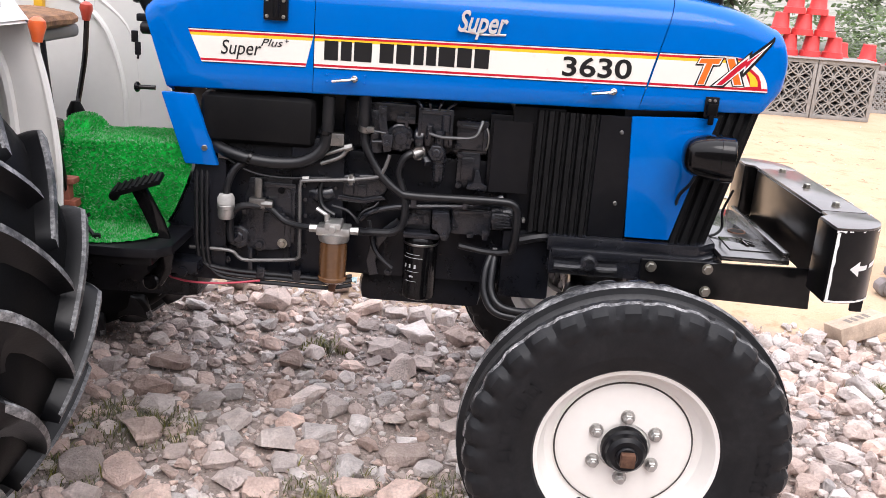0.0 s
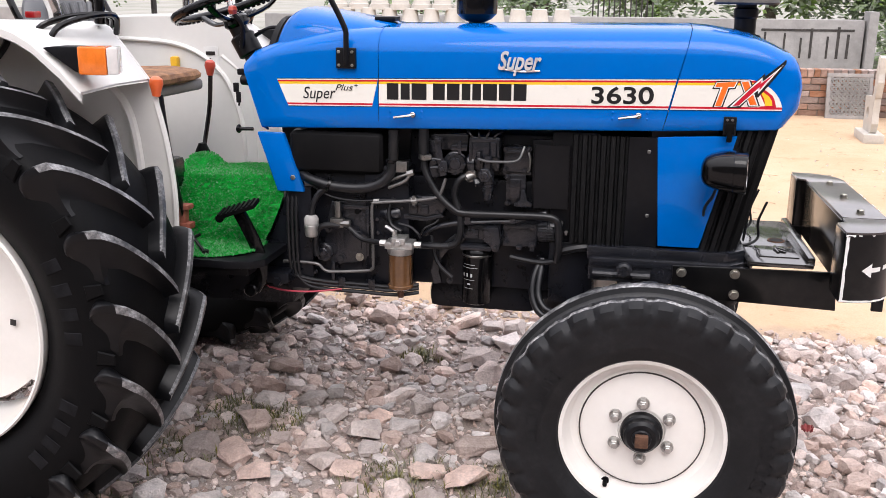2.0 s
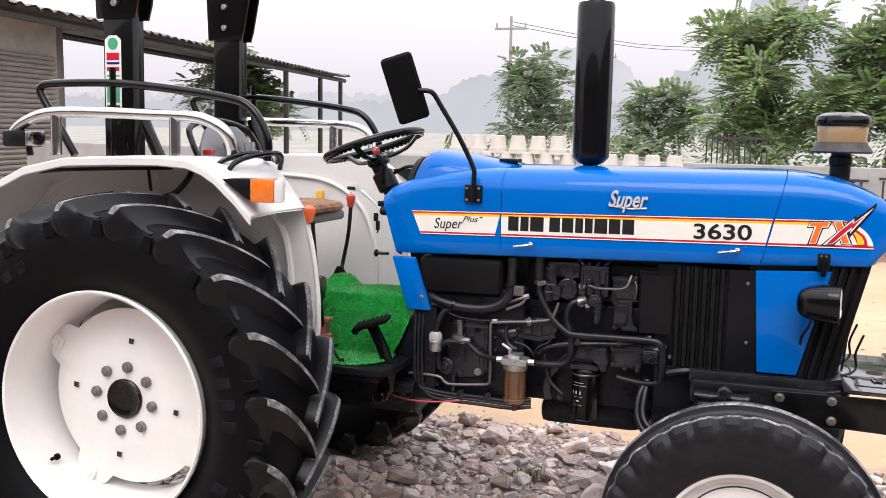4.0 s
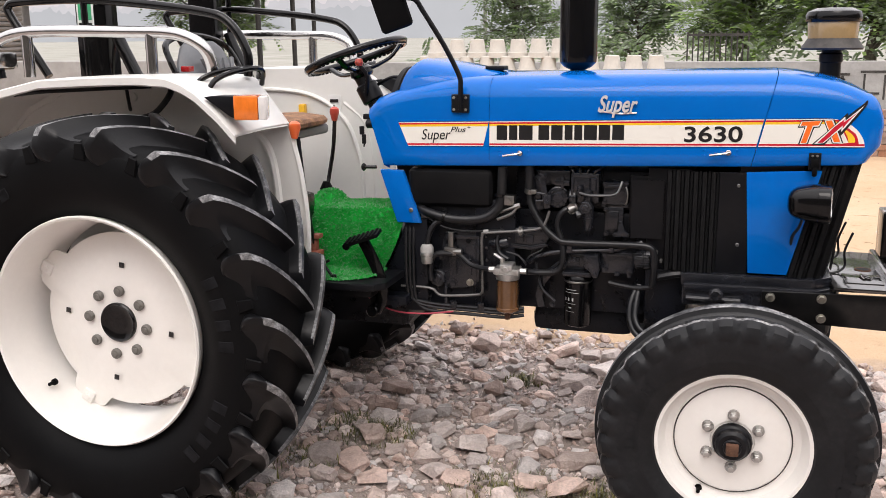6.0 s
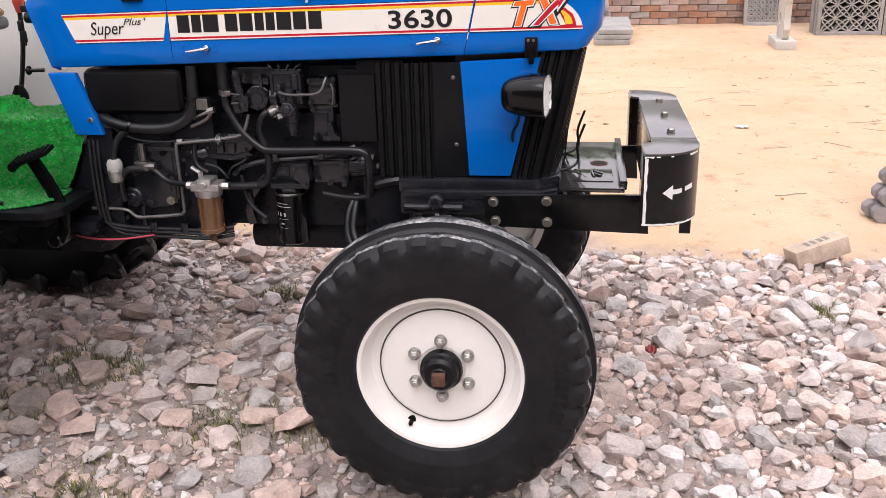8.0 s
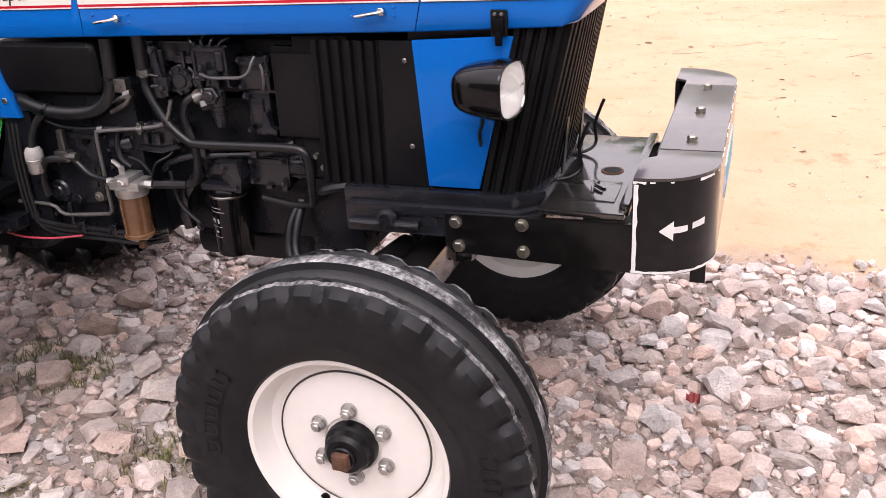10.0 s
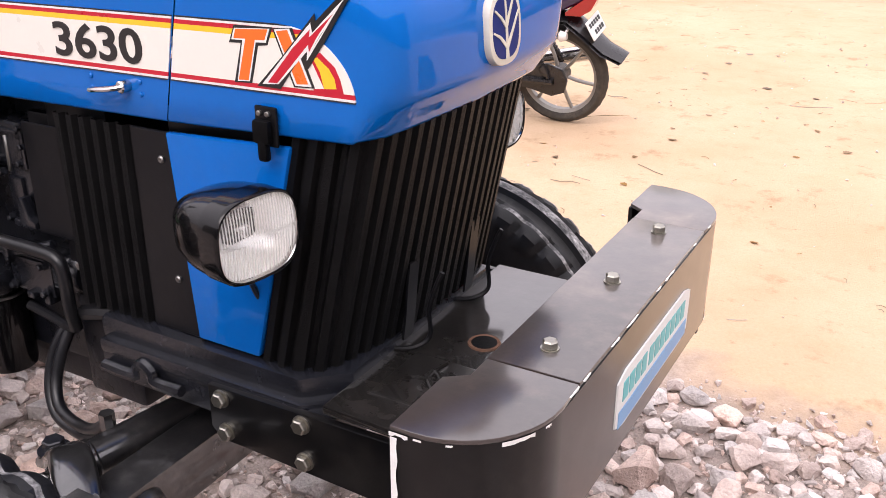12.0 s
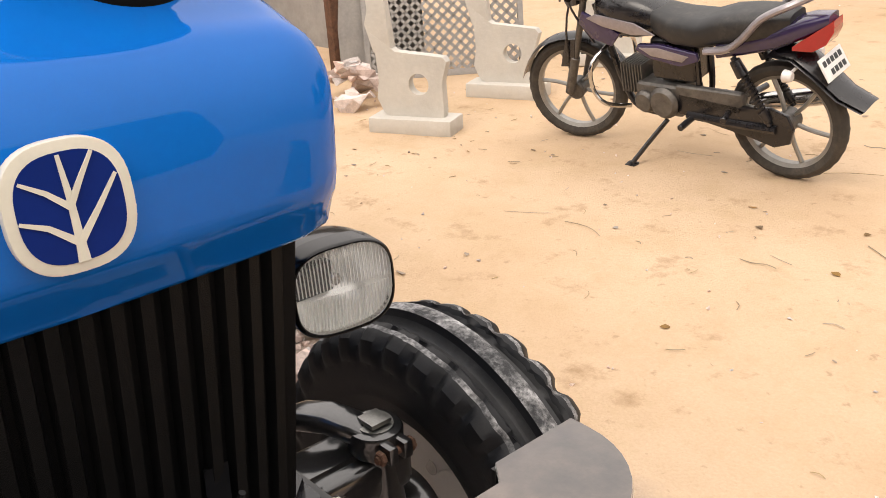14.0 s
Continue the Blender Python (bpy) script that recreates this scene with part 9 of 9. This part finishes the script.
for cx, cy, n, rad in ((-0.93, 2.62, 260, 0.20), (-1.05, 2.35, 120, 0.16), (-0.45, 3.38, 90, 0.12), (-0.30, 2.30, 140, 0.22), (0.05, 2.30, 120, 0.2), (-1.3, 2.1, 150, 0.25), (1.75, 3.35, 120, 0.18), (-0.6, 1.9, 140, 0.25), (0.3, 2.55, 80, 0.2), (2.3, 3.0, 100, 0.2)):
    for _ in range(n * 3):
        a, d = rng.uniform(0, 6.28), rad * 1.0 * rng.random()
        x, y = cx + d * math.cos(a), cy + d * math.sin(a) * 0.8
        z = ground_height(x, y)
        L, b = rng.uniform(0.018, 0.050), rng.uniform(0, 6.28)
        lean = Vector((math.cos(b), math.sin(b), 0)) * rng.uniform(0.3, 1.1)
        w = Vector((-math.sin(b), math.cos(b), 0)) * 0.0018
        p0, p1, p2 = Vector((x, y, z)), Vector((x, y, z + L * 0.6)) + lean * L * 0.4, Vector((x, y, z + L * 0.8)) + lean * L
        s.add([p0 - w, p0 + w, p1 + w, p1 - w, p2], [(0, 1, 2, 3), (3, 2, 4)])
solo("grass", s, GRASS, "short dry grass tufts between stones", "grass", kind="stuff", flat=True)

# open shed with a corrugated roof
A_, B_ = Vector((-9.1, 9.5)), Vector((-12.4, 27.8))
along = (B_ - A_).normalized()
back = Vector((-along.y, along.x))
shed = thing("shed", (-10.7, 18.5, 0), "long open shed with dark corrugated roof on thin posts", "shed")


def shed_pt(t, d, z):
    p = A_ + (B_ - A_) * t + back * d
    return Vector((p.x, p.y, z))


s = Shape()
rows = []
n = 220
for k in range(n + 1):
    t = -0.35 + 1.35 * k / n
    w = 0.03 * math.sin(k * 2.2)
    rows.append([shed_pt(t, d, 3.12 + 0.10 * d + w + 0.05 * (t > 0.97)) for d in (-0.2, 1.5, 3.5, 5.5)])
s.loft(rows, closed=False)
s.loft([[p - Vector((0, 0, 0.03)) for p in r] for r in rows], closed=False)
part("roof", s, SHEET, shed, angle=60)
part("eave_beam", Shape().tube([shed_pt(-0.35, 0, 2.98), shed_pt(1, 0, 2.98)], 0.07, 6, 1), DARKM, shed)
part("rafter", Shape().tube([shed_pt(-0.35, 2.6, 3.22), shed_pt(1, 2.6, 3.22)], 0.07, 6, 1), DARKM, shed)
for t in (-0.1, 0.18, 0.42, 0.66, 0.84, 0.97):
    p = shed_pt(t, 0, 0)
    part("post", Shape().cyl(p, p + Vector((0, 0, 3.02)), 0.07, seg=10), DARKM, shed)
q0, q1 = shed_pt(-0.42, 0.62, 0), shed_pt(0.136, 0.62, 0)
top = Vector((0, 0, 3.1))
s = Shape()
s.loft([[q0, q1, q1 + top, q0 + top], [v + Vector((back.x, back.y, 0)) * 0.2 for v in (q0, q1, q1 + top, q0 + top)]])
part("front_wall", s, PLASTER, shed)
e0, e1 = shed_pt(0.136, 0.62, 0), shed_pt(0.136, 4.8, 0)
s = Shape()
side_off = Vector((along.x, along.y, 0)) * -0.2
s.loft([[e0, e1, e1 + top, e0 + top], [v + side_off for v in (e0, e1, e1 + top, e0 + top)]])
part("end_wall", s, PLASTER, shed)
for k in range(34):
    z = 0.04 + 0.075 * k
    part("shutter_slat", Shape().tube([shed_pt(-0.30, 0.585, z), shed_pt(0.118, 0.585, z)], 0.036, 6, 1), SHUTTER, shed)


# ---- plants, poles and the hazy distance ----
def leaf_cards(s, p, n, spread, size, rg, droop=0.3):
    """Feathery sprays: a stalk with paired leaflets."""
    for _ in range(n):
        d = Vector((rg.gauss(0, 1), rg.gauss(0, 1), rg.gauss(0.15, 0.6))).normalized()
        o = p + d * spread * rg.random() ** 0.5
        out = (d + Vector((0, 0, rg.uniform(-droop, 0.5)))).normalized()
        side = out.cross(Vector((0, 0, 1)))
        side = side.normalized() if side.length > 1e-4 else Vector((1, 0, 0))
        L = size * rg.uniform(0.7, 1.3)
        for k in range(1, 6):
            c = o + out * L * k / 5 + Vector((0, 0, -0.35 * L * (k / 5) ** 2))
            for sg in (1, -1):
                tip = c + side * sg * L * 0.34 + out * L * 0.10 - Vector((0, 0, L * 0.08))
                w = out * L * 0.12
                m = (c + tip) / 2
                s.add([c, m - w, tip, m + w], [(0, 1, 2, 3)])


def tree(x, y, h, spread, n, mt, seed, label="", size=0.32):
    rg = random.Random(seed)
    t = thing("tree", (x, y, 0), label or "leafy roadside tree with feathery green foliage", "tree", "roadside trees")
    wood = Shape()
    tips = []
    trunk = [Vector((x, y, -0.05)), Vector((x + rg.uniform(-0.1, 0.1), y, h * 0.22)), Vector((x + rg.uniform(-0.2, 0.2), y, h * 0.5)), Vector((x + rg.uniform(-0.3, 0.3), y, h * 0.8))]
    wood.tube(trunk, 0.035 * h, 8, 4, taper=0.008 * h)
    for k in range(16):
        f = rg.uniform(0.18, 0.98)
        b = trunk[1] + (trunk[3] - trunk[1]) * max(0, (f - 0.2) / 0.8)
        a = rg.uniform(0, 6.28)
        L = spread * rg.uniform(0.5, 1.05) * (1.15 - 0.55 * f)
        e = b + Vector((math.cos(a) * L, math.sin(a) * L, h * rg.uniform(0.02, 0.22)))
        m_ = (b + e) / 2 + Vector((0, 0, 0.05 * h))
        wood.tube([b, m_, e], 0.010 * h, 6, 3, taper=0.003 * h)
        tips += [e, m_ + Vector((rg.uniform(-0.3, 0.3), rg.uniform(-0.3, 0.3), 0.1)), (e + m_) / 2]
    part("trunk", wood, BARK, t)
    tips.append(trunk[3] + Vector((0, 0, 0.15 * h)))
    leaves = Shape()
    for p in tips:
        leaf_cards(leaves, p, max(3, n // len(tips)), 0.115 * h * rg.uniform(0.6, 1.3), size, rg, droop=0.5)
    part("crown", leaves, mt, t, flat=True)
    return t


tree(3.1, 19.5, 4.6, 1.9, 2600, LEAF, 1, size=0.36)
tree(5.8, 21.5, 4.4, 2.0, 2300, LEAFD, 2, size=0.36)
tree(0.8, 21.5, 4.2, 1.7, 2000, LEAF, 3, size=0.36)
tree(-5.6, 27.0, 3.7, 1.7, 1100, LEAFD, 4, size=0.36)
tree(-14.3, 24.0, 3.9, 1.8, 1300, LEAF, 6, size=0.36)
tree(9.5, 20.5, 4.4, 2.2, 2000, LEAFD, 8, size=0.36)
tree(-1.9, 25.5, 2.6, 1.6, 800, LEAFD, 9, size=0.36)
# low shrubs along the road
rg = random.Random(11)
s = Shape()
for _ in range(260):
    x, y = rg.uniform(-6, 13), rg.uniform(17.0, 20.5)
    leaf_cards(s, Vector((x, y, rg.uniform(0.15, 1.0))), 9, 0.45, 0.26, rg)
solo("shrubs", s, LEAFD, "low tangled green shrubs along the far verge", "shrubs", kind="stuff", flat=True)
# iron railing
for x0 in (-0.35,):
    rail = thing("iron_railing", (x0 + 0.5, 17.0, 0), "dark iron railing panel by the shrubs", "railing")
    for z0 in (1.42, 0.75):
        part("rail", Shape().box((x0, 16.98, z0), (x0 + 1.1, 17.02, z0 + 0.045)), DARKM, rail)
    for k in range(12):
        part("bar", Shape().box((x0 + 0.095 * k, 16.985, 0), (x0 + 0.095 * k + 0.025, 17.015, 1.5)), DARKM, rail)


def pole(x, y, h, arm):
    p = thing("utility_pole", (x, y, 0), "grey concrete utility pole with a cross arm", "pole", "utility poles")
    part("shaft", Shape().cyl((x, y, 0), (x, y, h), 0.15, 0.09, seg=8), CONC, p)
    part("cross_arm", Shape().box((x - arm, y - 0.06, h - 0.9), (x + arm, y + 0.06, h - 0.75)), CONC, p)
    for dx in (-arm * 0.9, arm * 0.9, 0):
        part("insulator", Shape().cyl((x + dx, y, h - 0.75), (x + dx, y, h - 0.45), 0.06, seg=8), CONC, p)


pole(-15.5, 62, 9.0, 1.1)
pole(-14.0, 95, 9.5, 1.1)
pole(-1.0, 80, 8.5, 1.0)
s = Shape()
for dz in (0.0, 0.25):
    s.tube([(-15.5, 62, 8.4 + dz), (-8, 71, 7.6 + dz), (-1.0, 80, 8.0 + dz)], 0.02, 4, 4)
solo("overhead_wire", s, DARKM, "thin overhead wires strung between poles", "wire")


# far haze painted in: a pale, self-glowing wooded skyline as plain distant backdrop
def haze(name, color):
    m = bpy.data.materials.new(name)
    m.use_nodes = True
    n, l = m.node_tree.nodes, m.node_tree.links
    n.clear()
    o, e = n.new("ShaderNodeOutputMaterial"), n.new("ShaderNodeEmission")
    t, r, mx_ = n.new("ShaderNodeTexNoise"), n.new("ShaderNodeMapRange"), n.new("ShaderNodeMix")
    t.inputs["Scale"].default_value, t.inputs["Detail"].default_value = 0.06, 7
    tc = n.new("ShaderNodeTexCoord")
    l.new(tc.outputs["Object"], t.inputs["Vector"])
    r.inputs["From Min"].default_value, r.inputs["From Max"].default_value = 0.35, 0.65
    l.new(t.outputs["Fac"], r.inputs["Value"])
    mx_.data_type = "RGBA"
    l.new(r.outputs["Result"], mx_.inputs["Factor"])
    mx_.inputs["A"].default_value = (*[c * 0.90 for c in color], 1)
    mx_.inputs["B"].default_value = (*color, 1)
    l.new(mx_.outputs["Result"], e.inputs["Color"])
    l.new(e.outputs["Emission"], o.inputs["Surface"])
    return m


def skyline(name, y, z0, bumps, color, x0, x1, seed):
    rg = random.Random(seed)
    s = Shape()
    lo, hi = [], []
    n = 700
    for k in range(n + 1):
        x = x0 + (x1 - x0) * k / n
        z = z0 + 1.6 * noise.noise(Vector((x * 0.06, seed, 0))) + 2.2 * noise.noise(Vector((x * 0.25, seed, 1))) + 1.5 * noise.noise(Vector((x * 0.8, seed, 2))) + 0.9 * noise.noise(Vector((x * 2.1, seed, 3)))
        for cx, w, h in bumps:
            z += h * math.exp(-(((x - cx) / w) ** 4))
        lo.append(Vector((x, y, -2)))
        hi.append(Vector((x, y, z)))
    s.loft([lo, hi], closed=False)
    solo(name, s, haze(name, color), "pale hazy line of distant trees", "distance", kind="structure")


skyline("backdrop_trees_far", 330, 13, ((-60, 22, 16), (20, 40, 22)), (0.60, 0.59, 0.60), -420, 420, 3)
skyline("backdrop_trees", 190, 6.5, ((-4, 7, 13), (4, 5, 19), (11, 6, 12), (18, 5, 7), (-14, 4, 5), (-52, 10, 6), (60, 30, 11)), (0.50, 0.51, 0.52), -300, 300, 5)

# ---- bricks of the low wall ----
brick_meshes = []
for k in range(5):
    s = Shape().box((-0.109, -0.012, -0.035), (0.109, 0.05, 0.035), 0.007, 1)
    for v in s.bm.verts:
        v.co += Vector((rng.uniform(-0.003, 0.003), rng.uniform(-0.003, 0.003), rng.uniform(-0.003, 0.003)))
    brick_meshes.append(mesh_of(s, "brick", BRICK, flat=True))
head_meshes = []
for k in range(3):
    s = Shape().box((-0.034, -0.014, -0.048), (0.034, 0.20, 0.048), 0.007, 1)
    for v in s.bm.verts:
        v.co += Vector((rng.uniform(-0.003, 0.003), rng.uniform(-0.003, 0.003), rng.uniform(-0.003, 0.003)))
    head_meshes.append(mesh_of(s, "brick", BRICK, flat=True))
rows_b = []
for c in range(6):
    k = 0
    x = -3.2 + (0.115 if c % 2 else 0)
    while x < 6.2:
        rows_b.append((x, c))
        x += 0.230
near_b = [b for b in rows_b if 0.6 < b[0] < 6.2][:220]
for x, c in near_b:
    child("brick", brick_meshes[rng.randrange(5)], wall_core, Matrix.Translation((x, WALLY + 0.004 + rng.uniform(-0.004, 0.004), 0.035 + 0.078 * c)) @ Euler((0, rng.gauss(0, 0.012), rng.gauss(0, 0.015))).to_matrix().to_4x4())
x = 1.0
while x < 6.2:
    child("brick", head_meshes[rng.randrange(3)], wall_core, Matrix.Translation((x, WALLY + 0.004, 0.520)) @ Euler((0, rng.gauss(0, 0.03), 0)).to_matrix().to_4x4())
    x += 0.077


# ---- rubble stones: the nearest as single pieces, the rest joined ----
rgs = random.Random(21)


def stone_mesh(r, flat, square, name):
    """One broken lump: a hull of a few corners, its faces roughened."""
    sx, sy, sz = r * rgs.uniform(0.95, 1.45), r * rgs.uniform(0.75, 1.1), r * flat
    pts = []
    for _ in range(rgs.randint(17, 24)):
        v = Vector((rgs.gauss(0, 1), rgs.gauss(0, 1), rgs.gauss(0, 1))).normalized()
        v = Vector([math.copysign(abs(c) ** square, c) * rgs.uniform(0.88, 1.03) for c in v])
        pts.append(Vector((v.x * sx, v.y * sy, v.z * sz)))
    s = Shape().hull(pts)
    bm = s.bm
    bmesh.ops.triangulate(bm, faces=bm.faces)
    bmesh.ops.subdivide_edges(bm, edges=bm.edges[:], cuts=1, use_grid_fill=True)
    seed = rgs.uniform(0, 50)
    for v in bm.verts:
        q = v.co * 2.6 + Vector((seed, 0, 0))
        v.co += v.co.normalized() * (0.10 * noise.noise(q) + 0.06 * noise.noise(q * 2.7))
    bmesh.ops.triangulate(bm, faces=bm.faces)
    return mesh_of(s, name, STONE, flat=True)


piece_meshes = [stone_mesh(1.0, rgs.uniform(0.58, 0.86), 0.80, "stone") for _ in range(24)]
slab_meshes = [stone_mesh(1.0, rgs.uniform(0.40, 0.55), 0.66, "stone") for _ in range(14)]


def pick_mesh(x):
    """Flat slabs lie trodden by the engine, rounder lumps in the heap in front."""
    flat_share = 0.55 if x < 0.7 else 0.1
    return rgs.choice(slab_meshes) if rgs.random() < flat_share else rgs.choice(piece_meshes)


def rubble_edge(x):
    return 4.03 - 0.16 * max(0.0, min(1.0, (x + 0.3) / 1.0)) + 0.09 * noise.noise(Vector((x * 1.1, 7, 0))) + 0.09 * noise.noise(Vector((x * 3.7, 3, 0)))


def thins_out(x, y):
    """Whether a spot is past the ragged rim of the tipped rubble."""
    rim = min(x + 3.7, 4.5 - x, y + 0.9) + 0.7 * noise.noise(Vector((x * 0.8, y * 0.8, 21)))
    return rim < rgs.uniform(0.0, 1.1)


placed = []
cells = {}


def free_spot(x, y, r, gap=0.84):
    cx, cy = int(x // 0.2), int(y // 0.2)
    for i in range(cx - 1, cx + 2):
        for j in range(cy - 1, cy + 2):
            for px, py, pr in cells.get((i, j), ()):
                if (px - x) ** 2 + (py - y) ** 2 < ((pr + r) * gap) ** 2:
                    return False
    cells.setdefault((cx, cy), []).append((x, y, r))
    return True


def tyre_near(x, y, r):
    for ty in (FW[1], mirror_y(FW[1])):
        if abs(x - FW[0]) < 0.17 + r and abs(y - ty) < 0.11 + r:
            return True
    for ty in (RW[1], mirror_y(RW[1])):
        if abs(x - RW[0]) < 0.26 + r and abs(y - ty) < 0.21 + r:
            return True
    return False


for rmin, rmax, tries in ((0.060, 0.078, 200), (0.046, 0.060, 900), (0.031, 0.046, 4600), (0.019, 0.031, 19000), (0.010, 0.018, 36000)):
    for _ in range(tries):
        x, y, r = rgs.uniform(-3.6, 4.4), rgs.uniform(-0.7, 4.5), rgs.uniform(rmin, rmax)
        if thins_out(x, y) or (r > 0.064 and x > 0.6):
            continue
        if y > rubble_edge(x) - r + max(0, rgs.gauss(0, 0.06)):
            continue
        sparse = noise.noise(Vector((x * 0.9, y * 0.9, 9)))
        tipped = x > 0.75 + 0.25 * noise.noise(Vector((y * 1.5, 4, 0)))  # the loose heap past the front wheel
        if 0.019 < r < 0.046 and not tipped and rgs.random() < (0.5 if sparse < -0.1 else 0.12):
            continue
        if tyre_near(x, y, r) or not free_spot(x, y, r, 0.72 if tipped else 0.84):
            continue
        placed.append((x, y, r))
placed.sort(key=lambda p: -p[2] + 0.03 * abs(p[0] - 0.6))
singles, rest = placed[:300], placed[300:]
for x, y, r in singles:
    m = Matrix.Translation((x, y, ground_height(x, y) + r * (0.40 if x > 0.8 else 0.34))) @ Euler((rgs.gauss(0, 0.12), rgs.gauss(0, 0.12), rgs.uniform(0, 6.28))).to_matrix().to_4x4() @ Matrix.Scale(r, 4)
    child("stone", pick_mesh(x), ground, m)


def scatter(name, spots, meshes, label, category, sink=0.12, tilt=0.2):
    """Many lumps joined into one mesh."""
    V, F = [], []
    data = {me: ([v.co.copy() for v in me.vertices], [tuple(p.vertices) for p in me.polygons]) for me in meshes}
    lumps = meshes is not low_meshes
    for x, y, r in spots:
        vs, fs = data[pick_mesh(x) if lumps else rgs.choice(meshes)]
        m = Matrix.Translation((x, y, ground_height(x, y) + r * (sink + (0.28 if x > 0.8 else 0.22)))) @ Euler((rgs.gauss(0, tilt), rgs.gauss(0, tilt), rgs.uniform(0, 6.28))).to_matrix().to_4x4() @ Matrix.Scale(r, 4)
        o = len(V)
        V.extend([m @ v for v in vs])
        F.extend([tuple(i + o for i in f) for f in fs])
    me = bpy.data.meshes.new(name)
    me.from_pydata(V, [], F)
    me.materials.append(STONE)
    ob = tagged(new(name, me), label, category, kind="stuff")
    return ob


low_meshes = []
for _ in range(14):
    s = Shape()
    s.hull([Vector((rgs.uniform(-1, 1), rgs.uniform(-0.9, 0.9), rgs.uniform(-0.6, 0.6))) for _ in range(9)])
    low_meshes.append(mesh_of(s, "chip", STONE, flat=True))
scatter("rubble", rest, piece_meshes + slab_meshes, "broken grey and pink stone rubble", "rubble")
chips = []
for _ in range(76000):
    x, y = rgs.uniform(-3.6, 4.3), rgs.uniform(-0.3, 4.6)
    if thins_out(x, y):
        continue
    lim = rubble_edge(x) + abs(rgs.gauss(0, 0.07))
    if y < lim and (y < 4.0 or rgs.random() < 0.5):
        chips.append((x, y, rgs.uniform(0.003, 0.009) if rgs.random() < 0.8 else rgs.uniform(0.009, 0.017)))
for _ in range(500):
    chips.append((rgs.uniform(-4, 6), rgs.uniform(4.2, 11), rgs.uniform(0.004, 0.012)))
scatter("gravel", chips, low_meshes, "fine grey stone chips", "gravel", 0.15, 0.6)
